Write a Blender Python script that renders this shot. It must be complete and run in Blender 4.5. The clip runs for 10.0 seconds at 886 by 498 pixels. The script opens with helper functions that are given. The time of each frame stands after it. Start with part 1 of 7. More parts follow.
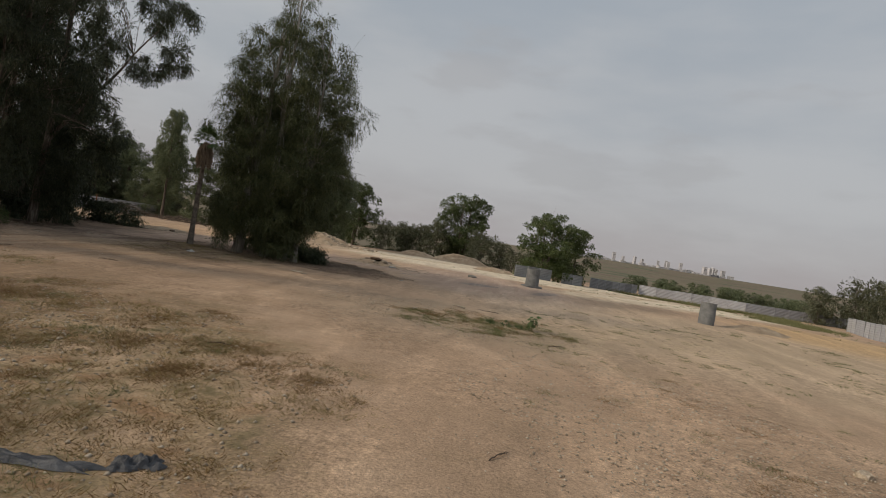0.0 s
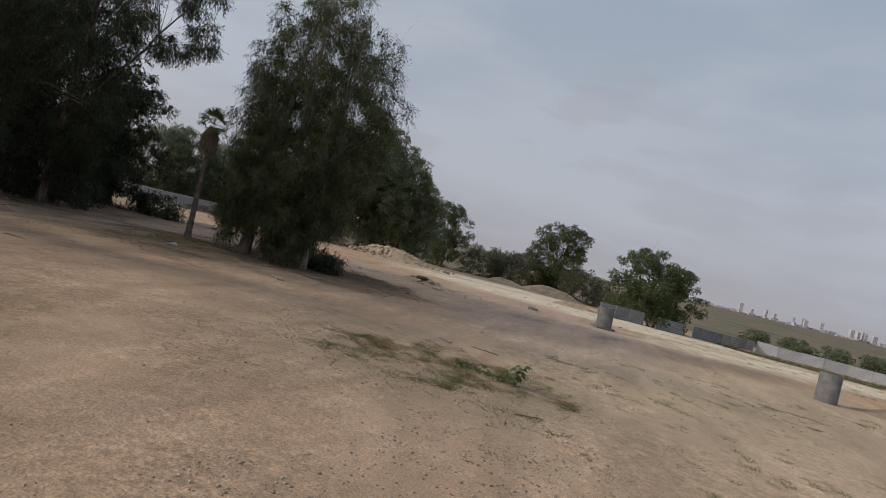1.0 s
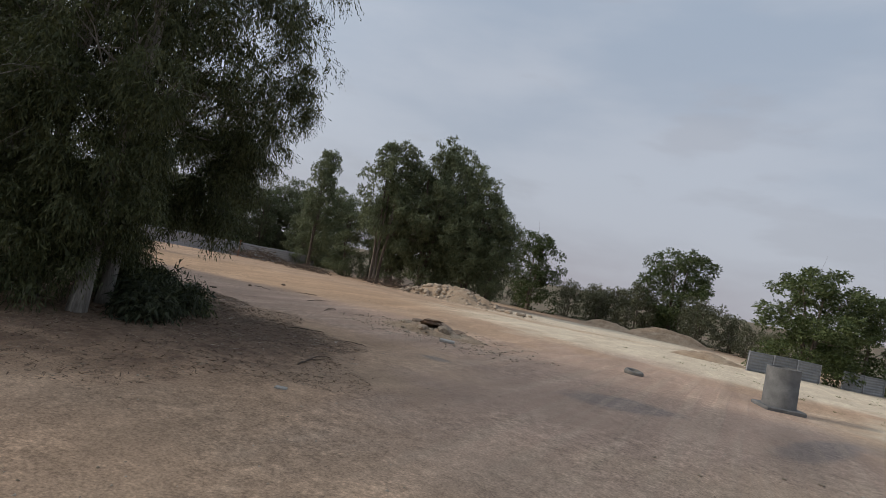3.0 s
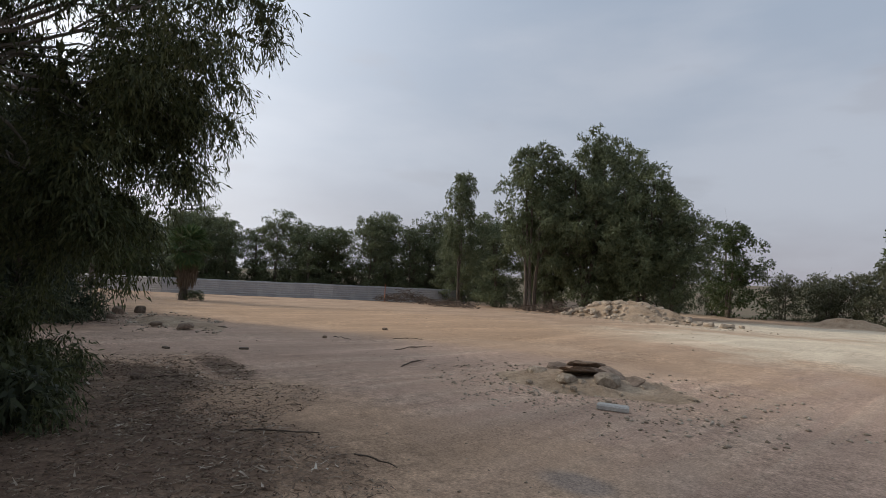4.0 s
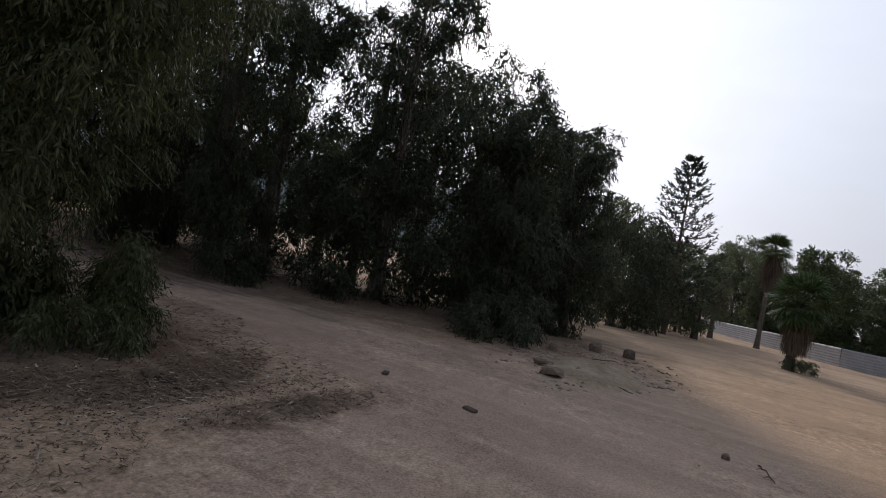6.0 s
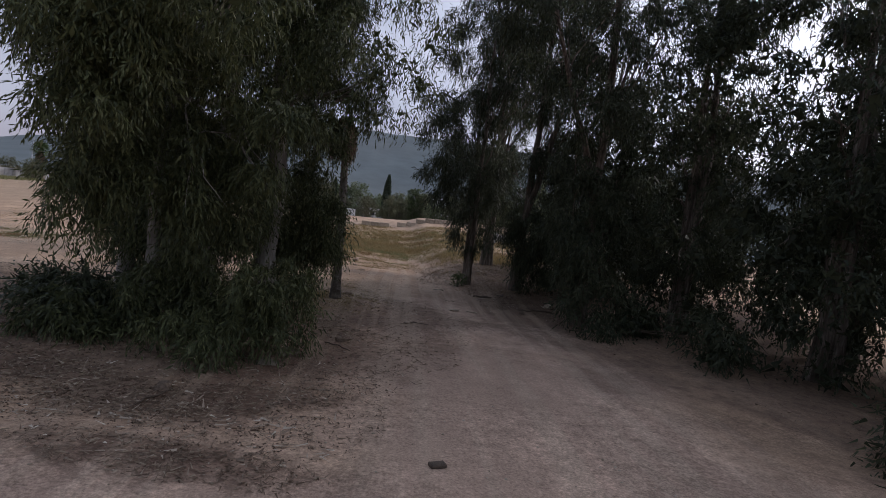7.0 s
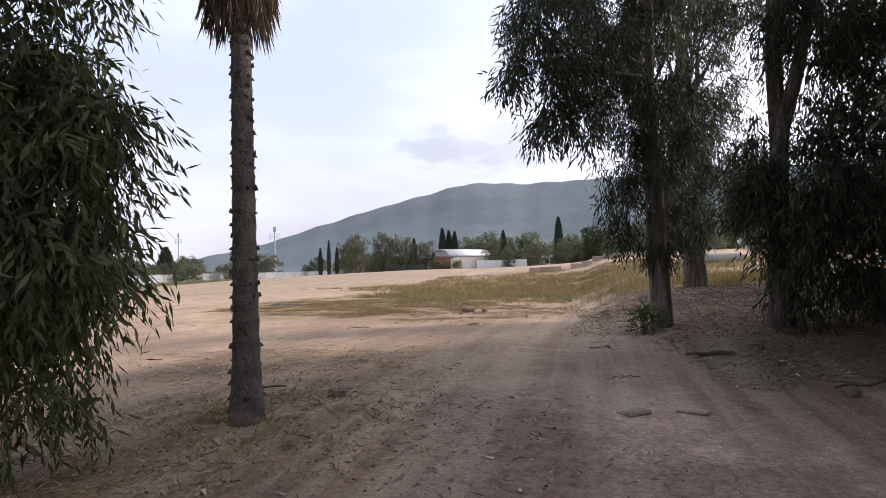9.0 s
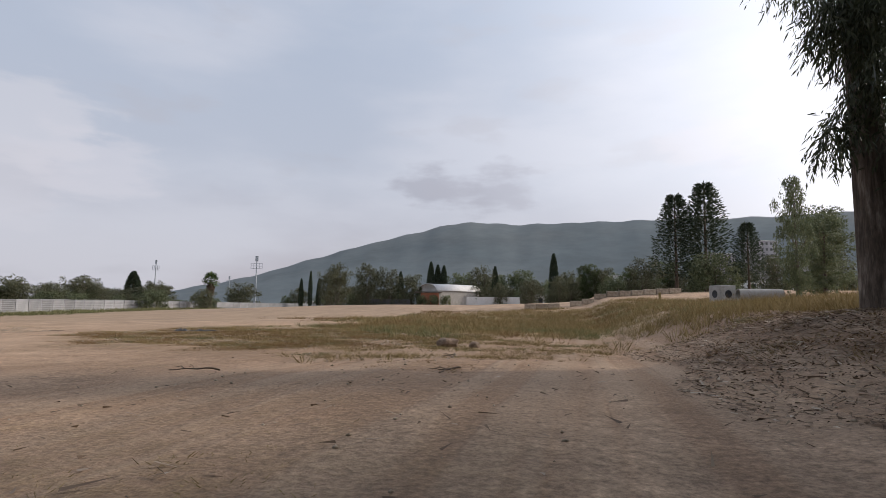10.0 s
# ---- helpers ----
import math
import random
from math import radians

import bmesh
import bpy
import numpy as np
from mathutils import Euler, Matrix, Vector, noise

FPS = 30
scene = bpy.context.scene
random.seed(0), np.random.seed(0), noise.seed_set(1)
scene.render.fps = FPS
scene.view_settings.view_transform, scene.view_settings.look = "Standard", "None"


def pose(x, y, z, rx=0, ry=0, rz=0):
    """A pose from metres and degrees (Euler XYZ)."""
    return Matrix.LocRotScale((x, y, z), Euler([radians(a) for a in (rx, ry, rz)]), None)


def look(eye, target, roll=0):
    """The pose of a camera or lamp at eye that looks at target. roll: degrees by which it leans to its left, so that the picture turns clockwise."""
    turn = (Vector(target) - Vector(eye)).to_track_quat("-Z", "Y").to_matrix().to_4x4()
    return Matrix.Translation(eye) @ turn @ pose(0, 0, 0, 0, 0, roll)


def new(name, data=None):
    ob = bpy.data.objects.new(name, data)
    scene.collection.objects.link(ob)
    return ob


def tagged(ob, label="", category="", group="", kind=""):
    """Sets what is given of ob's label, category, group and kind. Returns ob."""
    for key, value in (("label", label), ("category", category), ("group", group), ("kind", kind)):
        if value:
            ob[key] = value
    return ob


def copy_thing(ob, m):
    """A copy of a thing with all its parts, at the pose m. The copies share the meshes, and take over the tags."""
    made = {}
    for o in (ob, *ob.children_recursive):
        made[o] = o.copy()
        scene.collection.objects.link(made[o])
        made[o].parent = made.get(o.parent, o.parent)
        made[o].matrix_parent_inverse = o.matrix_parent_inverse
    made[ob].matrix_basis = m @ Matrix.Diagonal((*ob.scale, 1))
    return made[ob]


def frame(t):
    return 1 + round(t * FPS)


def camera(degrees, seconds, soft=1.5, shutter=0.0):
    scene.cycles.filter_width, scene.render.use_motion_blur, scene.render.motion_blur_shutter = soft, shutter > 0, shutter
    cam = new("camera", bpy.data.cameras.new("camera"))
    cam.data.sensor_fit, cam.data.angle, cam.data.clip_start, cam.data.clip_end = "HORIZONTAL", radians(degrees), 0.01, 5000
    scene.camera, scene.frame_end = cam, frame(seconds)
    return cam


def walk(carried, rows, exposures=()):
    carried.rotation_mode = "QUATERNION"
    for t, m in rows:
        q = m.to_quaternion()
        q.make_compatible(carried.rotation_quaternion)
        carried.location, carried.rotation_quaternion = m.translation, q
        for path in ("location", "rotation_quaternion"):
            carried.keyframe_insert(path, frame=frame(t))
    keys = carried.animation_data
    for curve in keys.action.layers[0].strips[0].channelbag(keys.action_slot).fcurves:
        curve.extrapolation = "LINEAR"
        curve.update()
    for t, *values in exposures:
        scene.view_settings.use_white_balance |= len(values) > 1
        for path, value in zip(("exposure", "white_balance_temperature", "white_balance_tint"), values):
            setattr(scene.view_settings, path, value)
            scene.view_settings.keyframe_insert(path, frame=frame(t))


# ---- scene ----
cam = camera(77.0, 10.0, 0.75)
PATH = [
    (0, (1.911, 2.487, 2.533), (1.681, 4.473, 2.507), 9.1),
    (0.5, (3.635, 5.356, 2.637), (3.181, 7.303, 2.597), 16.4),
    (1, (4.911, 8.474, 2.748), (4.283, 10.373, 2.744), 13.9),
    (1.5, (5.602, 12.265, 2.86), (4.831, 14.11, 2.857), 13.0),
    (2, (5.405, 16.005, 2.805), (4.553, 17.813, 2.86), 14.9),
    (2.2, (5.134, 17.558, 2.763), (4.22, 19.335, 2.83), 15.7),
    (3.5, (1.104, 29.965, 2.328), (-0.017, 31.619, 2.413), 5.8),
    (4, (-1.087, 33.888, 2.188), (-2.546, 35.252, 2.301), 2.6),
    (4.5, (-2.594, 36.886, 2.176), (-4.404, 37.731, 2.275), 0.5),
    (5, (-3.3, 39.4, 2.25), (-5.275, 39.673, 2.406), 0.8),
    (5.5, (-4.821, 42.079, 2.307), (-6.804, 41.855, 2.437), 9.6),
    (6, (-7.207, 43.707, 2.465), (-9.005, 42.833, 2.497), 10.8),
    (6.2, (-8.039, 43.953, 2.561), (-9.746, 42.909, 2.565), 10.8),
    (6.75, (-13.078, 45.134, 2.729), (-13.858, 43.293, 2.684), 10.5),
    (7.3, (-17.185, 43.711, 2.977), (-16.82, 41.749, 2.843), 11.8),
    (7.5, (-17.565, 42.8, 2.887), (-17.034, 40.882, 2.685), 16.9),
    (8, (-17.884, 40.21, 2.412), (-17.319, 38.301, 2.22), 11.4),
    (8.5, (-17.669, 37.342, 1.966), (-17.075, 35.432, 1.967), 2.6),
    (9, (-17.066, 33.634, 1.788), (-16.568, 31.698, 1.856), -1.1),
    (9.5, (-16.415, 29.998, 1.368), (-15.967, 28.052, 1.488), -3.0),
    (10, (-15.582, 25.574, 1.011), (-15.118, 23.64, 1.219), 0.8),
]
walk(cam, [(t, look(eye, target, roll)) for t, eye, target, roll in PATH],
     ((0, 0.03, 7150, 9), (1.3, 0.08, 6450, 10), (3.5, 0.17, 6450, 10), (4.5, 0.17, 6350, 11), (5.5, -0.08, 6200, 12), (6.3, -0.17, 6200, 14), (7.5, 0.62, 5950, 20), (8, 0.95, 5900, 20), (8.7, 1.2, 6100, 18), (9.4, 0.98, 6600, 15), (10, 0.45, 6600, 14)))


# ---------------------------------------------------------------- world and sun
SUN_YAW, SUN_EL = radians(117), radians(26)
SUN_DIR = Vector((-math.sin(SUN_YAW) * math.cos(SUN_EL), math.cos(SUN_YAW) * math.cos(SUN_EL), math.sin(SUN_EL)))


def build_world():
    w = bpy.data.worlds.new("hazy_sky")
    scene.world = w
    w.use_nodes = True
    nt = w.node_tree
    nt.nodes.clear()
    N, L = nt.nodes.new, nt.links.new
    out, bg, sky = N("ShaderNodeOutputWorld"), N("ShaderNodeBackground"), N("ShaderNodeTexSky")
    sky.sky_type, sky.sun_disc = "NISHITA", False
    sky.sun_elevation, sky.sun_rotation = SUN_EL, -SUN_YAW
    sky.dust_density, sky.air_density, sky.ozone_density = 4.0, 1.2, 1.0
    scaled = N("ShaderNodeMix")
    scaled.data_type, scaled.blend_type = "RGBA", "MULTIPLY"
    scaled.inputs[0].default_value = 1.0
    L(sky.outputs[0], scaled.inputs[6])
    scaled.inputs[7].default_value = (0.075, 0.075, 0.078, 1)
    co, sep = N("ShaderNodeTexCoord"), N("ShaderNodeSeparateXYZ")
    L(co.outputs["Generated"], sep.inputs[0])
    # haze veil: grey-blue above, paler and slightly mauve at the horizon
    veil = N("ShaderNodeValToRGB")
    e = veil.color_ramp.elements
    e[0].position, e[0].color = 0.0, (0.37, 0.355, 0.39, 1)
    e[1].position, e[1].color = 0.75, (0.30, 0.385, 0.50, 1)
    mid = veil.color_ramp.elements.new(0.22)
    mid.color = (0.372, 0.415, 0.487, 1)
    L(sep.outputs[2], veil.inputs[0])
    # clouds: large soft layer and small torn pieces
    mp = N("ShaderNodeMapping")
    mp.inputs["Scale"].default_value = (1.0, 1.0, 3.2)
    L(co.outputs["Generated"], mp.inputs[0])
    n1, n2 = N("ShaderNodeTexNoise"), N("ShaderNodeTexNoise")
    n1.inputs["Scale"].default_value, n1.inputs["Detail"].default_value = 1.7, 7.0
    n2.inputs["Scale"].default_value, n2.inputs["Detail"].default_value = 4.5, 8.0
    L(mp.outputs[0], n1.inputs["Vector"])
    L(mp.outputs[0], n2.inputs["Vector"])
    n3 = N("ShaderNodeTexNoise")
    n3.inputs["Scale"].default_value, n3.inputs["Detail"].default_value = 14.0, 6.0
    L(mp.outputs[0], n3.inputs["Vector"])
    r1, r2 = N("ShaderNodeMapRange"), N("ShaderNodeMapRange")
    for r, n, lo, hi, a, b in ((r1, n1, 0.42, 0.66, 0.0, 0.6), (r2, n2, 0.55, 0.70, 0.0, 0.42)):
        r.interpolation_type = "SMOOTHSTEP"
        L(n.outputs[0], r.inputs["Value"])
        for k, v in zip(("From Min", "From Max", "To Min", "To Max"), (lo, hi, a, b)):
            r.inputs[k].default_value = v
    m1, m2 = N("ShaderNodeMix"), N("ShaderNodeMix")
    m1.data_type = m2.data_type = "RGBA"
    L(r1.outputs[0], m1.inputs[0])
    L(veil.outputs[0], m1.inputs[6])
    m1.inputs[7].default_value = (0.49, 0.52, 0.58, 1)
    L(r2.outputs[0], m2.inputs[0])
    L(m1.outputs[2], m2.inputs[6])
    m2.inputs[7].default_value = (0.36, 0.375, 0.42, 1)
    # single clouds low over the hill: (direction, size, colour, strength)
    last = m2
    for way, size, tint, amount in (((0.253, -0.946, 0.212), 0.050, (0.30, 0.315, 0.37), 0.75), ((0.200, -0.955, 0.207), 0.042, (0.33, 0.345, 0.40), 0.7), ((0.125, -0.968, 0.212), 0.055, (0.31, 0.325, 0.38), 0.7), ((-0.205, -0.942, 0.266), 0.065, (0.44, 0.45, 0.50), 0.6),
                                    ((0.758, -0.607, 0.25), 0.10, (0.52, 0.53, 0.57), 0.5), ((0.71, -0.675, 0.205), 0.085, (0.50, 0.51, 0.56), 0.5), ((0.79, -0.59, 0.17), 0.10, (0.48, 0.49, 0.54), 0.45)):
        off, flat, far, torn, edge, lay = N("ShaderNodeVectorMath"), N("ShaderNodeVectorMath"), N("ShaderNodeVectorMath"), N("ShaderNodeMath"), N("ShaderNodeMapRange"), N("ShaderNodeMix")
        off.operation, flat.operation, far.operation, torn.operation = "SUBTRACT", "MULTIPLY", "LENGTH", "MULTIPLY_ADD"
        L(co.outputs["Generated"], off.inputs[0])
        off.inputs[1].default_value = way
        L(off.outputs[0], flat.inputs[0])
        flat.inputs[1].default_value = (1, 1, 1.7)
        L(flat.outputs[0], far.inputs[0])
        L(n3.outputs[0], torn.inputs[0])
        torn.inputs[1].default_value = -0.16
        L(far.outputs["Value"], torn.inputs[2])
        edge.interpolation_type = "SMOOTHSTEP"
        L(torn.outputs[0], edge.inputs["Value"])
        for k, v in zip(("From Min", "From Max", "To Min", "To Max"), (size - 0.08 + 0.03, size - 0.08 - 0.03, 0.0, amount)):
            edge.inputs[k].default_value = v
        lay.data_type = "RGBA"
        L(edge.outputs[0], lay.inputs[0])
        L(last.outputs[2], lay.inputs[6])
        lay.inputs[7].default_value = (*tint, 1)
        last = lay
    # the brightness that the veil scatters round the sun
    dot = N("ShaderNodeVectorMath")
    dot.operation = "DOT_PRODUCT"
    L(co.outputs["Generated"], dot.inputs[0])
    dot.inputs[1].default_value = SUN_DIR
    glow = N("ShaderNodeMapRange")
    L(dot.outputs["Value"], glow.inputs["Value"])
    for k, v in zip(("From Min", "From Max", "To Min", "To Max"), (0.1, 1.0, 0.0, 1.0)):
        glow.inputs[k].default_value = v
    pw = N("ShaderNodeMath")
    pw.operation = "POWER"
    L(glow.outputs[0], pw.inputs[0])
    pw.inputs[1].default_value = 2.6
    add = N("ShaderNodeMix")
    add.data_type, add.blend_type = "RGBA", "ADD"
    L(pw.outputs[0], add.inputs[0])
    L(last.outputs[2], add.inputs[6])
    add.inputs[7].default_value = (0.9, 0.9, 0.9, 1)
    fin = N("ShaderNodeMix")
    fin.data_type = "RGBA"
    fin.inputs[0].default_value = 0.9
    L(scaled.outputs[2], fin.inputs[6])
    L(add.outputs[2], fin.inputs[7])
    L(fin.outputs[2], bg.inputs[0])
    bg.inputs[1].default_value = 1.0
    L(bg.outputs[0], out.inputs[0])


build_world()
sun = new("sun", bpy.data.lights.new("sun", "SUN"))
sun.data.energy, sun.data.angle, sun.data.color = 1.75, radians(6.0), (1.0, 0.92, 0.81)
sun.matrix_world = look(SUN_DIR * 100, (0, 0, 0))


# ---------------------------------------------------------------- materials
def mat_base(name, rough=0.9):
    m = bpy.data.materials.new(name)
    m.use_nodes = True
    nt = m.node_tree
    b = nt.nodes["Principled BSDF"]
    b.inputs["Roughness"].default_value = rough
    b.inputs["Specular IOR Level"].default_value = 0.25
    return m, nt, b


def noise_node(nt, vec, scale, detail=5.0, rough=0.55):
    n = nt.nodes.new("ShaderNodeTexNoise")
    n.inputs["Scale"].default_value, n.inputs["Detail"].default_value = scale, detail
    n.inputs["Roughness"].default_value = rough
    nt.links.new(vec, n.inputs["Vector"])
    return n.outputs[0]


def ramp_node(nt, fac, stops):
    r = nt.nodes.new("ShaderNodeValToRGB")
    e = r.color_ramp.elements
    e[0].position, e[0].color = stops[0][0], (*stops[0][1], 1)
    e[1].position, e[1].color = stops[-1][0], (*stops[-1][1], 1)
    for p, c in stops[1:-1]:
        k = e.new(p)
        k.color = (*c, 1)
    nt.links.new(fac, r.inputs[0])
    return r.outputs[0]


def mix_node(nt, fac, a, b, blend="MIX"):
    m = nt.nodes.new("ShaderNodeMix")
    m.data_type, m.blend_type = "RGBA", blend
    for sock, v in ((m.inputs[0], fac), (m.inputs[6], a), (m.inputs[7], b)):
        if isinstance(v, (int, float)):
            sock.default_value = v
        elif isinstance(v, tuple):
            sock.default_value = (*v, 1)
        else:
            nt.links.new(v, sock)
    return m.outputs[2]


def math_node(nt, op, a, b=0.0):
    m = nt.nodes.new("ShaderNodeMath")
    m.operation = op
    for sock, v in ((m.inputs[0], a), (m.inputs[1], b)):
        if isinstance(v, (int, float)):
            sock.default_value = v
        else:
            nt.links.new(v, sock)
    return m.outputs[0]


def range_node(nt, v, lo, hi, a=0.0, b=1.0):
    r = nt.nodes.new("ShaderNodeMapRange")
    r.interpolation_type = "SMOOTHSTEP"
    nt.links.new(v, r.inputs["Value"])
    for k, x in zip(("From Min", "From Max", "To Min", "To Max"), (lo, hi, a, b)):
        r.inputs[k].default_value = x
    return r.outputs[0]


def bump_node(nt, b, height, strength=0.4, dist=0.05):
    k = nt.nodes.new("ShaderNodeBump")
    k.inputs["Strength"].default_value, k.inputs["Distance"].default_value = strength, dist
    nt.links.new(height, k.inputs["Height"])
    nt.links.new(k.outputs[0], b.inputs["Normal"])


def coords(nt, world=False):
    if world:
        return nt.nodes.new("ShaderNodeNewGeometry").outputs["Position"]
    return nt.nodes.new("ShaderNodeTexCoord").outputs["Object"]


def surface(name, stops, scale=3.0, fine=40.0, rough=0.9, bump=0.4, dist=0.03, vary=0.0):
    """A mottled solid: a colour ramp over coarse noise, darkened and lightened by fine noise, with relief."""
    m, nt, b = mat_base(name, rough)
    v = coords(nt)
    col = ramp_node(nt, noise_node(nt, v, scale, 6), stops)
    g = noise_node(nt, v, fine, 4, 0.7)
    col = mix_node(nt, 0.55, col, ramp_node(nt, g, [(0.25, (0.25,) * 3), (0.75, (0.8,) * 3)]), "OVERLAY")
    if vary:
        info = nt.nodes.new("ShaderNodeObjectInfo").outputs["Random"]
        col = mix_node(nt, vary, col, ramp_node(nt, info, [(0.0, (0.2,) * 3), (1.0, (0.85,) * 3)]), "OVERLAY")
    nt.links.new(col, b.inputs["Base Color"])
    bump_node(nt, b, g, bump, dist)
    return m


def leaf_mat(name, stops, rough=0.55, through_light=0.3):
    m, nt, b = mat_base(name, rough)
    isl = nt.nodes.new("ShaderNodeNewGeometry").outputs["Random Per Island"]
    info = nt.nodes.new("ShaderNodeObjectInfo").outputs["Random"]
    v = coords(nt)
    f = math_node(nt, "ADD", math_node(nt, "MULTIPLY", isl, 0.55), math_node(nt, "MULTIPLY", noise_node(nt, v, 0.9, 3), 0.5))
    col = ramp_node(nt, f, stops)
    col = mix_node(nt, 0.35, col, ramp_node(nt, info, [(0.0, (0.3,) * 3), (1.0, (0.7,) * 3)]), "OVERLAY")
    nt.links.new(col, b.inputs["Base Color"])
    t = nt.nodes.new("ShaderNodeBsdfTranslucent")
    nt.links.new(col, t.inputs["Color"])
    mx = nt.nodes.new("ShaderNodeMixShader")
    mx.inputs[0].default_value = through_light
    nt.links.new(b.outputs[0], mx.inputs[1])
    nt.links.new(t.outputs[0], mx.inputs[2])
    nt.links.new(mx.outputs[0], nt.nodes["Material Output"].inputs[0])
    return m


def zone(nt, pos, warp, cx, cy, rx, ry, turn=0.0, soft=0.35):
    """1 inside a ragged ellipse on the ground, 0 outside."""
    mp = nt.nodes.new("ShaderNodeMapping")
    mp.vector_type = "TEXTURE"
    mp.inputs["Location"].default_value = (cx, cy, 0)
    mp.inputs["Rotation"].default_value = (0, 0, radians(turn))
    mp.inputs["Scale"].default_value = (rx, ry, 1e6)
    nt.links.new(pos, mp.inputs[0])
    ln = nt.nodes.new("ShaderNodeVectorMath")
    ln.operation = "LENGTH"
    nt.links.new(mp.outputs[0], ln.inputs[0])
    return range_node(nt, math_node(nt, "ADD", ln.outputs["Value"], warp), 1.0 + soft, 1.0 - soft)


def ground_material():
    m, nt, b = mat_base("dusty_earth", 0.95)
    pos = coords(nt, True)
    big, mid = noise_node(nt, pos, 0.07, 4), noise_node(nt, pos, 0.35, 6, 0.6)
    fine, grit = noise_node(nt, pos, 3.5, 6, 0.65), noise_node(nt, pos, 28.0, 4, 0.7)
    warp = math_node(nt, "MULTIPLY", math_node(nt, "SUBTRACT", mid, 0.5), 1.3)
    torn = math_node(nt, "ADD", warp, math_node(nt, "MULTIPLY", math_node(nt, "SUBTRACT", noise_node(nt, pos, 1.6, 6, 0.7), 0.5), 1.1))
    col = ramp_node(nt, mid, [(0.3, (0.284, 0.187, 0.122)), (0.5, (0.344, 0.232, 0.157)), (0.7, (0.405, 0.283, 0.197))])
    col = mix_node(nt, range_node(nt, big, 0.45, 0.65), col, (0.366, 0.243, 0.164))

    def lay(col, mask, tint, amount):
        return mix_node(nt, math_node(nt, "MULTIPLY", mask, amount), col, tint)

    def both(*masks):
        r = masks[0]
        for k in masks[1:]:
            r = math_node(nt, "MAXIMUM", r, k)
        return r

    # pale chalky fill in the north-east of the yard
    chalk = both(zone(nt, pos, warp, -2, 66, 15, 9, 20), zone(nt, pos, warp, 3, 60, 12, 5, 10), zone(nt, pos, warp, 8, 74, 16, 10, 0), zone(nt, pos, warp, -12, 88, 16, 12, 60), zone(nt, pos, warp, 26, 66, 26, 5, 45))
    col = lay(col, chalk, (0.58, 0.49, 0.375), 0.85)
    # ochre spill by the east fence
    col = lay(col, zone(nt, pos, warp, 27, 45, 12, 7, 60), (0.50, 0.32, 0.15), 0.55)
    # grey compacted dust on the driven ways
    way = both(zone(nt, pos, warp, 1, 42, 6, 14, 15), zone(nt, pos, warp, -14, 43, 12, 4.5, 10), zone(nt, pos, warp, -18, 33, 3.2, 13, -4))
    col = lay(col, way, (0.342, 0.240, 0.194), 0.7)
    # reddish earth in the west
    col = lay(col, zone(nt, pos, warp, -26, 52, 13, 8, 20), (0.37, 0.238, 0.145), 0.6)
    # light tan dirt in the east of the yard, duller dirt before the southern fence
    col = lay(col, zone(nt, pos, warp, 13, 29, 13, 11, 30, 0.4), (0.43, 0.325, 0.23), 0.6)
    col = lay(col, zone(nt, pos, warp, 32, -40, 36, 48, 0, 0.4), (0.25, 0.182, 0.125), 0.6)
    # trodden grey gravel round the castor plant
    col = lay(col, zone(nt, pos, torn, 0.3, 20.8, 4.6, 3.4, 0, 0.5), (0.235, 0.178, 0.128), 0.55)
    # dry weeds underfoot at the start and in the southern field
    patch = both(zone(nt, pos, warp, -10.3, 1.0, 10.9, 16.5, 6, 0.2), zone(nt, pos, warp, -14, -22, 15, 20, 0, 0.4))
    spots, blots = range_node(nt, fine, 0.44, 0.58), range_node(nt, noise_node(nt, pos, 0.8, 5, 0.65), 0.42, 0.58)
    col = lay(col, patch, (0.250, 0.182, 0.104), 0.6)
    col = lay(col, math_node(nt, "MULTIPLY", patch, math_node(nt, "MULTIPLY", blots, spots)), (0.10, 0.080, 0.040), 0.85)
    col = lay(col, math_node(nt, "MULTIPLY", patch, range_node(nt, noise_node(nt, pos, 1.3, 5), 0.53, 0.66)), (0.20, 0.095, 0.045), 0.55)
    verge = both(zone(nt, pos, warp, 2.4, 20.8, 3.4, 2.2, 30), zone(nt, pos, warp, 13, 29, 9, 3.5, 35), zone(nt, pos, warp, 33, 72, 10, 4, 70), zone(nt, pos, warp, 45, -25, 8, 40, 15))
    col = lay(col, math_node(nt, "MULTIPLY", verge, spots), (0.20, 0.165, 0.085), 0.25)
    # leaf litter and dark soil under the trees, with torn edges; tint also holds tree shade
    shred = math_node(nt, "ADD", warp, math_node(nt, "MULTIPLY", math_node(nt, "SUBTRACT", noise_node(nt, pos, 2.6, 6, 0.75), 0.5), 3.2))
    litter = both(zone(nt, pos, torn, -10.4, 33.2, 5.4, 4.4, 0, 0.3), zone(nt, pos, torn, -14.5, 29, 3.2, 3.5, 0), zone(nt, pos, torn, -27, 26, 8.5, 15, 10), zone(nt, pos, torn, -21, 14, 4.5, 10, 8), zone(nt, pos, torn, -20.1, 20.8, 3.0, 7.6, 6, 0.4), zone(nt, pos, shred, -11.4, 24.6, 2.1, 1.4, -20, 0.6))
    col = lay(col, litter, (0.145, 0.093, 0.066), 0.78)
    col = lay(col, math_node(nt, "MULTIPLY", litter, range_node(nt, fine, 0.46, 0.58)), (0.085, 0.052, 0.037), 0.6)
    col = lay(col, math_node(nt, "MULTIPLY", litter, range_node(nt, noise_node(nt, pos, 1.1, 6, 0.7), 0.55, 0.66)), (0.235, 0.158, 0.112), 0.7)
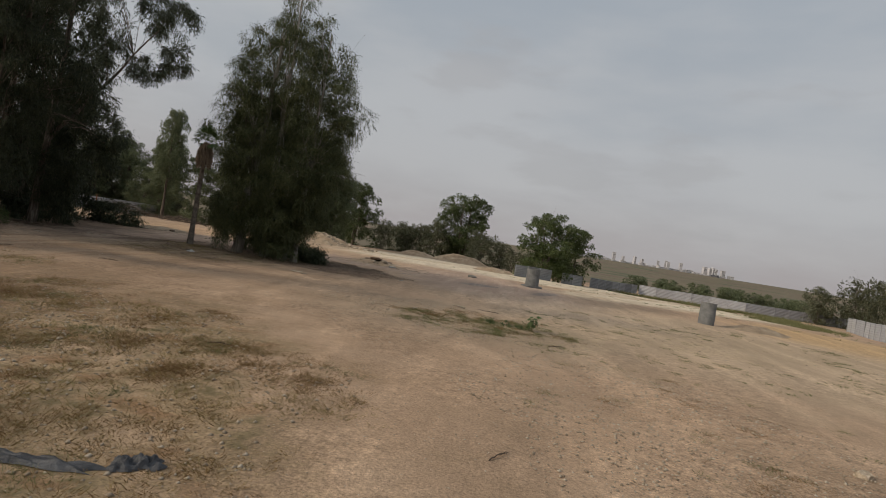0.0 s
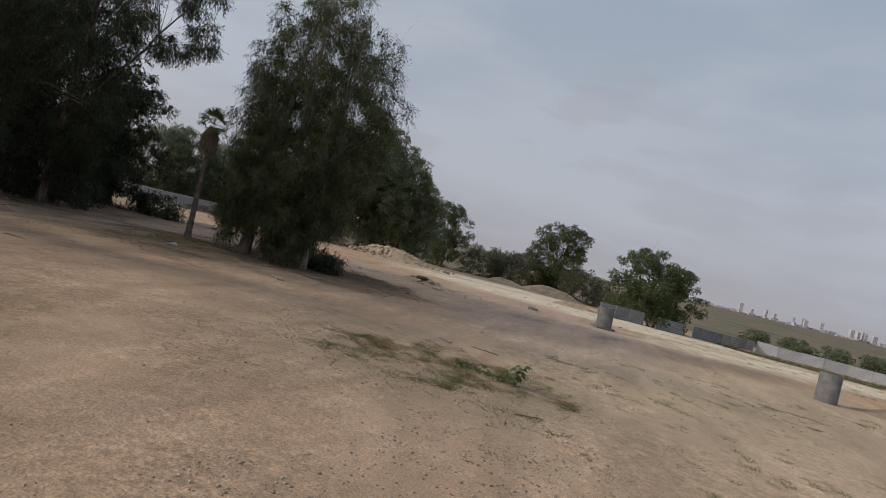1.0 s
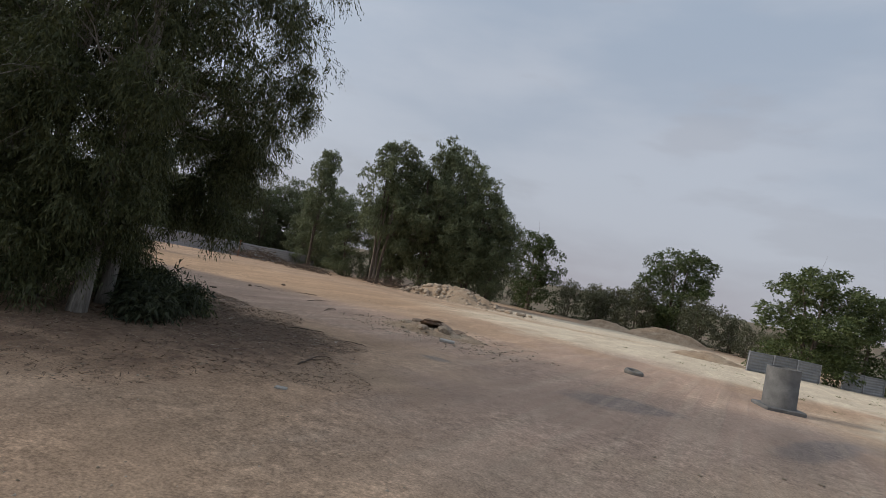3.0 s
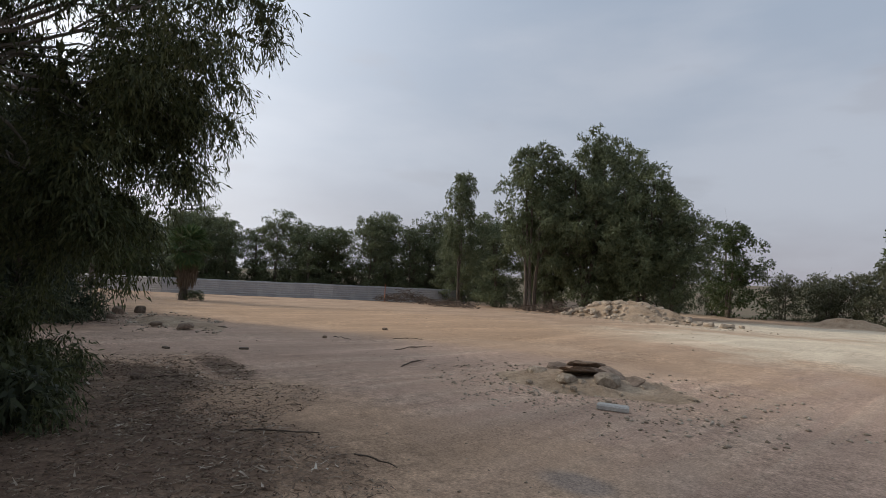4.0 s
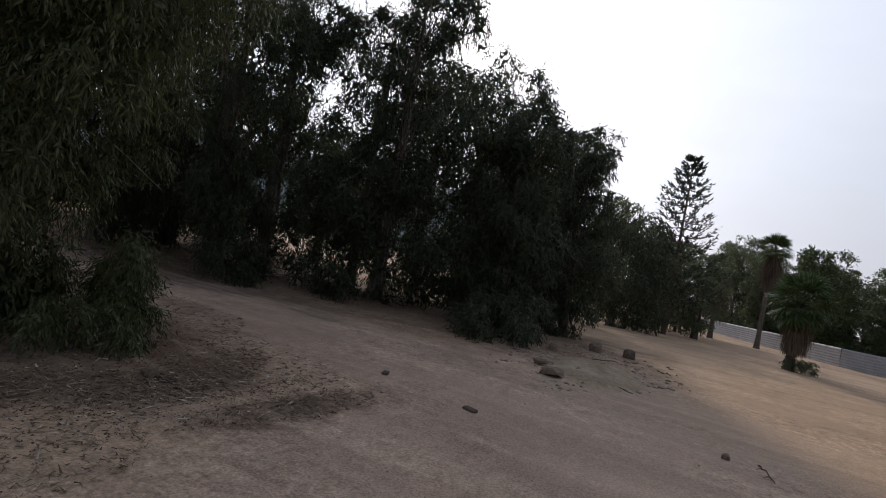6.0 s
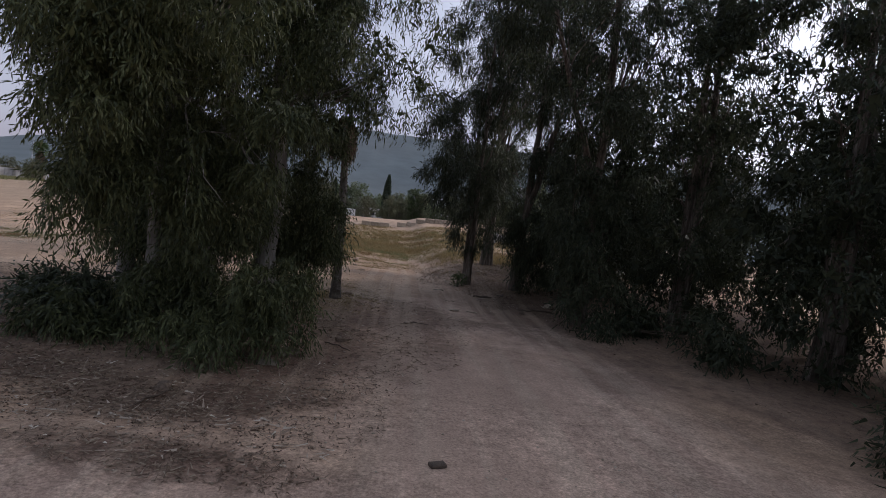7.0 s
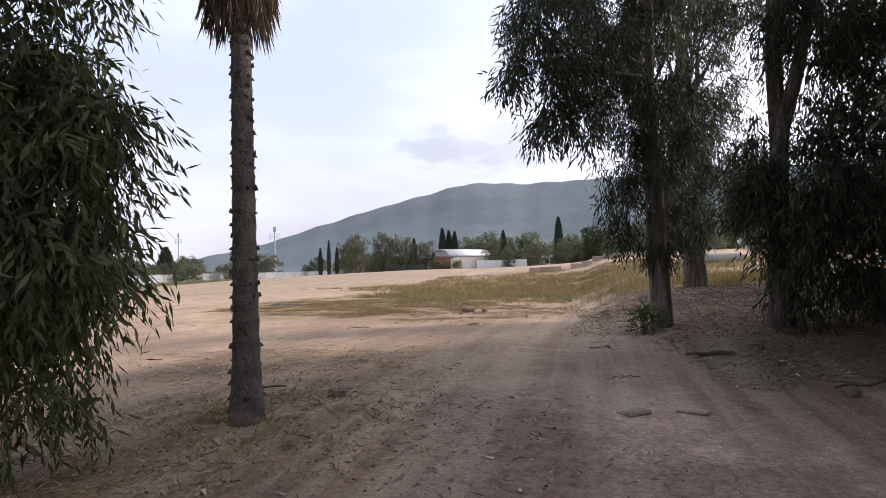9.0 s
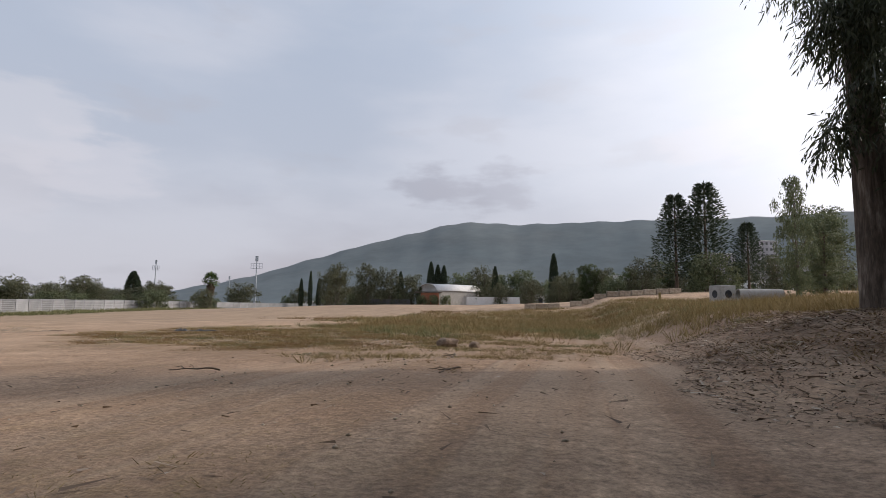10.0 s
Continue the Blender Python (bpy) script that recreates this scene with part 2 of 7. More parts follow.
    # bank darkened once more: litter and the grove's shade in one tint
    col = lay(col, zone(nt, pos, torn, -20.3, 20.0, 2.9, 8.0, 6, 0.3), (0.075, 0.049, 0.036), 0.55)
    # darker brown patch at the bank's northern end
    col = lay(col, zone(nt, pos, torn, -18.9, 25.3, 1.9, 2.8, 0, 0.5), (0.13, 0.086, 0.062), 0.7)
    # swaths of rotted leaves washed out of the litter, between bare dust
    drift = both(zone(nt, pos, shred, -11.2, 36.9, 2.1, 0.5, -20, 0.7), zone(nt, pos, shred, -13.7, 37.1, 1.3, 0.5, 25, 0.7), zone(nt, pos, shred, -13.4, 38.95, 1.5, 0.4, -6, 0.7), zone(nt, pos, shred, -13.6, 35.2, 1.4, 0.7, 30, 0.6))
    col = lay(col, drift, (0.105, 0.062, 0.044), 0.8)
    # trodden dry grass round the palm
    turf = zone(nt, pos, torn, -12.6, 26.5, 3.0, 5.0, -15, 0.4)
    col = lay(col, math_node(nt, "MULTIPLY", turf, range_node(nt, fine, 0.38, 0.62)), (0.165, 0.122, 0.062), 0.7)
    # reddish earth along the southern way, its tint darkened in place of tree shade
    col = lay(col, zone(nt, pos, warp, -14, 15, 8, 9.5, 0, 0.5), (0.235, 0.150, 0.098), 0.7)
    # oil-dark scuffs
    col = lay(col, both(zone(nt, pos, warp, 0.5, 40.6, 1.5, 0.9, 30), zone(nt, pos, warp, -4.6, 39.4, 0.5, 0.35, 0), zone(nt, pos, warp, 5, 42, 2.4, 0.5, 70)), (0.17, 0.15, 0.145), 0.6)
    # wheel ruts along the way between the trees
    wave = nt.nodes.new("ShaderNodeTexNoise")
    wave.inputs["Scale"].default_value, wave.inputs["Detail"].default_value = 1.0, 3.0
    mp = nt.nodes.new("ShaderNodeMapping")
    mp.inputs["Rotation"].default_value = (0, 0, radians(-4))
    mp.inputs["Scale"].default_value = (2.6, 0.07, 1)
    nt.links.new(pos, mp.inputs[0])
    nt.links.new(mp.outputs[0], wave.inputs["Vector"])
    rut = math_node(nt, "MULTIPLY", range_node(nt, wave.outputs[0], 0.44, 0.62), both(way, zone(nt, pos, warp, -17, 22, 6, 26, -4, 0.5)))
    col = lay(col, rut, (0.42, 0.325, 0.245), 0.28)
    # pale swirls of dust and darker damp streaks where wheels have turned
    sw = nt.nodes.new("ShaderNodeMapping")
    sw.inputs["Rotation"].default_value = (0, 0, radians(25))
    sw.inputs["Scale"].default_value = (0.55, 0.13, 1)
    nt.links.new(pos, sw.inputs[0])
    swirl = nt.nodes.new("ShaderNodeTexNoise")
    swirl.inputs["Scale"].default_value, swirl.inputs["Detail"].default_value, swirl.inputs["Distortion"].default_value = 1.0, 6.0, 1.2
    nt.links.new(sw.outputs[0], swirl.inputs["Vector"])
    col = mix_node(nt, 0.55, col, ramp_node(nt, swirl.outputs[0], [(0.30, (0.36,) * 3), (0.5, (0.5,) * 3), (0.68, (0.66,) * 3)]), "OVERLAY")
    # the plain far outside
    far = nt.nodes.new("ShaderNodeVectorMath")
    far.operation = "LENGTH"
    nt.links.new(pos, far.inputs[0])
    out = range_node(nt, math_node(nt, "ADD", far.outputs["Value"], math_node(nt, "MULTIPLY", warp, 12.0)), 112.0, 128.0)
    plain = ramp_node(nt, noise_node(nt, pos, 0.018, 6, 0.6), [(0.35, (0.07, 0.078, 0.042)), (0.5, (0.15, 0.118, 0.078)), (0.65, (0.115, 0.078, 0.060))])
    col = mix_node(nt, out, col, plain)
    speck = noise_node(nt, pos, 11.0, 5, 0.75)
    worn = range_node(nt, noise_node(nt, pos, 0.22, 5, 0.6), 0.40, 0.60)
    col = mix_node(nt, math_node(nt, "ADD", math_node(nt, "MULTIPLY", worn, 0.45), 0.2), col, ramp_node(nt, fine, [(0.28, (0.27,) * 3), (0.72, (0.73,) * 3)]), "OVERLAY")
    col = mix_node(nt, math_node(nt, "ADD", math_node(nt, "MULTIPLY", worn, 0.5), 0.1), col, ramp_node(nt, speck, [(0.3, (0.20,) * 3), (0.5, (0.5,) * 3), (0.72, (0.82,) * 3)]), "OVERLAY")
    col = mix_node(nt, 0.68, col, ramp_node(nt, grit, [(0.28, (0.22,) * 3), (0.75, (0.80,) * 3)]), "OVERLAY")
    col = mix_node(nt, 1.0, col, (1.135, 1.125, 1.075), "MULTIPLY")
    nt.links.new(col, b.inputs["Base Color"])
    h = math_node(nt, "ADD", math_node(nt, "MULTIPLY", fine, 0.8), math_node(nt, "MULTIPLY", grit, 0.35))
    bump_node(nt, b, math_node(nt, "ADD", h, math_node(nt, "MULTIPLY", rut, 0.4)), 0.7, 0.05)
    return m


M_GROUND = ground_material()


def bark_material(name, stops, fleck, relief):
    """Bark in long upright streaks, pale where strips have peeled off."""
    m, nt, b = mat_base(name, 0.85)
    mp = nt.nodes.new("ShaderNodeMapping")
    mp.inputs["Scale"].default_value = (1.0, 1.0, 0.14)
    nt.links.new(coords(nt), mp.inputs[0])
    streak, fine = noise_node(nt, mp.outputs[0], 9.0, 6, 0.65), noise_node(nt, mp.outputs[0], 38.0, 4, 0.7)
    col = ramp_node(nt, streak, stops)
    col = mix_node(nt, fleck, col, ramp_node(nt, fine, [(0.3, (0.22,) * 3), (0.7, (0.75,) * 3)]), "OVERLAY")
    nt.links.new(col, b.inputs["Base Color"])
    bump_node(nt, b, math_node(nt, "ADD", streak, math_node(nt, "MULTIPLY", fine, 0.5)), relief, 0.04)
    return m


M_BARK = bark_material("peeling_bark", [(0.3, (0.042, 0.031, 0.024)), (0.47, (0.098, 0.075, 0.058)), (0.56, (0.155, 0.125, 0.10)), (0.68, (0.27, 0.23, 0.19))], 0.6, 0.9)
M_SMOOTHBARK = bark_material("smooth_grey_bark", [(0.3, (0.125, 0.105, 0.088)), (0.47, (0.205, 0.18, 0.155)), (0.56, (0.255, 0.23, 0.20)), (0.68, (0.36, 0.325, 0.28))], 0.3, 0.3)
M_PALEWOOD = surface("pale_weathered_wood", [(0.3, (0.27, 0.22, 0.165)), (0.7, (0.43, 0.37, 0.29))], 6, 45, 0.85)
M_TWIG = surface("dark_twig", [(0.3, (0.06, 0.045, 0.035)), (0.7, (0.15, 0.11, 0.08))], 4, 40, 0.9)
M_LEAF = leaf_mat("eucalyptus_leaf", [(0.15, (0.027, 0.033, 0.020)), (0.5, (0.048, 0.057, 0.031)), (0.85, (0.098, 0.108, 0.060))], 0.5, 0.42)
M_LEAF_WEEPING = leaf_mat("weeping_leaf", [(0.15, (0.028, 0.034, 0.015)), (0.5, (0.064, 0.074, 0.031)), (0.85, (0.130, 0.138, 0.060))], 0.5, 0.34)
# leaf colour of the far trees, lightened to stand for haze
M_LEAF_FAR = leaf_mat("hazed_far_leaf", [(0.15, (0.066, 0.080, 0.042)), (0.5, (0.125, 0.146, 0.076)), (0.85, (0.20, 0.218, 0.118))], 0.55, 0.35)
M_LEAF_LIGHT = leaf_mat("light_leaf", [(0.15, (0.038, 0.056, 0.019)), (0.5, (0.074, 0.098, 0.034)), (0.85, (0.125, 0.145, 0.058))])
M_OLIVE = leaf_mat("olive_leaf", [(0.15, (0.055, 0.062, 0.034)), (0.5, (0.10, 0.105, 0.060)), (0.85, (0.165, 0.160, 0.095))])
M_NEEDLE = leaf_mat("dark_needles", [(0.15, (0.024, 0.036, 0.022)), (0.5, (0.042, 0.058, 0.034)), (0.85, (0.068, 0.086, 0.050))], 0.6, 0.15)
M_PALM = leaf_mat("palm_leaf", [(0.15, (0.040, 0.070, 0.026)), (0.5, (0.070, 0.110, 0.040)), (0.85, (0.13, 0.16, 0.06))])
M_DEAD = leaf_mat("dead_frond", [(0.15, (0.085, 0.058, 0.040)), (0.5, (0.16, 0.115, 0.080)), (0.85, (0.25, 0.19, 0.13))], 0.9, 0.1)
M_PALMTRUNK = surface("palm_trunk", [(0.3, (0.075, 0.062, 0.052)), (0.7, (0.20, 0.17, 0.14))], 6, 30, 0.95, 0.8, 0.04)
M_DRY = leaf_mat("dry_grass", [(0.15, (0.15, 0.105, 0.045)), (0.5, (0.25, 0.185, 0.08)), (0.85, (0.36, 0.28, 0.14))], 0.9, 0.2)
M_RUST = leaf_mat("rusty_weed", [(0.15, (0.12, 0.068, 0.03)), (0.5, (0.20, 0.122, 0.055)), (0.85, (0.29, 0.195, 0.095))], 0.9, 0.2)
M_GREEN = leaf_mat("green_weed", [(0.15, (0.085, 0.088, 0.036)), (0.5, (0.145, 0.145, 0.062)), (0.85, (0.22, 0.21, 0.10))], 0.7, 0.25)
M_LITTER = leaf_mat("fallen_leaf", [(0.15, (0.085, 0.055, 0.037)), (0.5, (0.165, 0.112, 0.075)), (0.85, (0.34, 0.265, 0.19))], 0.8, 0.1)
M_CHIP = leaf_mat("shed_bark", [(0.2, (0.075, 0.048, 0.033)), (0.5, (0.20, 0.14, 0.098)), (0.72, (0.36, 0.29, 0.22)), (0.85, (0.56, 0.49, 0.40))], 0.85, 0.0)
M_CLOD = leaf_mat("dark_soil_crumb", [(0.15, (0.075, 0.048, 0.034)), (0.5, (0.13, 0.086, 0.062)), (0.85, (0.25, 0.178, 0.132))], 0.95, 0.0)
M_STONE = surface("limestone", [(0.3, (0.22, 0.17, 0.12)), (0.5, (0.33, 0.26, 0.19)), (0.7, (0.46, 0.38, 0.29))], 3, 22, 0.9, 0.6, 0.04, 0.4)
M_DARKSTONE = surface("brown_stone", [(0.3, (0.12, 0.085, 0.06)), (0.7, (0.26, 0.19, 0.14))], 3, 20, 0.9, 0.6, 0.04, 0.4)
M_GRAVEL = leaf_mat("gravel_stone", [(0.15, (0.20, 0.15, 0.105)), (0.5, (0.33, 0.26, 0.19)), (0.85, (0.50, 0.43, 0.34))], 0.9, 0.0)
M_CONCRETE = surface("concrete", [(0.3, (0.095, 0.094, 0.092)), (0.7, (0.165, 0.162, 0.157))], 2.5, 35, 0.9, 0.35, 0.01, 0.3)
M_PALECON = surface("pale_concrete", [(0.3, (0.29, 0.275, 0.25)), (0.7, (0.41, 0.39, 0.36))], 2.5, 35, 0.9, 0.35, 0.01, 0.3)
M_EARTH = surface("loose_earth", [(0.3, (0.26, 0.185, 0.12)), (0.5, (0.36, 0.265, 0.18)), (0.7, (0.44, 0.34, 0.24))], 1.2, 9, 0.95, 0.9, 0.12)
M_SHEET = surface("galvanised_sheet", [(0.3, (0.30, 0.295, 0.30)), (0.7, (0.38, 0.375, 0.375))], 0.8, 6, 0.55, 0.15, 0.01, 0.12)
# weathered panels; also stands for pale sheet on its shaded side
M_SHEETDARK = surface("weathered_shaded_sheet", [(0.3, (0.18, 0.185, 0.19)), (0.7, (0.26, 0.26, 0.26))], 0.8, 6, 0.6, 0.15, 0.01, 0.35)
M_SHEETWHITE = surface("white_sheet", [(0.3, (0.29, 0.29, 0.305)), (0.7, (0.39, 0.385, 0.395))], 0.8, 6, 0.5, 0.15, 0.01, 0.3)
M_POST = surface("rusty_post", [(0.3, (0.10, 0.085, 0.075)), (0.7, (0.20, 0.16, 0.13))], 3, 20, 0.8)
M_WHITE = surface("white_render", [(0.3, (0.62, 0.61, 0.59)), (0.7, (0.78, 0.77, 0.75))], 0.6, 6, 0.9, 0.2)
M_ROOF = surface("pale_roof_sheet", [(0.3, (0.52, 0.50, 0.48)), (0.7, (0.66, 0.63, 0.60))], 0.5, 5, 0.6, 0.2)
M_ORANGE = surface("orange_render", [(0.3, (0.30, 0.12, 0.075)), (0.7, (0.40, 0.165, 0.10))], 0.6, 6, 0.9, 0.2)
M_DARK = surface("dark_opening", [(0.3, (0.02, 0.02, 0.022)), (0.7, (0.05, 0.05, 0.055))], 1, 8, 0.5, 0.05)
M_STEEL = surface("painted_steel", [(0.3, (0.28, 0.31, 0.34)), (0.7, (0.38, 0.41, 0.44))], 1, 12, 0.5, 0.1)


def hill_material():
    """Woods on a far slope: dark crowns, paler clearings and gullies, all of low contrast, with the blue-grey of haze
    put into the colour.
    """
    m, nt, b = mat_base("hazed_hillside", 1.0)
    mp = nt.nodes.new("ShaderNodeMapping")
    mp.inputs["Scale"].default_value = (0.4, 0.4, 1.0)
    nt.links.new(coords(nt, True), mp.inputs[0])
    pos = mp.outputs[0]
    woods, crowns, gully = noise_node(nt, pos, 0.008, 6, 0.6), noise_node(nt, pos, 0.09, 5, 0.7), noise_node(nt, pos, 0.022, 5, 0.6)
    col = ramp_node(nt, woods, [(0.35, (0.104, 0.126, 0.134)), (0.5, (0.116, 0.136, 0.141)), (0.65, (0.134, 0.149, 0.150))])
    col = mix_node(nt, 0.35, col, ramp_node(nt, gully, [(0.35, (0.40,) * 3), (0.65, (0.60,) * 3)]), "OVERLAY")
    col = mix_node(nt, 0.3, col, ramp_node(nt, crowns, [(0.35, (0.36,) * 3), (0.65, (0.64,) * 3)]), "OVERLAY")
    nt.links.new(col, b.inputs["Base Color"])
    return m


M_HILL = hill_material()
M_TYRE = surface("tyre_rubber", [(0.3, (0.10, 0.094, 0.085)), (0.7, (0.20, 0.18, 0.155))], 4, 30, 0.8)
M_PLASTIC = surface("torn_black_plastic", [(0.3, (0.025, 0.025, 0.028)), (0.7, (0.08, 0.08, 0.085))], 5, 20, 0.4, 0.6, 0.03)
# walls of far buildings, with the paleness of haze in their colour
M_CITY = surface("hazed_town_wall", [(0.3, (0.34, 0.325, 0.34)), (0.7, (0.50, 0.48, 0.48))], 0.02, 0.2, 0.95, 0.1)
M_BAG = surface("dirty_paper", [(0.3, (0.11, 0.086, 0.062)), (0.7, (0.21, 0.172, 0.13))], 6, 40, 0.8, 0.4, 0.01)

# ---------------------------------------------------------------- mesh tools
def smooth(a, b, v):
    k = np.clip((v - a) / (b - a), 0, 1)
    return k * k * (3 - 2 * k)


def swell(x, y, seed, size):
    """A few crossed sine swells: cheap, repeatable unevenness between -1 and 1."""
    r = np.random.RandomState(seed)
    s = 0
    for k in range(5):
        a, p, w = r.rand() * 6.28, r.rand() * 6.28, (0.6 + r.rand()) * 6.28 / size
        s = s + np.sin((x * np.cos(a) + y * np.sin(a)) * w + p)
    return s / 5


def height(x, y):
    x, y = np.asarray(x, float), np.asarray(y, float)
    r = np.hypot(x + 8, y - 32)
    z = -1.05 * smooth(22, 85, r) - 0.9 * smooth(85, 170, r)
    z = z + 0.28 * np.exp(-(((x + 14) / 9) ** 2 + ((y - 26) / 10) ** 2))
    z = z + 0.35 * np.exp(-(((x + 26) / 6) ** 2 + ((y - 24) / 14) ** 2))
    z = z + 1.6 * smooth(5, 70, -y) * smooth(10, -40, x) + 24 * smooth(180, 1500, y)
    z = z + ((0.45 + 0.4 * smooth(22, 16, y)) * smooth(-16.2, -19.8, x) * smooth(27, 21.5, y) + 2.2 * smooth(-10, -46, x) * smooth(24, -12, y)) * smooth(-150, -75, y)
    z = z + 0.22 * np.exp(-(((x + 14.0) / 1.3) ** 2 + ((y - 29.0) / 1.5) ** 2))
    z = z + 3.0 * smooth(0, -98, y) * (0.42 + 0.58 * smooth(75, 15, x)) * (0.25 + 0.75 * smooth(-45, -15, x))
    near = 1 - smooth(90, 160, r)
    z = z + near * (0.10 * swell(x, y, 1, 14) + 0.035 * swell(x, y, 2, 3.1)) + 0.012 * swell(x, y, 3, 0.9) * (1 - smooth(40, 60, r))
    return z


def hz(x, y):
    return float(height(x, y))


def mesh_quads(name, V, Q, mats):
    me = bpy.data.meshes.new(name)
    V, Q = np.asarray(V, np.float32), np.asarray(Q, np.int32)
    me.vertices.add(len(V))
    me.vertices.foreach_set("co", V.ravel())
    me.loops.add(Q.size)
    me.loops.foreach_set("vertex_index", Q.ravel())
    me.polygons.add(len(Q))
    me.polygons.foreach_set("loop_start", np.arange(len(Q), dtype=np.int32) * Q.shape[1])
    for m in mats if isinstance(mats, (list, tuple)) else [mats]:
        me.materials.append(m)
    me.update(calc_edges=True)
    return me


def rounded(me):
    me.polygons.foreach_set("use_smooth", np.ones(len(me.polygons), dtype=bool))
    return me


def joined(pieces):
    V, Q, n = [], [], 0
    for v, q in pieces:
        V.append(v)
        Q.append(np.asarray(q) + n)
        n += len(v)
    return np.concatenate(V), np.concatenate(Q)


def tube(points, radii, sides=7):
    """A tapered tube of quads along points, closed at its far end by shrinking."""
    P, R = np.asarray(points, float), np.asarray(radii, float)
    T = np.gradient(P, axis=0)
    T /= np.linalg.norm(T, axis=1)[:, None] + 1e-9
    up = np.where(np.abs(T[:, 2:3]) > 0.9, np.array([[1.0, 0, 0]]), np.array([[0, 0, 1.0]]))
    U = np.cross(T, up)
    U /= np.linalg.norm(U, axis=1)[:, None]
    W = np.cross(T, U)
    a = np.arange(sides) * 2 * np.pi / sides
    V = P[:, None] + R[:, None, None] * (np.cos(a)[None, :, None] * U[:, None] + np.sin(a)[None, :, None] * W[:, None])
    i, j = np.meshgrid(np.arange(len(P) - 1), np.arange(sides), indexing="ij")
    k = (j + 1) % sides
    Q = np.stack([i * sides + j, i * sides + k, (i + 1) * sides + k, (i + 1) * sides + j], -1).reshape(-1, 4)
    return V.reshape(-1, 3), Q


def bent(a, b, n, sag=0.0, wob=0.0, rng=None):
    t = np.linspace(0, 1, n)[:, None]
    P = np.asarray(a) * (1 - t) + np.asarray(b) * t
    P[:, 2] += sag * np.sin(np.pi * t[:, 0])
    if rng is not None and wob:
        P[1:-1] += rng.normal(0, wob, (n - 2, 3))
    return P


def blades(base, way, side, length, width, belly=0.42):
    """Flat pointed leaves, one quad each: base points, directions, width directions."""
    way = way / (np.linalg.norm(way, axis=1)[:, None] + 1e-9)
    side = np.cross(way, side)
    side /= np.linalg.norm(side, axis=1)[:, None] + 1e-9
    L, W = np.broadcast_to(length, len(base))[:, None], np.broadcast_to(width, len(base))[:, None]
    V = np.stack([base, base + way * L * belly + side * W / 2, base + way * L, base + way * L * belly - side * W / 2], 1)
    return V.reshape(-1, 3), np.arange(4 * len(base)).reshape(-1, 4)


def slips(base, way, side, length, width):
    """Narrow three-cornered leaves, for crowns of many small leaves."""
    way = way / (np.linalg.norm(way, axis=1)[:, None] + 1e-9)
    side = np.cross(way, side)
    side /= np.linalg.norm(side, axis=1)[:, None] + 1e-9
    L, W = np.broadcast_to(length, len(base))[:, None], np.broadcast_to(width, len(base))[:, None]
    V = np.stack([base + side * W / 2, base - side * W / 2, base + way * L], 1)
    return V.reshape(-1, 3), np.arange(3 * len(base)).reshape(-1, 3)


def part(name, me, parent, label=""):
    ob = new(name, me)
    ob.parent = parent
    if label:
        tagged(ob, label)
    return ob


def thing(name, x, y, label, category, group="", kind="", z=None, turn=0.0, scale=1.0):
    ob = new(name)
    ob.empty_display_size = 0.2
    ob.location = (x, y, hz(x, y) if z is None else z)
    ob.rotation_euler = (0, 0, radians(turn))
    ob.scale = (scale,) * 3
    return tagged(ob, label, category, group, kind)


def bm_mesh(name, bm, mats, smooth_it=False):
    me = bpy.data.meshes.new(name)
    bm.to_mesh(me)
    bm.free()
    for m in mats if isinstance(mats, (list, tuple)) else [mats]:
        me.materials.append(m)
    return rounded(me) if smooth_it else me


def box(bm, cx, cy, cz, sx, sy, sz, bevel=0.0, turn=0.0):
    m = Matrix.Translation((cx, cy, cz)) @ Matrix.Rotation(radians(turn), 4, "Z") @ Matrix.Diagonal((sx, sy, sz, 1))
    r = bmesh.ops.create_cube(bm, size=1.0, matrix=m)
    if bevel:
        es = list({e for v in r["verts"] for e in v.link_edges})
        bmesh.ops.bevel(bm, geom=es, offset=bevel, segments=1, affect="EDGES")
    return bm


# ---------------------------------------------------------------- ground
def build_ground():
    def axis(c, near, step):
        a = np.arange(0, near, step)
        b = near + 2600 * (np.exp(np.linspace(0, 5.2, 46)) - 1) / (np.exp(5.2) - 1)
        h = np.r_[a, b]
        return np.r_[-h[::-1][:-1], h] + c

    X, Y = np.meshgrid(axis(-12, 48, 0.6), axis(30, 42, 0.6), indexing="ij")
    V = np.stack([X, Y, height(X, Y)], -1).reshape(-1, 3)
    nx, ny = X.shape
    i, j = np.meshgrid(np.arange(nx - 1), np.arange(ny - 1), indexing="ij")
    a = i * ny + j
    Q = np.stack([a, a + ny, a + ny + 1, a + 1], -1).reshape(-1, 4)
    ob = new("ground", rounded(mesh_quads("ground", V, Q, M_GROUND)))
    tagged(ob, "dusty tan dirt ground with stones and driven tracks", "ground", kind="structure")


build_ground()


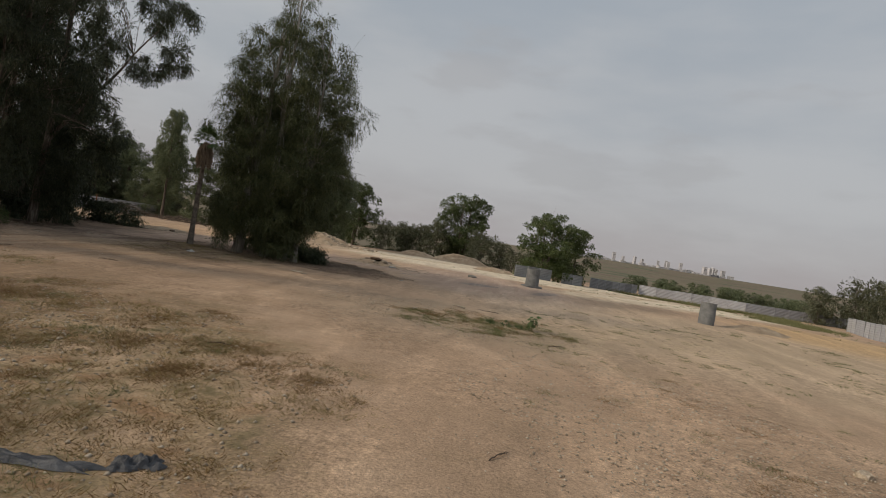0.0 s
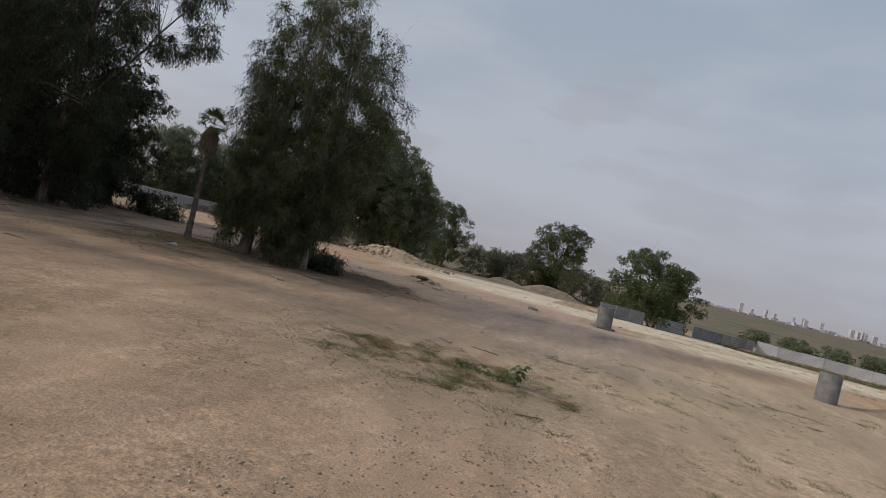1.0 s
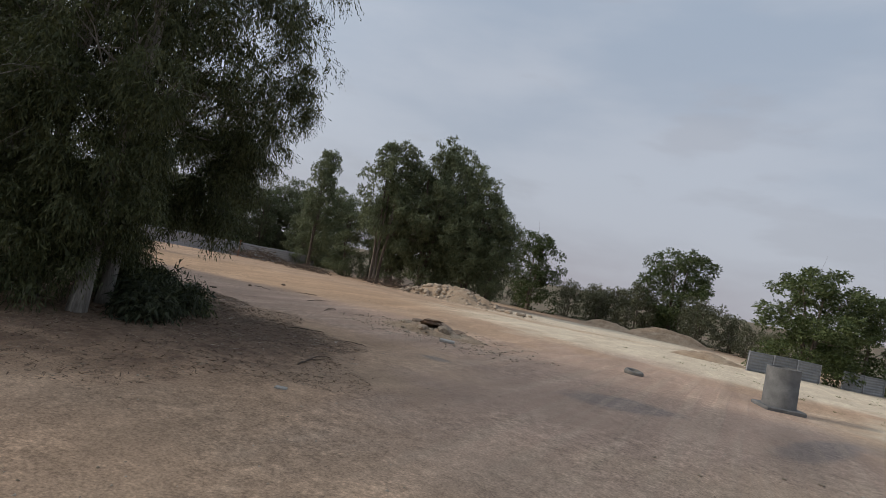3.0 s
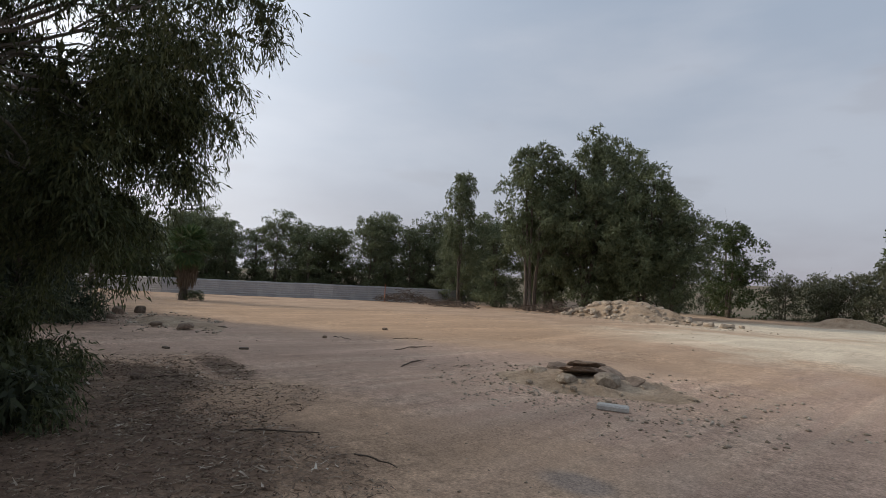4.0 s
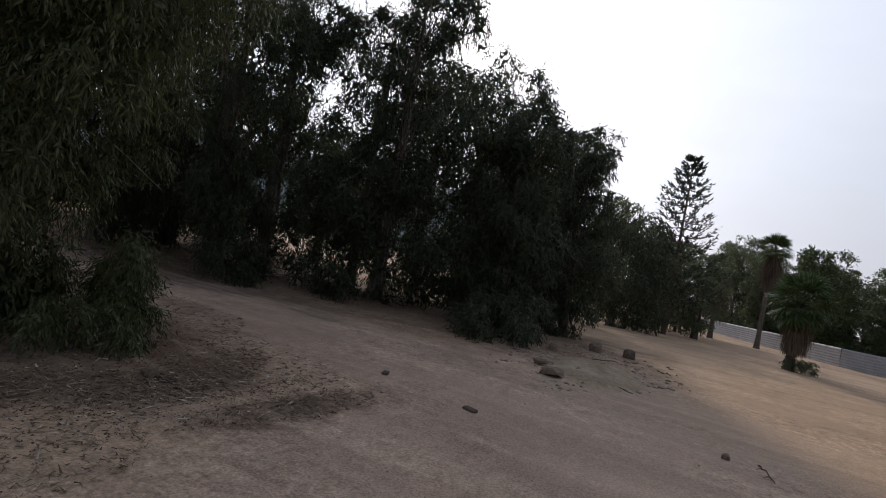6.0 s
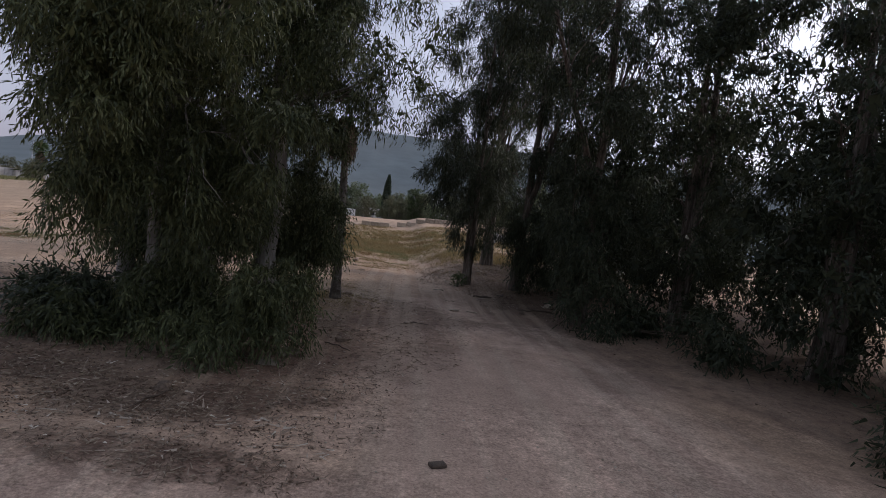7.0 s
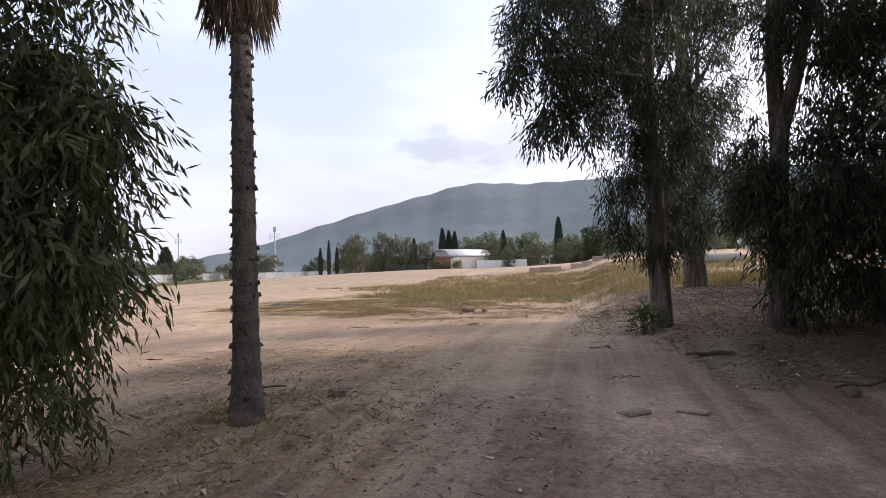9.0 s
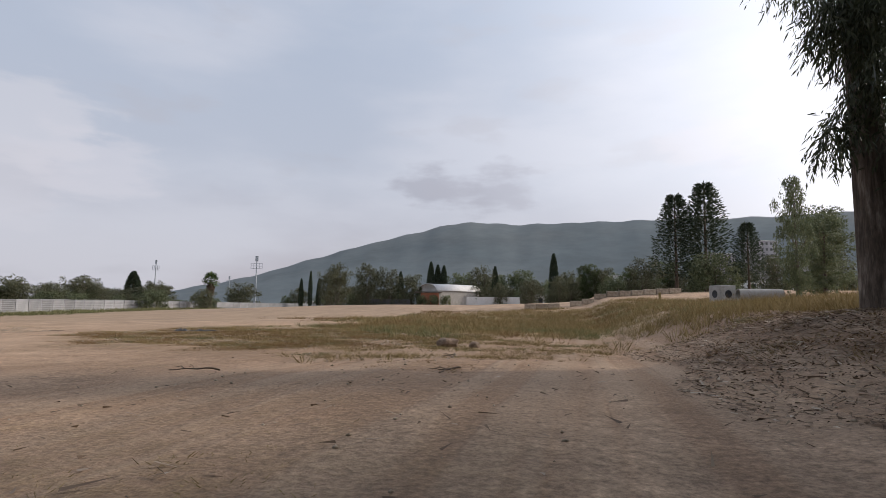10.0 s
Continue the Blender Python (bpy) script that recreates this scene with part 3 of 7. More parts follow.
# ---------------------------------------------------------------- trees
def leaf_cloud(rng, blobs, leaf, width, droop, strand=5, step=0.5, inner=0.09, heart=0.34, shape=slips, tight=1.0):
    """Leaves in rounded masses set round ellipsoids (cx, cy, cz, rx, ry, rz, leaves, masses), facing outwards from their mass,
    on short hanging strands. inner: the share of broad leaves in the shaded heart of each mass; tight: how small the masses are."""
    out = []
    for cx, cy, cz, rx, ry, rz, n, masses in blobs:
        masses = int(masses)
        d = rng.normal(size=(masses, 3))
        d /= np.linalg.norm(d, axis=1)[:, None]
        size = np.array([rx, ry, rz])
        mean = (rx * ry * rz) ** (1 / 3)
        c = np.array([cx, cy, cz]) + d * rng.uniform(0.45, 1, masses)[:, None] ** 0.6 * size
        cr = rng.uniform(0.24, 0.46, masses) * mean / tight
        share = cr ** 2 / (cr ** 2).sum()
        m = max(1, int(n / strand))
        k = rng.choice(masses, m, p=share)
        face = rng.normal(size=(m, 3)) + d[k] * 0.55 + np.array([0, 0, 0.45])
        face /= np.linalg.norm(face, axis=1)[:, None]
        s = c[k] + face * (cr[k] * rng.uniform(0.55, 1.06, m) ** 0.5)[:, None] * np.array([1, 1, 0.8])
        way = face * (1 - droop) + np.array([0, 0, -1.0]) * droop + rng.normal(0, 0.38, (m, 3))
        way /= np.linalg.norm(way, axis=1)[:, None]
        j = np.arange(strand)
        ln = leaf * step
        p = s[:, None] + way[:, None] * (j[None, :, None] * ln) + np.array([0, 0, -1.0]) * (droop * 0.10 * ln * j[None, :, None] ** 1.5)
        p = p.reshape(-1, 3)
        w = np.repeat(way, strand, 0) * 0.6 + rng.normal(0, 0.58 - 0.3 * droop, p.shape) + np.array([0, 0, -droop * 0.8])
        turned = np.repeat(face, strand, 0) + rng.normal(0, 0.55, p.shape)
        out.append(shape(p, w, turned, leaf * rng.uniform(0.7, 1.25, len(p)), width * rng.uniform(0.7, 1.3, len(p))))
        q = max(4, int(n * inner))
        kk = rng.choice(masses, q, p=share)
        d2 = rng.normal(size=(q, 3))
        p2 = c[kk] + d2 / np.linalg.norm(d2, axis=1)[:, None] * (cr[kk] * rng.uniform(0.05, 0.7, q))[:, None]
        broad = np.minimum(cr[kk] * 0.8, heart)
        out.append(shape(p2, rng.normal(size=(q, 3)), rng.normal(size=(q, 3)), broad * rng.uniform(0.75, 1.3, q), broad * 0.5))
    return joined(out)


def limb_mesh(name, rng, stems, blobs, sides=8, bark=None):
    """Trunks (foot, top, radius) and limbs from them up into the clumps."""
    pieces = []
    for foot, top, rad in stems:
        P = bent(foot, top, 9, 0, 0.05, rng)
        rr = rad * np.linspace(1, 0.22, 9)
        rr[0] *= 1.25
        pieces.append(tube(P, rr, sides))
        for cx, cy, cz, rx, ry, rz, *_ in blobs:
            if cz < 0.3 * top[2] or rng.rand() < 0.25:
                continue
            end = np.array([cx, cy, cz]) + rng.normal(0, 0.3, 3) * np.array([rx, ry, rz])
            d = [np.linalg.norm(np.asarray(f)[:2] - end[:2]) for f, *_ in stems]
            if stems[int(np.argmin(d))][0] is not foot:
                continue
            k = int(np.clip((end[2] - foot[2]) / (top[2] - foot[2]) * 8 - 1.5, 3, 6))
            pieces.append(tube(bent(P[k], end, 7, 0.35, 0.08, rng), rr[k] * np.linspace(0.36, 0.06, 7), 6))
            for _ in range(3):
                e2 = end + rng.normal(0, 0.6, 3) * np.array([rx, ry, rz])
                mid = P[k] * 0.4 + end * 0.6
                pieces.append(tube(bent(mid, e2, 5, 0.15, 0.06, rng), rr[k] * np.linspace(0.16, 0.03, 5), 5))
    return rounded(mesh_quads(name, *joined(pieces), bark or M_BARK))


def tree(name, x, y, label, stems, blobs, seed, leaf=0.21, width=0.05, droop=0.62, mat=None, group="", turn=0.0, category="tree", strand=5, inner=0.09, heart=0.34, shape=slips, bark=None):
    rng = np.random.RandomState(seed)
    ob = thing(name, x, y, label, category, group, turn=turn)
    part("trunk", limb_mesh("trunk", rng, stems, blobs, 8, bark), ob)
    part("crown", mesh_quads("crown", *leaf_cloud(rng, blobs, leaf, width, droop, strand, 0.5, inner, heart, shape), mat or M_LEAF), ob)
    return ob


def crown_blobs(rng, height_m, radius, low, count, leaves, lean=0.0, taper=0.6):
    """Ragged stacked clumps that fill an egg-shaped outline from low to the top."""
    blobs = []
    for k in range(count):
        f = (k + rng.uniform(0.2, 0.8)) / count
        z = low + (height_m - low) * f
        reach = radius * (np.sin(np.pi * (0.16 + 0.80 * f)) ** taper)
        a = k * 2.4 + rng.uniform(-0.5, 0.5)
        q = reach * rng.uniform(0.25, 0.75)
        r = radius * rng.uniform(0.32, 0.50)
        blobs.append((q * np.cos(a) + lean * f, q * np.sin(a), min(z, height_m - r * 0.8), r, r, r * rng.uniform(0.75, 1.15), leaves / count, 15))
    return blobs


GUM = "tall eucalyptus with weeping grey-green foliage and pale trunk"


def level_blobs(rng, levels, count, leaves, lo, hi, gap=0.85):
    """Clumps scattered through a crown given by levels (z, cx, cy, rx, ry), more of them towards its outside."""
    L = np.array(levels)
    blobs, tries = [], 0
    while len(blobs) < count and tries < 6000:
        tries += 1
        z = rng.uniform(L[0, 0], L[-1, 0])
        cx, cy, rx, ry = (np.interp(z, L[:, 0], L[:, k]) for k in (1, 2, 3, 4))
        if rng.rand() > rx * ry / (L[:, 3] * L[:, 4]).max() * 1.2:
            continue
        r = rng.uniform(lo, hi)
        a, q = rng.uniform(0, 6.2832), rng.uniform(0.05, 1) ** 0.42
        p = (cx + max(rx - r * 0.8, 0.1) * q * np.cos(a), cy + max(ry - r * 0.8, 0.1) * q * np.sin(a), z)
        if any(sum((u - v) ** 2 for u, v in zip(p, b[:3])) < (gap * (r + b[3]) * 0.62) ** 2 for b in blobs):
            continue
        blobs.append((*p, r, r, r * rng.uniform(0.85, 1.25), 0, 6 + 8 * r))
    total = sum(b[3] ** 2.4 for b in blobs)
    return [(*b[:6], leaves * b[3] ** 2.4 / total, b[7]) for b in blobs]


def big_gum():
    """The free-standing tree: several stems and a skirt of foliage down to the ground."""
    ox, oy = -10.6, 32.4
    stems = [((-2.0, -1.1, -0.1), (-1.2, -0.8, 12.5), 0.27), ((-0.7, -0.6, -0.1), (-0.7, -0.6, 14.3), 0.20), ((1.0, -0.4, -0.1), (0.9, 0.4, 12.8), 0.18), ((0.0, 0.7, -0.1), (-0.4, 2.2, 12.0), 0.16)]
    levels = [(0.5, -0.3, -0.9, 1.6, 1.2), (1.5, -0.2, -0.8, 2.1, 1.6), (2.5, 0.1, -0.6, 2.4, 2.0), (3.5, 0.3, -0.4, 2.8, 2.5), (4.5, 0.4, -0.4, 3.2, 3.0), (6.5, 0.1, 0.0, 3.4, 3.3), (8.5, -0.5, 0.5, 3.7, 3.9), (10.5, -0.9, 0.8, 3.6, 4.0), (12.5, -0.8, 0.4, 2.9, 3.1), (14.6, -0.8, 0.0, 1.6, 1.6)]
    rng = np.random.RandomState(5)
    b = level_blobs(rng, levels, 68, 235000, 0.65, 1.2, 0.95)
    # low hanging boughs on the track's side, and the high one towards the palm
    b += [(0.3, 5.1, 6.4, 0.7, 0.6, 0.6, 2600, 12), (0.0, 4.9, 7.5, 0.8, 0.7, 0.7, 3000, 14), (0.9, 4.7, 6.6, 0.6, 0.6, 0.6, 2200, 12), (0.2, 4.7, 8.8, 0.8, 0.8, 0.8, 3000, 14), (1.6, -0.3, 2.5, 0.8, 0.7, 0.8, 3000, 16), (0.4, 3.9, 5.7, 0.8, 0.7, 0.8, 2600, 14), (-1.6, 0.9, 2.7, 0.8, 0.6, 0.8, 4200, 14), (-0.6, 1.1, 3.3, 0.8, 0.6, 0.9, 4200, 14), (-1.2, 1.2, 4.5, 0.9, 0.7, 0.9, 4600, 14), (-2.2, 0.9, 5.6, 0.8, 0.7, 0.8, 4000, 14), (0.4, 0.1, 2.2, 0.9, 0.7, 0.9, 4600, 16), (0.3, 1.2, 4.6, 0.9, 0.7, 0.9, 4200, 14), (-3.2, 0.6, 4.2, 0.6, 0.6, 0.8, 1800, 12), (-2.6, 0.4, 6.6, 0.9, 0.9, 1.0, 3400, 16),
          (-1.75, 1.5, 0.7, 0.7, 0.6, 0.6, 2600, 16), (-0.8, 1.9, 0.7, 0.7, 0.6, 0.55, 2600, 16), (-1.3, 1.5, 1.7, 0.6, 0.6, 0.6, 2200, 14), (-2.8, -1.8, 2.7, 0.5, 0.5, 0.6, 800, 10), (-2.9, -1.5, 1.9, 0.5, 0.5, 0.5, 800, 10), (-3.9, 0.4, 8.3, 1.1, 1.2, 1.2, 4200, 24), (2.3, 2.4, 8.8, 1.0, 1.0, 1.1, 3000, 20)]
    b += [(-2.2, -1.7, 1.2, 0.8, 0.8, 0.8, 4200, 16), (-2.4, -1.7, 2.7, 0.8, 0.8, 0.9, 4600, 16), (-2.6, -1.5, 4.0, 0.7, 0.7, 0.8, 2000, 12), (-2.8, -1.2, 5.3, 0.8, 0.8, 0.8, 2000, 12)]
    b += [(0.9, 4.1, 7.6, 1.2, 1.1, 1.2, 4200, 20), (0.8, 4.0, 9.9, 1.3, 1.1, 1.3, 4200, 20), (0.4, 3.3, 5.6, 1.0, 0.9, 1.1, 3000, 16), (0.6, 3.6, 11.9, 1.1, 1.0, 1.2, 3400, 16), (-4.3, 0.5, 5.3, 0.8, 0.8, 0.7, 2600, 16), (-4.5, 0.2, 6.6, 1.0, 1.0, 0.9, 3400, 18), (-3.4, 1.4, 5.6, 0.8, 0.8, 0.9, 2800, 16)]
    b += [(-2.5, 2.4, 3.7, 0.8, 0.7, 0.9, 3600, 14), (-2.0, 2.7, 4.9, 0.8, 0.7, 0.9, 3600, 14), (-1.5, 2.6, 2.6, 0.7, 0.6, 0.8, 3000, 12), (-0.9, 3.0, 3.6, 0.8, 0.7, 0.9, 3600, 14), (-0.8, 3.3, 4.7, 0.8, 0.7, 0.9, 3600, 14), (0.2, 3.0, 4.3, 0.8, 0.7, 0.9, 3600, 14)]
    b += [(-2.6, 4.3, 6.4, 0.9, 0.8, 0.9, 3600, 14), (-1.7, 4.4, 5.9, 0.9, 0.8, 0.9, 3600, 14), (-1.4, 4.0, 4.9, 0.7, 0.7, 0.8, 3000, 12), (-0.6, 4.4, 5.3, 0.8, 0.7, 0.8, 3400, 14), (-0.8, 4.9, 6.1, 0.7, 0.7, 0.7, 2600, 12), (0.0, 4.4, 5.1, 0.7, 0.7, 0.7, 2600, 12)]
    # weeping skirt on the northern side
    b += [(-1.5, 3.2, 0.5, 0.4, 0.4, 0.4, 1200, 8), (-0.6, 1.5, 0.8, 0.7, 0.6, 0.7, 2200, 12), (-1.3, 1.9, 0.7, 0.7, 0.6, 0.6, 2200, 12), (-2.1, 1.5, 0.8, 0.6, 0.6, 0.6, 1800, 10)]
    b += [(-0.2, 3.2, 2.9, 0.6, 0.6, 0.7, 2800, 12), (-0.2, 3.7, 2.5, 0.5, 0.5, 0.6, 2400, 10), (-0.4, 4.3, 3.6, 0.55, 0.55, 0.6, 2400, 10), (-0.4, 4.9, 4.6, 0.5, 0.5, 0.6, 2200, 10), (-0.9, 4.5, 4.1, 0.6, 0.6, 0.7, 2600, 12), (0.6, 2.6, 0.45, 0.7, 0.5, 0.4, 2000, 10), (-0.2, 2.6, 0.5, 0.6, 0.5, 0.45, 1800, 10)]
    b += [(-2.2, 3.4, 0.5, 0.35, 0.35, 0.4, 1200, 8), (-2.7, 2.8, 0.6, 0.45, 0.45, 0.5, 1700, 10), (-2.9, 2.3, 1.2, 0.45, 0.45, 0.6, 1800, 10), (-2.6, 3.0, 1.3, 0.35, 0.35, 0.45, 1100, 8), (-3.2, 1.9, 0.8, 0.55, 0.5, 0.7, 2000, 10)]
    # foliage before the stems on the side of the yard
    b += [(1.2, -1.5, z, 0.8, 0.8, 0.9, 3000, 14) for z in (1.2, 2.5, 3.8, 5.1, 6.4)] + [(0.2, -2.0, z, 0.8, 0.7, 0.9, 3000, 14) for z in (1.0, 2.3, 3.7, 5.1)] + [(2.0, -0.8, z, 0.7, 0.7, 0.8, 2400, 12) for z in (3.2, 4.6, 6.0)]
    # boughs hanging beside the stem, towards the palm
    b += [(-2.55, -1.7, z, 0.55, 0.55, 0.7, 2200, 12) for z in (1.9, 3.1, 4.3, 5.6, 6.9, 8.2)] + [(-3.1, -1.5, z, 0.5, 0.5, 0.6, 1500, 11) for z in (2.2, 6.4, 7.6, 8.8)] + [(-3.2, -1.6, 1.8, 0.4, 0.4, 0.45, 1100, 10), (-3.15, -1.6, 2.5, 0.35, 0.35, 0.45, 900, 9)] + [(-1.9, -2.2, z, 0.8, 0.7, 0.9, 2400, 12) for z in (1.4, 2.9, 4.4, 6.0, 7.6)]
    # the thick pale stem stands bare on the side of the track
    def before_stem(q):
        dx, dy = q[0] + 2.0, q[1] + 1.1
        return 0.0 < -0.65 * dx + 0.76 * dy < 4.0 and abs(0.76 * dx + 0.65 * dy) < 0.12 + 0.42 * q[3] and q[2] < 6.0
    b = [(*q[:6], q[6] * (0.68 if q[2] > 5.5 else 1.0), q[7]) for q in b if not before_stem(q)]
    tree("eucalyptus_tree", ox, oy, "broad multi-stemmed eucalyptus with weeping foliage down to the ground", stems, b, 11, 0.125, 0.026, 0.66, M_LEAF_WEEPING, strand=7, inner=0.04, heart=0.18, shape=blades, bark=M_SMOOTHBARK)


def grove_gum(x, y, h, r, low, seed, lean=0.0, rad=0.22, leaves=26000, stems=1, count=20, label=GUM, group="grove of eucalyptus beside the track", **kw):
    rng = np.random.RandomState(seed)
    blobs = crown_blobs(rng, h, r, low, count, leaves * 0.62, lean)
    st = [((rng.uniform(-0.5, 0.5) * (stems > 1), rng.uniform(-0.5, 0.5) * (stems > 1), -0.15), (lean * 0.8 + rng.uniform(-0.6, 0.6), rng.uniform(-0.6, 0.6), h * 0.9), rad) for _ in range(stems)]
    kw.setdefault("leaf", 0.2)
    kw.setdefault("width", 0.07)
    return tree("eucalyptus_tree", x, y, label, st, blobs, seed + 1, group=group, **kw)


big_gum()
# the grove on the other side of the track
GROVE = "grove of eucalyptus beside the track"
tree("eucalyptus_tree", -18.5, 22.1, "slender eucalyptus with a leafy limb over the track", [((0, 0, -0.15), (0.35, 0.6, 12.2), 0.14), ((0.1, -0.08, -0.15), (0.5, -0.9, 10.5), 0.09)],
     level_blobs(np.random.RandomState(8), [(1.9, 0.2, 0.1, 0.6, 0.7), (3.0, 0.3, 0.0, 0.9, 1.0), (4.5, 0.3, -0.1, 1.2, 1.3), (7.0, 0.5, -0.2, 1.9, 2.0), (10.0, 0.4, 0.4, 2.1, 2.2), (13.0, 0.2, 0.3, 1.2, 1.2)], 30, 56000, 0.5, 0.95, 1.1)
     + [(1.8, 3.9, 3.6, 0.5, 0.5, 0.5, 1500, 10), (2.1, 3.5, 4.1, 0.5, 0.5, 0.5, 1500, 10), (1.6, 3.4, 3.3, 0.45, 0.45, 0.5, 1300, 10), (1.2, 3.4, 4.5, 0.6, 0.6, 0.6, 1700, 10), (1.7, 4.3, 4.6, 0.5, 0.5, 0.5, 1500, 10), (1.9, 1.2, 5.9, 0.8, 0.8, 0.7, 2200, 18), (2.2, 2.0, 6.6, 0.8, 0.8, 0.7, 2200, 18), (1.2, 0.6, 5.2, 0.7, 0.7, 0.7, 1800, 16)] + [(0.2 + 0.5 * k, 0.3 * k, z + 0.3 * k, 0.45, 0.45, 0.6, 1500, 10) for z in (2.1, 3.0, 3.9, 4.7) for k in (-1, 1)], 22, 0.13, 0.026, 0.7, group=GROVE, strand=6, inner=0.03, heart=0.15, shape=blades)
tree("eucalyptus_tree", -20.2, 15.7, "thick-trunked eucalyptus leaning on a low bank", [((0, 0, -0.2), (0.25, -0.35, 15.0), 0.30)],
     level_blobs(np.random.RandomState(9), [(2.6, -0.1, 0.3, 0.7, 0.7), (4.0, -0.2, 0.2, 1.2, 1.1), (6.5, -0.4, 0.0, 2.1, 1.9), (10.0, -0.4, -0.2, 2.8, 2.6), (15.5, -0.2, -0.3, 1.6, 1.6)], 30, 56000, 0.5, 1.0, 1.1)
     + [(-1.3, 0.4, 3.6, 0.7, 0.7, 0.8, 2200, 12), (0.5, 0.5, 4.6, 0.7, 0.7, 0.7, 2000, 12), (0.2, 0.9, 3.6, 0.6, 0.6, 0.7, 1600, 10), (0.3, 0.8, 5.4, 0.7, 0.7, 0.8, 2000, 12)], 26, 0.16, 0.03, 0.7, group=GROVE, strand=7, inner=0.03, heart=0.16, shape=blades)
tree("eucalyptus_tree", -20.3, 22.8, "dark forked eucalyptus with foliage hanging low", [((0, 0, -0.15), (-0.2, -0.2, 13.0), 0.19), ((0.05, 0.05, 2.2), (-1.5, 0.9, 11.5), 0.14)],
     level_blobs(np.random.RandomState(10), [(0.7, -0.8, 0.6, 1.2, 1.3), (3.0, -1.1, 0.4, 1.4, 1.6), (6.5, -1.5, 0.2, 1.7, 2.2), (11.0, -0.9, 0.0, 2.4, 2.5), (15.0, -0.3, -0.2, 1.2, 1.2)], 36, 46000, 0.5, 0.95, 1.1) + [(-0.7, 0.5, 1.1, 0.7, 0.7, 0.8, 2600, 12), (-0.4, 0.7, 2.4, 0.7, 0.7, 0.8, 2600, 12), (0.2, 0.3, 3.1, 0.4, 0.4, 0.6, 1600, 10), (0.3, 0.3, 1.9, 0.5, 0.5, 0.6, 2000, 10), (-0.9, 1.0, 2.6, 0.8, 0.8, 0.9, 3000, 12)], 28, 0.17, 0.03, 0.68, group=GROVE, strand=7, inner=0.04, heart=0.18, shape=blades)
tree("eucalyptus_tree", -21.5, 27.5, "tall open-crowned eucalyptus with long bare limbs", [((0, 0, -0.2), (0.6, 0.4, 16.5), 0.2), ((0.1, 0.1, 4.0), (3.6, 2.4, 11.0), 0.11)],
     level_blobs(np.random.RandomState(14), [(0.5, 0.2, 1.0, 1.2, 1.2), (2.5, 0.1, 0.9, 1.6, 1.6), (4.0, -0.2, 0.6, 1.8, 1.8), (7.0, 0.2, 0.2, 2.6, 2.6), (11.0, 0.6, 0.4, 3.6, 3.4), (15.0, 0.6, 0.4, 3.2, 3.0), (18.0, 0.5, 0.3, 1.6, 1.6)], 36, 46000, 0.5, 0.95, 1.25)
     + [(0.6, 0.7, 1.4, 0.7, 0.7, 0.8, 2600, 12), (0.8, 0.4, 2.6, 0.7, 0.7, 0.8, 2600, 12), (0.5, 0.7, 3.9, 0.7, 0.7, 0.8, 2600, 12), (0.8, 0.5, 5.2, 0.7, 0.7, 0.8, 2600, 12), (4.3, 3.0, 9.6, 0.9, 0.9, 0.8, 3200, 12), (3.4, 1.9, 8.8, 0.9, 0.9, 0.7, 2800, 12), (4.6, 2.0, 11.4, 1.0, 1.0, 0.9, 3400, 12), (3.2, 2.8, 11.8, 1.0, 1.0, 0.9, 3400, 12)], 30, 0.17, 0.034, 0.6, group=GROVE, inner=0.03, heart=0.18, shape=blades)
grove_gum(-23.8, 22.4, 8.8, 2.6, 0.8, 23, -0.3, 0.22, 20000, 2)
# next three trees stand out of view, added to shade the bank and track
grove_gum(-28.5, 13.5, 6.2, 2.6, 0.5, 53, 0.0, 0.25, 22000, 2, leaf=0.24, width=0.11)
grove_gum(-26.4, 17.4, 5.8, 2.0, 0.6, 63, 0.0, 0.2, 22000, 2, leaf=0.2, width=0.08)
grove_gum(-36.0, 9.5, 5.5, 3.0, 0.8, 55, 0.0, 0.25, 22880, 2, leaf=0.24, width=0.11)
grove_gum(-25.6, 26.6, 13.0, 3.6, 0.8, 27, 0.2, 0.24, 62000, 2, leaf=0.15, width=0.055)
grove_gum(-26.8, 31.4, 14.2, 3.8, 0.6, 29, 0.0, 0.22, 62000, 2, leaf=0.15, width=0.055)
grove_gum(-28.0, 36.2, 8.8, 2.9, 0.4, 31, 0.2, 0.18, 56000, 2, leaf=0.15, width=0.055, label="dense low-branching eucalyptus with dark foliage")
grove_gum(-31.0, 27.0, 14.0, 3.6, 0.8, 33, 0.0, 0.26, 28288, 2)
grove_gum(-33.0, 32.5, 12.3, 4.2, 0.5, 35, 0.0, 0.24, 28288, 2)
grove_gum(-28.6, 20.5, 9.0, 3.2, 0.8, 37, 0.0, 0.25, 26112, 2)
grove_gum(-35.5, 34.4, 9.6, 3.5, 0.4, 39, 0.0, 0.22, 27200, 2)
grove_gum(-41.5, 31.6, 9.0, 3.8, 0.4, 41, 0.0, 0.22, 28160, 2, leaf=0.24, width=0.11)
grove_gum(-32.0, 38.0, 9.0, 2.1, 0.3, 59, 0.0, 0.16, 40000, 2, leaf=0.14, width=0.05)
grove_gum(-36.5, 36.0, 10.3, 2.2, 0.3, 61, 0.0, 0.16, 34000, 2, leaf=0.16, width=0.06)
grove_gum(-45.0, 35.0, 7.6, 3.3, 0.4, 57, 0.0, 0.2, 20000, 2, leaf=0.24, width=0.11)
grove_gum(-48.5, 30.0, 10.5, 4.2, 0.4, 43, 0.0, 0.22, 26400, 2, leaf=0.24, width=0.11)
grove_gum(-54.0, 37.0, 9.2, 4.4, 0.4, 45, 0.0, 0.22, 24640, 2, leaf=0.24, width=0.11)
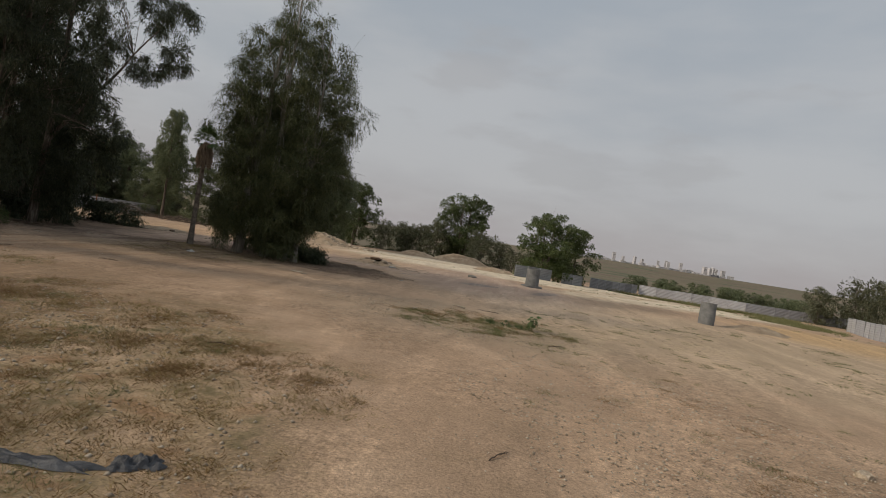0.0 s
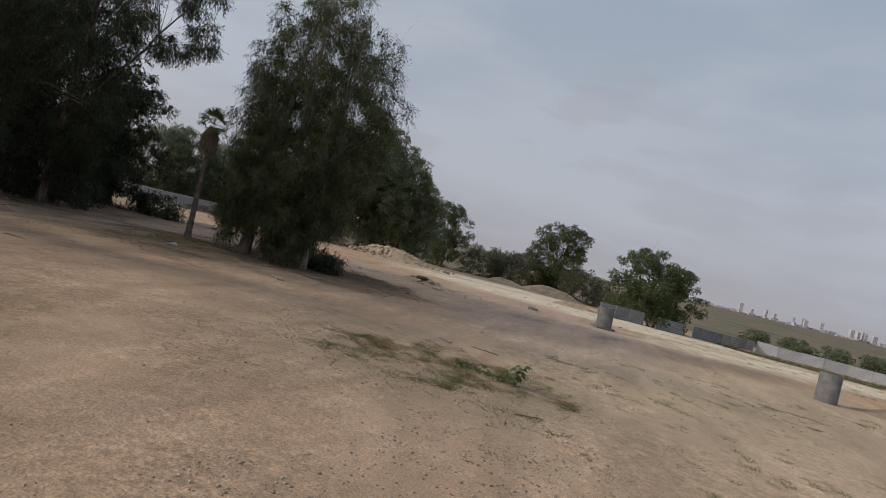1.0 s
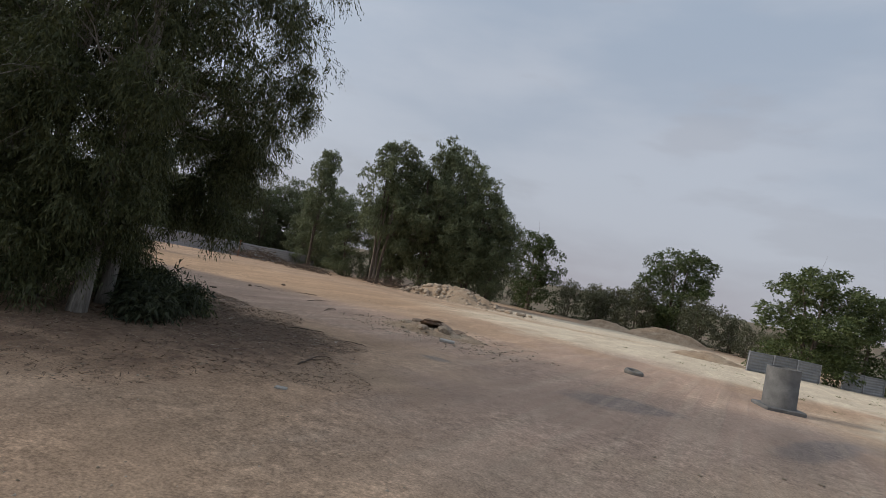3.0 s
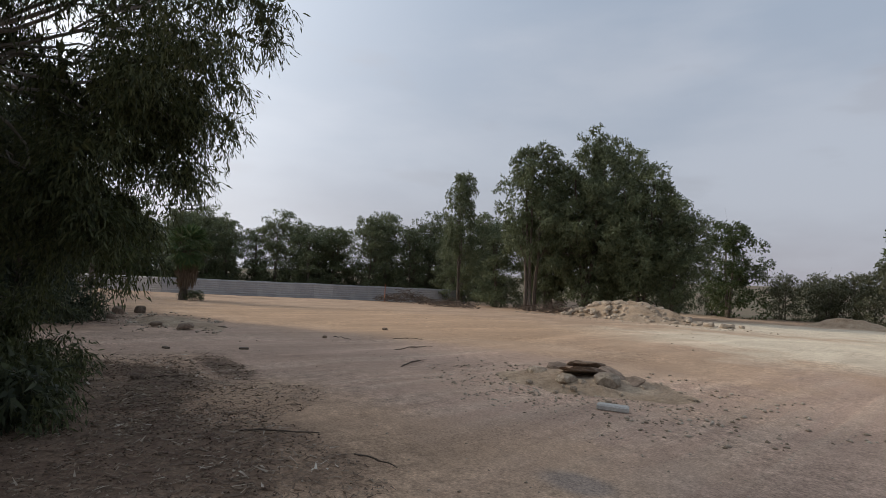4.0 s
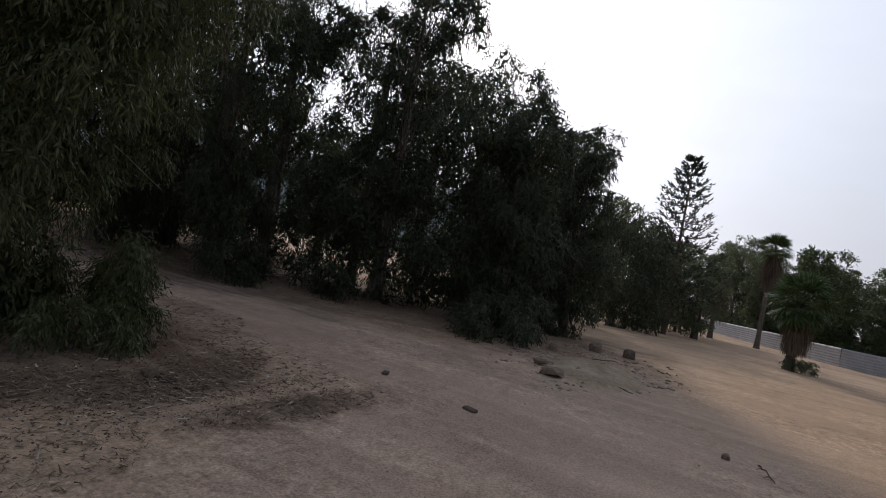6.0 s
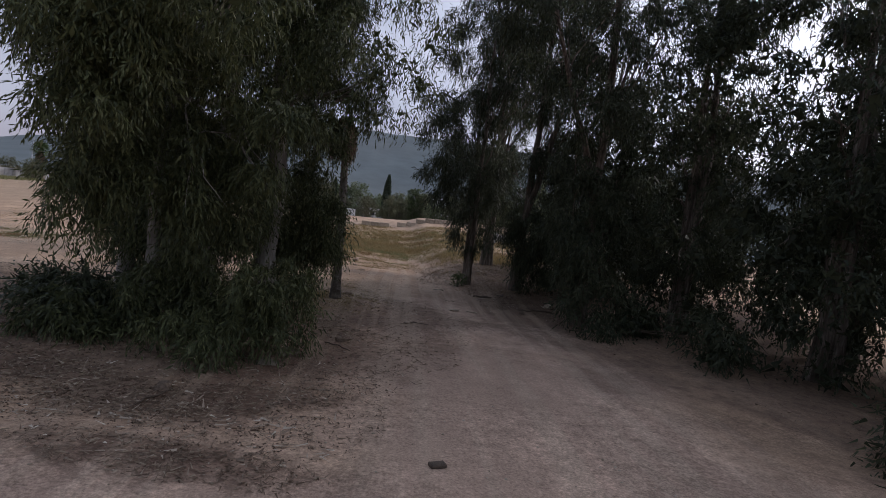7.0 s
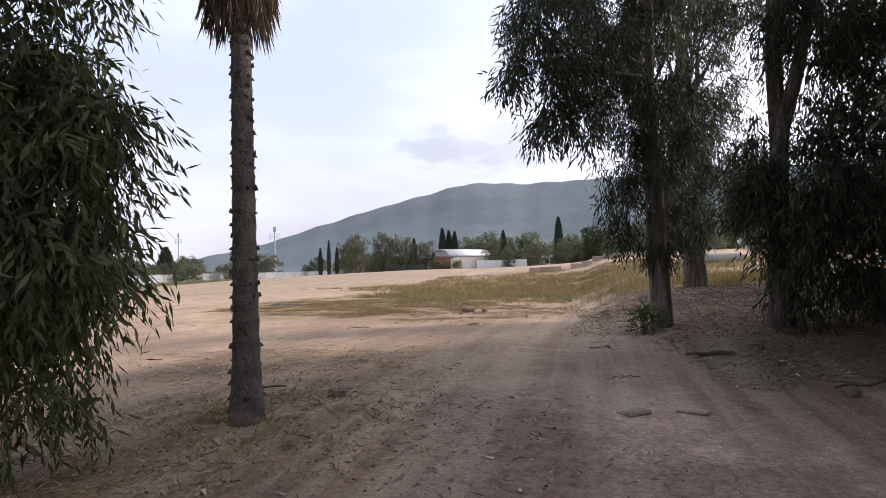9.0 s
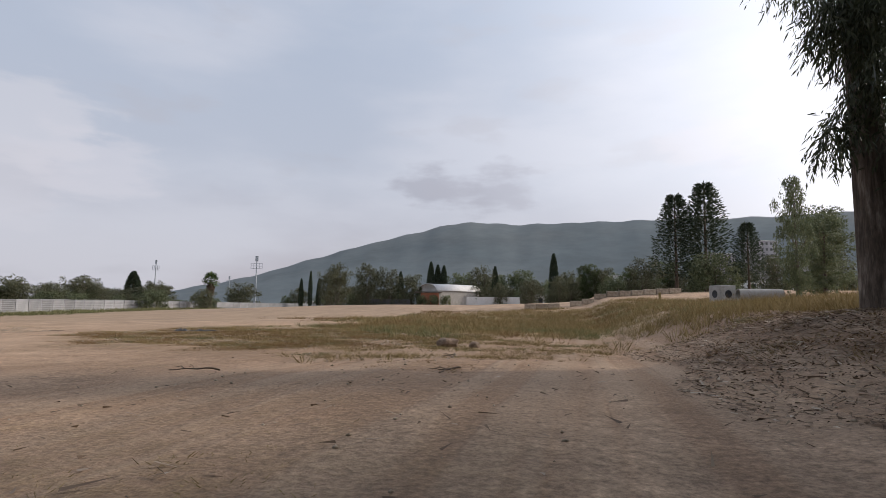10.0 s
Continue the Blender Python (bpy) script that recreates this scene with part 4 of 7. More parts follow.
grove_gum(-38.0, 27.0, 14.0, 4.8, 0.4, 47, 0.0, 0.25, 26400, 2, leaf=0.24, width=0.11)
grove_gum(-37.0, 20.0, 9.0, 4.2, 0.4, 49, 0.0, 0.25, 26400, 2, leaf=0.24, width=0.11)
grove_gum(-62.0, 37.5, 9.5, 4.4, 0.3, 51, 0.0, 0.2, 21120, 2, leaf=0.24, width=0.11)


# ---------------------------------------------------------------- far trees: a few models, copied
def far_tree(seed, h, r, low, mat, leaves, leaf, width, droop, stems=1, name="tree", label="", group="", count=14, taper=0.6, category="tree", rad=0.2):
    rng = np.random.RandomState(seed)
    blobs = crown_blobs(rng, h, r, low, count, leaves, 0.0, taper)
    st = [((rng.uniform(-0.4, 0.4), rng.uniform(-0.4, 0.4), -0.2), (rng.uniform(-0.7, 0.7), rng.uniform(-0.7, 0.7), h * 0.88), rad) for _ in range(stems)]
    return tree(name, 0, 0, label, st, blobs, seed + 5, leaf, width, droop, mat, group, category=category, strand=3, heart=0.42)


PLACED = set()


def put(model, x, y, turn=0.0, s=1.0, tall=1.0, label="", z=None):
    """Sets a model at its first place, or a copy of it at the next ones."""
    m = pose(x, y, (hz(x, y) if z is None else z), 0, 0, turn) @ Matrix.Diagonal((s, s, s * tall, 1))
    if model.name not in PLACED:
        PLACED.add(model.name)
        ob = model
    else:
        ob = copy_thing(model, Matrix())
    ob.matrix_basis = m
    if label:
        tagged(ob, label)
    return ob


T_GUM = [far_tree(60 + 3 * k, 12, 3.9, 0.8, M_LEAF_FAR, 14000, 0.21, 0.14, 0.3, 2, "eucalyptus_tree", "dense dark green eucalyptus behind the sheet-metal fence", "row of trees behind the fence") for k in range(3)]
T_LIGHT = [far_tree(80 + 3 * k, 9, 3.9, 0.4, M_LEAF_LIGHT, 17000, 0.19, 0.125, 0.3, 2, "broadleaf_tree", "bright green leafy tree at the edge of the yard", "", 13) for k in range(2)]
T_OLIVE = [far_tree(90 + 3 * k, 5, 3.0, 0.3, M_OLIVE, 8000, 0.15, 0.1, 0.2, 3, "shrub", "grey-green olive-like shrub on the yard's edge", "shrubs along the yard's edge", 11, 0.45, "shrub", 0.10) for k in range(2)]
T_BUSH = far_tree(97, 3, 2.4, 0.2, M_LEAF_FAR, 3600, 0.2, 0.13, 0.2, 3, "bush", "rounded dark green bush beyond the fence", "", 9, 0.4, "bush", 0.06)
def clump_tree(seed, label):
    g = np.random.RandomState(seed)
    levels = [(1.2, 0, 0, 2.6, 2.6), (3.5, 0.3, 0, 3.9, 3.9), (6.5, 0, 0.2, 4.8, 4.8), (9.5, -0.2, 0, 4.6, 4.6), (12.0, 0.1, 0, 3.4, 3.4), (14.2, 0, 0, 1.7, 1.7)]
    stems = [((g.uniform(-0.6, 0.6), g.uniform(-0.6, 0.6), -0.2), (g.uniform(-2, 2), g.uniform(-2, 2), 12.0), 0.24) for _ in range(3)]
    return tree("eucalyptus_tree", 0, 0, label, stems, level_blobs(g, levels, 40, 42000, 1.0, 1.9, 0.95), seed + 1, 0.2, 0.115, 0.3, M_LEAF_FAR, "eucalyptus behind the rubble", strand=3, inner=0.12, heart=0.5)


T_CLUMP = [clump_tree(140 + 7 * k, "tall bushy eucalyptus behind a heap of rubble") for k in range(2)]
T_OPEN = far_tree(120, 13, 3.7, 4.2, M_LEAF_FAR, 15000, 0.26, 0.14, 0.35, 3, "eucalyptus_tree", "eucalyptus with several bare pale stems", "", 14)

rng = random.Random(5)
for k in range(34):
    f = k / 33
    x, y = -122 + 58 * f, 50 + 54 * f ** 1.15
    x, y = x + rng.uniform(-3, 3) - (k % 2) * 5, y + rng.uniform(-2, 2) + (k % 2) * 4
    put(T_GUM[rng.randrange(3)], x, y, rng.uniform(0, 360), rng.uniform(0.95, 1.2), rng.uniform(0.8, 1.14))
for x, y, s in ((-104, 50.5, 1.1), (-112, 47.5, 1.2), (-120, 46, 1.2)):
    put(T_GUM[int(-x) % 3], x, y, x * 17, s, 1.1)
for k in range(26):
    f = k / 25
    put((T_BUSH, T_OLIVE[k % 2])[k % 2], -121 + 57 * f, 54 + 54 * f ** 1.15 + rng.uniform(-1, 3), 47 * k, rng.uniform(0.8, 1.2), 1.0, "dark bush below the trees behind the fence")
put(T_LIGHT[0], -97, 57, 40, 1.35, 1.15, "bright green broad-leaved tree behind the fence")
for x, y, s, tall in ((-66, 43, 0.8, 0.85), (-71, 39, 0.9, 0.9), (-78, 41, 0.9, 0.95), (-83, 38, 0.95, 1.0), (-72, 33, 1.1, 1.0), (-90, 37, 1.0, 1.0)):
    put(T_GUM[int(-x) % 3], x, y, x * 13, s, tall, "dark green tree beside the way along the fence")
# the clump with the pale stems in the north
for k, (x, y, s, tall, turn) in enumerate(((-41.5, 90.0, 0.98, 1.06, 20), (-35.0, 87.5, 1.08, 1.22, 100), (-30.0, 89.0, 1.02, 1.14, 201), (-27.0, 90.5, 0.85, 1.05, 300), (-36.5, 95, 1.1, 1.28, 302))):
    put(T_CLUMP[k % 2], x, y, turn, s, tall, "tall bushy eucalyptus behind a heap of rubble")
for x, y, s, tall, turn in ((-49, 88, 0.95, 0.9, 10), (-57, 90, 0.9, 0.75, 130), (-46, 91, 0.9, 0.85, 220), (-61, 92, 0.9, 0.75, 33)):
    put(T_GUM[int(turn) % 3], x, y, turn, s, tall, "eucalyptus standing beside the end of the fence")
put(T_OPEN, -39.5, 83.5, 10, 1.15, 1.2)
put(T_OPEN, -53.5, 86, 80, 0.75, 1.75)
put(T_LIGHT[1], -29, 113, 15, 1.25, 1.1, "green tree with a forked pale trunk")
for x, y, s, turn, k in ((-25, 120, 1.05, 0, 0), (-20, 122, 1.0, 60, 1), (-13, 118, 1.3, 120, 0), (-3.5, 109, 1.15, 200, 1), (-17, 124, 1.2, 10, 1), (-33, 118, 0.9, 90, 0), (-38, 116, 0.8, 40, 1), (3, 108, 0.7, 77, 0), (6, 106, 0.75, 10, 1), (9, 108, 0.8, 200, 0), (0.5, 113, 0.95, 90, 1), (-22, 126, 1.1, 140, 0), (13, 112, 0.8, 300, 1), (-10, 127, 1.1, 33, 0)):
    put(T_OLIVE[k], x, y, turn, s, 1.1)
put(T_LIGHT[0], -8.3, 122, 90, 1.8, 0.85, "dark green rounded tree above grey shrubs")
put(T_LIGHT[1], 6.9, 79.5, 200, 1.2, 0.8, "bright green leafy tree leaning over the metal fence")
put(T_LIGHT[0], 10.9, 82.5, 30, 0.95, 0.9, "bright green leafy tree leaning over the metal fence")
for x, y, s, turn in ((29, 121, 1.5, 0), (35, 116, 1.3, 300), (40, 117, 1.7, 40), (45, 114, 1.8, 80), (50, 113, 1.7, 130), (55, 111, 1.6, 200), (36, 126, 1.7, 220), (60, 113, 1.5, 10), (66, 112, 1.5, 60), (48, 122, 1.8, 160), (58, 120, 1.7, 310)):
    put(T_BUSH, x, y, turn, s * 0.85, 0.72)
for x, y, s, turn, k in ((57, 96, 1.3, 0, 0), (55, 86, 1.3, 90, 1), (61, 90, 1.4, 150, 0), (52, 98, 1.0, 200, 1), (58, 78, 1.5, 40, 0)):
    put(T_OLIVE[k], x, y, turn, s, 1.15, "grey-green tree behind the white sheet fence")


# ---------------------------------------------------------------- fences
def sheet_panel(mat, w=2.5, h=2.0):
    """A ribbed sheet: a stepped section pulled along its width, with a real thickness."""
    n, prof = 7, []
    for k in range(n):
        z = h * k / n
        prof += [(z + 0.00, 0.0), (z + 0.05, 0.028), (z + 0.12, 0.028), (z + 0.17, 0.0)]
    prof.append((h, 0.0))
    V, Q = [], []
    for x in (0.0, w):
        V += [(x, d, z) for z, d in prof]
        V += [(x, d + 0.004, z) for z, d in prof]
    m = len(prof)
    for k in range(m - 1):
        Q.append((k, k + 1, 2 * m + k + 1, 2 * m + k))
        Q.append((m + k, 3 * m + k, 3 * m + k + 1, m + k + 1))
    Q.append((m - 1, 2 * m - 1, 4 * m - 1, 3 * m - 1))
    return mesh_quads("panel", np.array(V), Q, mat)


PANELS = {id(m): sheet_panel(m) for m in (M_SHEET, M_SHEETDARK, M_SHEETWHITE)}


def post_mesh():
    bm = bmesh.new()
    box(bm, 0, 0, 1.05, 0.06, 0.06, 2.26, 0.008)
    return bm_mesh("post", bm, M_SHEETWHITE)


POST = post_mesh()


def fence(points, mats, label, seed, skip=(), tall=1.0):
    rg = random.Random(seed)
    x0, y0 = points[0]
    ob = thing("sheet_fence", x0, y0, label, "fence", z=0.0)
    inv = ob.matrix_basis.inverted()
    n = 0
    for (ax, ay), (bx, by) in zip(points, points[1:]):
        ln = math.hypot(bx - ax, by - ay)
        k = max(1, round(ln / 2.5))
        yaw = math.degrees(math.atan2(by - ay, bx - ax))
        for i in range(k):
            x, y = ax + (bx - ax) * i / k, ay + (by - ay) * i / k
            x2, y2 = ax + (bx - ax) * (i + 1) / k, ay + (by - ay) * (i + 1) / k
            za, zb = hz(x, y), hz(x2, y2)
            p = part("post", POST, ob)
            p.matrix_basis = inv @ pose(x, y, za - 0.15, rg.uniform(-2, 2), rg.uniform(-2, 2), yaw) @ Matrix.Diagonal((1, 1, tall, 1))
            if n not in skip:
                mat = mats(n) if callable(mats) else mats
                q = part("panel", PANELS[id(mat)], ob)
                q.matrix_basis = inv @ pose(x, y, za - 0.04, 0, -math.degrees(math.atan2(zb - za, ln / k)), yaw) @ pose(0, 0.035, rg.uniform(-0.02, 0.02), rg.uniform(-1.0, 1.0)) @ Matrix.Diagonal((ln / k / 2.5, 1, tall, 1))
            n += 1
    return ob


fence([(-57, 91), (-65, 74), (-79, 57), (-118, 41)], M_SHEET, "long grey ribbed sheet-metal fence on posts", 1)
fence([(3.1, 70.0), (12.6, 81.0), (24, 98.3)], lambda n: M_SHEETDARK, "dark weathered sheet-metal fence with a gap", 2, (3, 6), 0.72)
fence([(24.3, 98.3), (40, 95), (60, 101)], lambda n: M_SHEETWHITE, "pale sheet-metal fence along the field", 3, (), 0.8)
fence([(51, 88), (42, 62.5), (46, 33), (52, 0), (58, -25)], lambda n: M_SHEETWHITE if n > 1 else M_SHEET, "pale sheet-metal fence with weeds at its foot", 4)
# both southern fences: pale panels facing away from the sun, shade given by darker sheet
fence([(58.5, -25), (66, -55), (70, -88)], lambda n: M_SHEETDARK, "long pale sheet-metal fence along the southern field", 5)
fence([(68, -92), (60, -125), (42, -140)], lambda n: M_SHEETDARK, "pale sheet-metal fence beyond a gateway", 6)


# ---------------------------------------------------------------- palms
def fan_leaf(rg, size, seg=15, spread=2.5):
    """A fan palm leaf: a stalk and pointed segments round its end."""
    pieces = [tube(bent((0, 0, 0), (size * 0.55, 0, size * 0.12), 5, 0.02), size * np.array([0.022, 0.018, 0.015, 0.012, 0.01]), 4)]
    hub = np.array([size * 0.55, 0, size * 0.12])
    a = np.linspace(-spread / 2 * 1.25, spread / 2 * 1.25, seg)
    way = np.stack([np.cos(a), np.sin(a), 0.05 - 0.35 * np.abs(np.sin(a))], -1) + rg.normal(0, 0.04, (seg, 3))
    pieces.append(blades(np.repeat(hub[None], seg, 0), way, np.tile([0, 0, 1.0], (seg, 1)), size * rg.uniform(0.5, 0.65, seg), size * 0.085, 0.55))
    tip = hub + way / np.linalg.norm(way, axis=1)[:, None] * size * 0.42
    pieces.append(blades(tip, way * 0.6 + np.array([0, 0, -0.6]), np.tile([0, 0, 1.0], (seg, 1)), size * 0.22, size * 0.035, 0.3))
    return mesh_quads("frond", *joined(pieces), M_PALM)


def fan_palm(x, y, trunk_h, lean, label, seed, girth=0.17, size=1.5, skirt=1.7, green=26, hang=45):
    rg = np.random.RandomState(seed)
    ob = thing("fan_palm", x, y, label, "palm")
    top = np.array([lean[0], lean[1], trunk_h])
    n = 46
    t = np.linspace(0, 1, n)
    P = np.stack([top[0] * t ** 1.3, top[1] * t ** 1.3, -0.15 + (trunk_h + 0.15) * t], -1)
    R = girth * (1.0 - 0.28 * t) * (1 + 0.07 * (np.arange(n) % 2)) + girth * 0.6 * np.exp(-t * 14)
    pieces = [tube(P, R, 12)]
    k = rg.randint(2, n - 1, 420)
    a = rg.uniform(0, 6.28, 420)
    st = P[k] + np.stack([np.cos(a), np.sin(a), 0 * a], -1) * R[k][:, None] * 0.96
    pieces.append(blades(st, np.stack([np.cos(a), np.sin(a), 2.6 + 0 * a], -1), rg.normal(size=(420, 3)), girth * rg.uniform(0.2, 0.6, 420), girth * 0.6))
    part("trunk", rounded(mesh_quads("trunk", *joined(pieces), M_PALMTRUNK)), ob)
    m = 900
    a, h = rg.uniform(0, 6.28, m), rg.uniform(0, 1, m)
    r = girth * 0.9 + 0.10 * np.sin(np.pi * np.clip(h + 0.2, 0, 1))
    base = top + np.stack([np.cos(a) * r, np.sin(a) * r, -skirt * 0.62 * (1 - h) + 0.1], -1)
    way = np.stack([np.cos(a) * (0.2 + 0.26 * h), np.sin(a) * (0.2 + 0.26 * h), -1 + 0 * a], -1) + rg.normal(0, 0.08, (m, 3))
    sk = [blades(base, way, rg.normal(size=(m, 3)), skirt * rg.uniform(0.35, 0.6, m), girth * rg.uniform(0.18, 0.42, m))]
    tip = base + way / np.linalg.norm(way, axis=1)[:, None] * skirt * 0.36
    sk.append(blades(tip, way * 0.6 + np.array([0, 0, -0.7]) + rg.normal(0, 0.15, (m, 3)), rg.normal(size=(m, 3)), skirt * rg.uniform(0.12, 0.26, m), girth * 0.14))
    part("skirt", mesh_quads("skirt", *joined(sk), M_DEAD), ob, "hanging skirt of dead brown fronds")
    leaf = [fan_leaf(np.random.RandomState(seed + q), size) for q in range(3)]
    for q in range(green):
        f = part("frond", leaf[q % 3], ob)
        el = 75 - (75 + hang) * (q / green) ** 1.1 + rg.uniform(-8, 8)
        f.matrix_basis = Matrix.Translation(top + np.array([0, 0, 0.15])) @ Matrix.Rotation(q * 2.4 + rg.uniform(-0.2, 0.2), 4, "Z") @ Matrix.Rotation(radians(-el), 4, "Y") @ Matrix.Rotation(radians(rg.uniform(-20, 20)), 4, "X")
    return ob


fan_palm(-13.95, 29.0, 5.1, (0.4, -0.5), "slim fan palm with a brown skirt on bare dirt", 3, 0.12, 0.70, 1.25, 15)
fan_palm(-81.2, 49.4, 11.2, (0.2, 0.1), "tall fan palm before the sheet-metal fence", 4, 0.24, 2.0, 4.0, 28)
fan_palm(-44.6, 48.3, 3.7, (0.2, 0.1), "low fan palm with shaggy drooping fronds on bare dirt", 8, 0.24, 1.75, 2.6, 46, 80)
put(T_BUSH, -44.3, 48.9, 30, 0.42, 0.55, "low dark bush at the foot of a palm")
fan_palm(-84, 44.5, 8.6, (0.1, 0.1), "tall shaggy fan palm beside the fence", 5, 0.26, 1.7, 6.0, 24)
fan_palm(67, -88, 6.6, (0.1, 0.0), "fan palm behind the pale fence", 6, 0.3, 2.0, 3.0, 26)


# ---------------------------------------------------------------- conifers
def conifer(h, r, seed, name, label, group, slim=False):
    g = np.random.RandomState(seed)
    ob = thing(name, 0, 0, label, "tree", group)
    part("trunk", rounded(mesh_quads("trunk", *tube(bent((0, 0, -0.2), (0, 0, h * 0.97), 8), np.linspace(0.02 * h, 0.004 * h, 8), 7), M_TWIG)), ob)
    m = 5200
    f = g.uniform(0, 1, m) ** 0.8
    lobes = 1 + (0.10 if slim else 0.6) * np.sin(f * (30 if slim else 42) + g.randint(0, 5, m) * 1.25)
    a = g.randint(0, 5, m) * 1.257 + g.normal(0, 0.55, m) + f * 9
    env = (np.sin(np.pi * np.clip(f * 0.93 + 0.07, 0, 1)) ** 0.55 * (1 - f * 0.35)) if slim else (1.03 - f) ** 0.5 * np.clip(f * 6 + 0.35, 0, 1)
    q = r * env * lobes * g.uniform(0.35, 1, m) ** 0.5
    p = np.stack([np.cos(a) * q, np.sin(a) * q, h * ((0.02 if slim else 0.12) + (0.97 if slim else 0.87) * f)], -1)
    way = np.stack([np.cos(a), np.sin(a), (2.6 if slim else 0.35) + 0 * a], -1) + g.normal(0, 0.35, (m, 3))
    part("crown", mesh_quads("crown", *blades(p, way, g.normal(size=(m, 3)), h * g.uniform(0.025, 0.05, m), h * 0.011), M_NEEDLE), ob)
    return ob


C_CYP = conifer(9, 0.95, 201, "cypress", "narrow dark cypress beside the houses", "cypresses by the houses", True)
for x, y, s, tall in ((22.5, -119.7, 1.35, 0.98), (20.7, -120.1, 1.3, 0.95), (19.1, -120.5, 1.3, 0.93), (5.6, -123.1, 1.2, 1.0), (-10.2, -114.6, 1.4, 1.0), (30.3, -117.4, 1.1, 0.95), (58.8, -116.2, 0.8, 1.2), (56.6, -117.3, 0.7, 1.7), (54.5, -118.3, 0.8, 1.2)):
    put(C_CYP, x, y, x * 37, s, tall)
put(C_CYP, 85.7, -85, 0, 2.2, 0.45, "broad dark conical cypress behind the fence")
C_PINE = conifer(14, 2.6, 207, "conifer", "dark open-branched conifer by the track", "conifers by the southern track")
for x, y, s in ((-30.2, -63.6, 1.05), (-34.2, -62.8, 1.15), (-39.5, -61.6, 0.7)):
    put(C_PINE, x, y, x * 11, s)


def araucaria(x, y, h, label):
    """Whorls of upswept boughs with foliage along their outer halves and gaps between the tiers."""
    g = np.random.RandomState(12)
    ob = thing("araucaria", x, y, label, "tree")
    part("trunk", rounded(mesh_quads("trunk", *tube(bent((0, 0, -0.2), (0, 0, h), 8), np.linspace(0.24, 0.03, 8), 7), M_TWIG)), ob)
    wood, leaf = [], []
    for k in range(19):
        z = h * (0.22 + 0.76 * k / 18)
        n = 6
        for q in range(n):
            if g.rand() < 0.12:
                continue
            a = q * 6.2832 / n + k * 0.55 + g.normal(0, 0.12)
            ln = (0.45 + 4.0 * (1 - k / 18) ** 0.75) * g.uniform(0.75, 1.15)
            s = np.linspace(0, 1, 7)
            P = np.stack([np.cos(a) * ln * s, np.sin(a) * ln * s, z - 0.10 * ln * np.sin(np.pi * s) + 0.32 * ln * s ** 3], -1)
            wood.append(tube(P, np.linspace(0.05, 0.015, 7), 4))
            m = 46
            t = g.uniform(0.35, 1, m)
            c = np.stack([np.interp(t, s, P[:, d]) for d in range(3)], -1) + g.normal(0, 0.10, (m, 3))
            leaf.append(blades(c, np.tile([np.cos(a), np.sin(a), 0.9], (m, 1)) + g.normal(0, 0.6, (m, 3)), g.normal(size=(m, 3)), g.uniform(0.25, 0.5, m), 0.12))
    part("branchwork", mesh_quads("branchwork", *joined(wood), M_TWIG), ob)
    part("crown", mesh_quads("crown", *joined(leaf), M_NEEDLE), ob)


araucaria(-61.8, 40.5, 16.4, "tall open-branched araucaria above the grove")
araucaria(-116, 72.4, 20.0, "tall dark araucaria behind the fence trees")

# ---------------------------------------------------------------- southern distance
def hill_range():
    a = np.linspace(radians(-14), radians(112), 150)
    rings = np.array([520, 600, 690, 780, 860, 930, 1020])
    def crest(bear):
        d = np.degrees(bear)
        k = np.interp(d, [-14, -6, 0, 5.6, 10.3, 16.6, 24.6, 27, 32, 39.4, 47.2, 55.5, 62.8, 112], [2, 10, 29, 50, 75, 106.5, 142, 149, 144, 146, 147, 143, 142, 120])
        return k + 0.9 * np.sin(d * 1.9) + 0.5 * np.sin(d * 7.7 + 1) + 0.5 * np.sin(d * 21)
    rise = np.array([0.0, 0.16, 0.42, 0.70, 0.92, 1.0, 0.9])
    V = []
    for R, f in zip(rings, rise):
        b = radians(-52) - a
        V.append(np.stack([-16 + R * np.cos(b), 25 + R * np.sin(b), -4 + crest(a) * f + (0.3 * np.sin(a * 31 + R) + 0.8 * np.sin(a * 13 + R * 0.7)) * f * (1 - 0.95 * (f > 0.95))], -1))
    V = np.concatenate(V)
    n = len(a)
    i, j = np.meshgrid(np.arange(len(rings) - 1), np.arange(n - 1), indexing="ij")
    k = i * n + j
    Q = np.stack([k, k + 1, k + n + 1, k + n], -1).reshape(-1, 4)
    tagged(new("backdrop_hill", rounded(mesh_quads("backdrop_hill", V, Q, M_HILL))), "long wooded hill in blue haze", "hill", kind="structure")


hill_range()


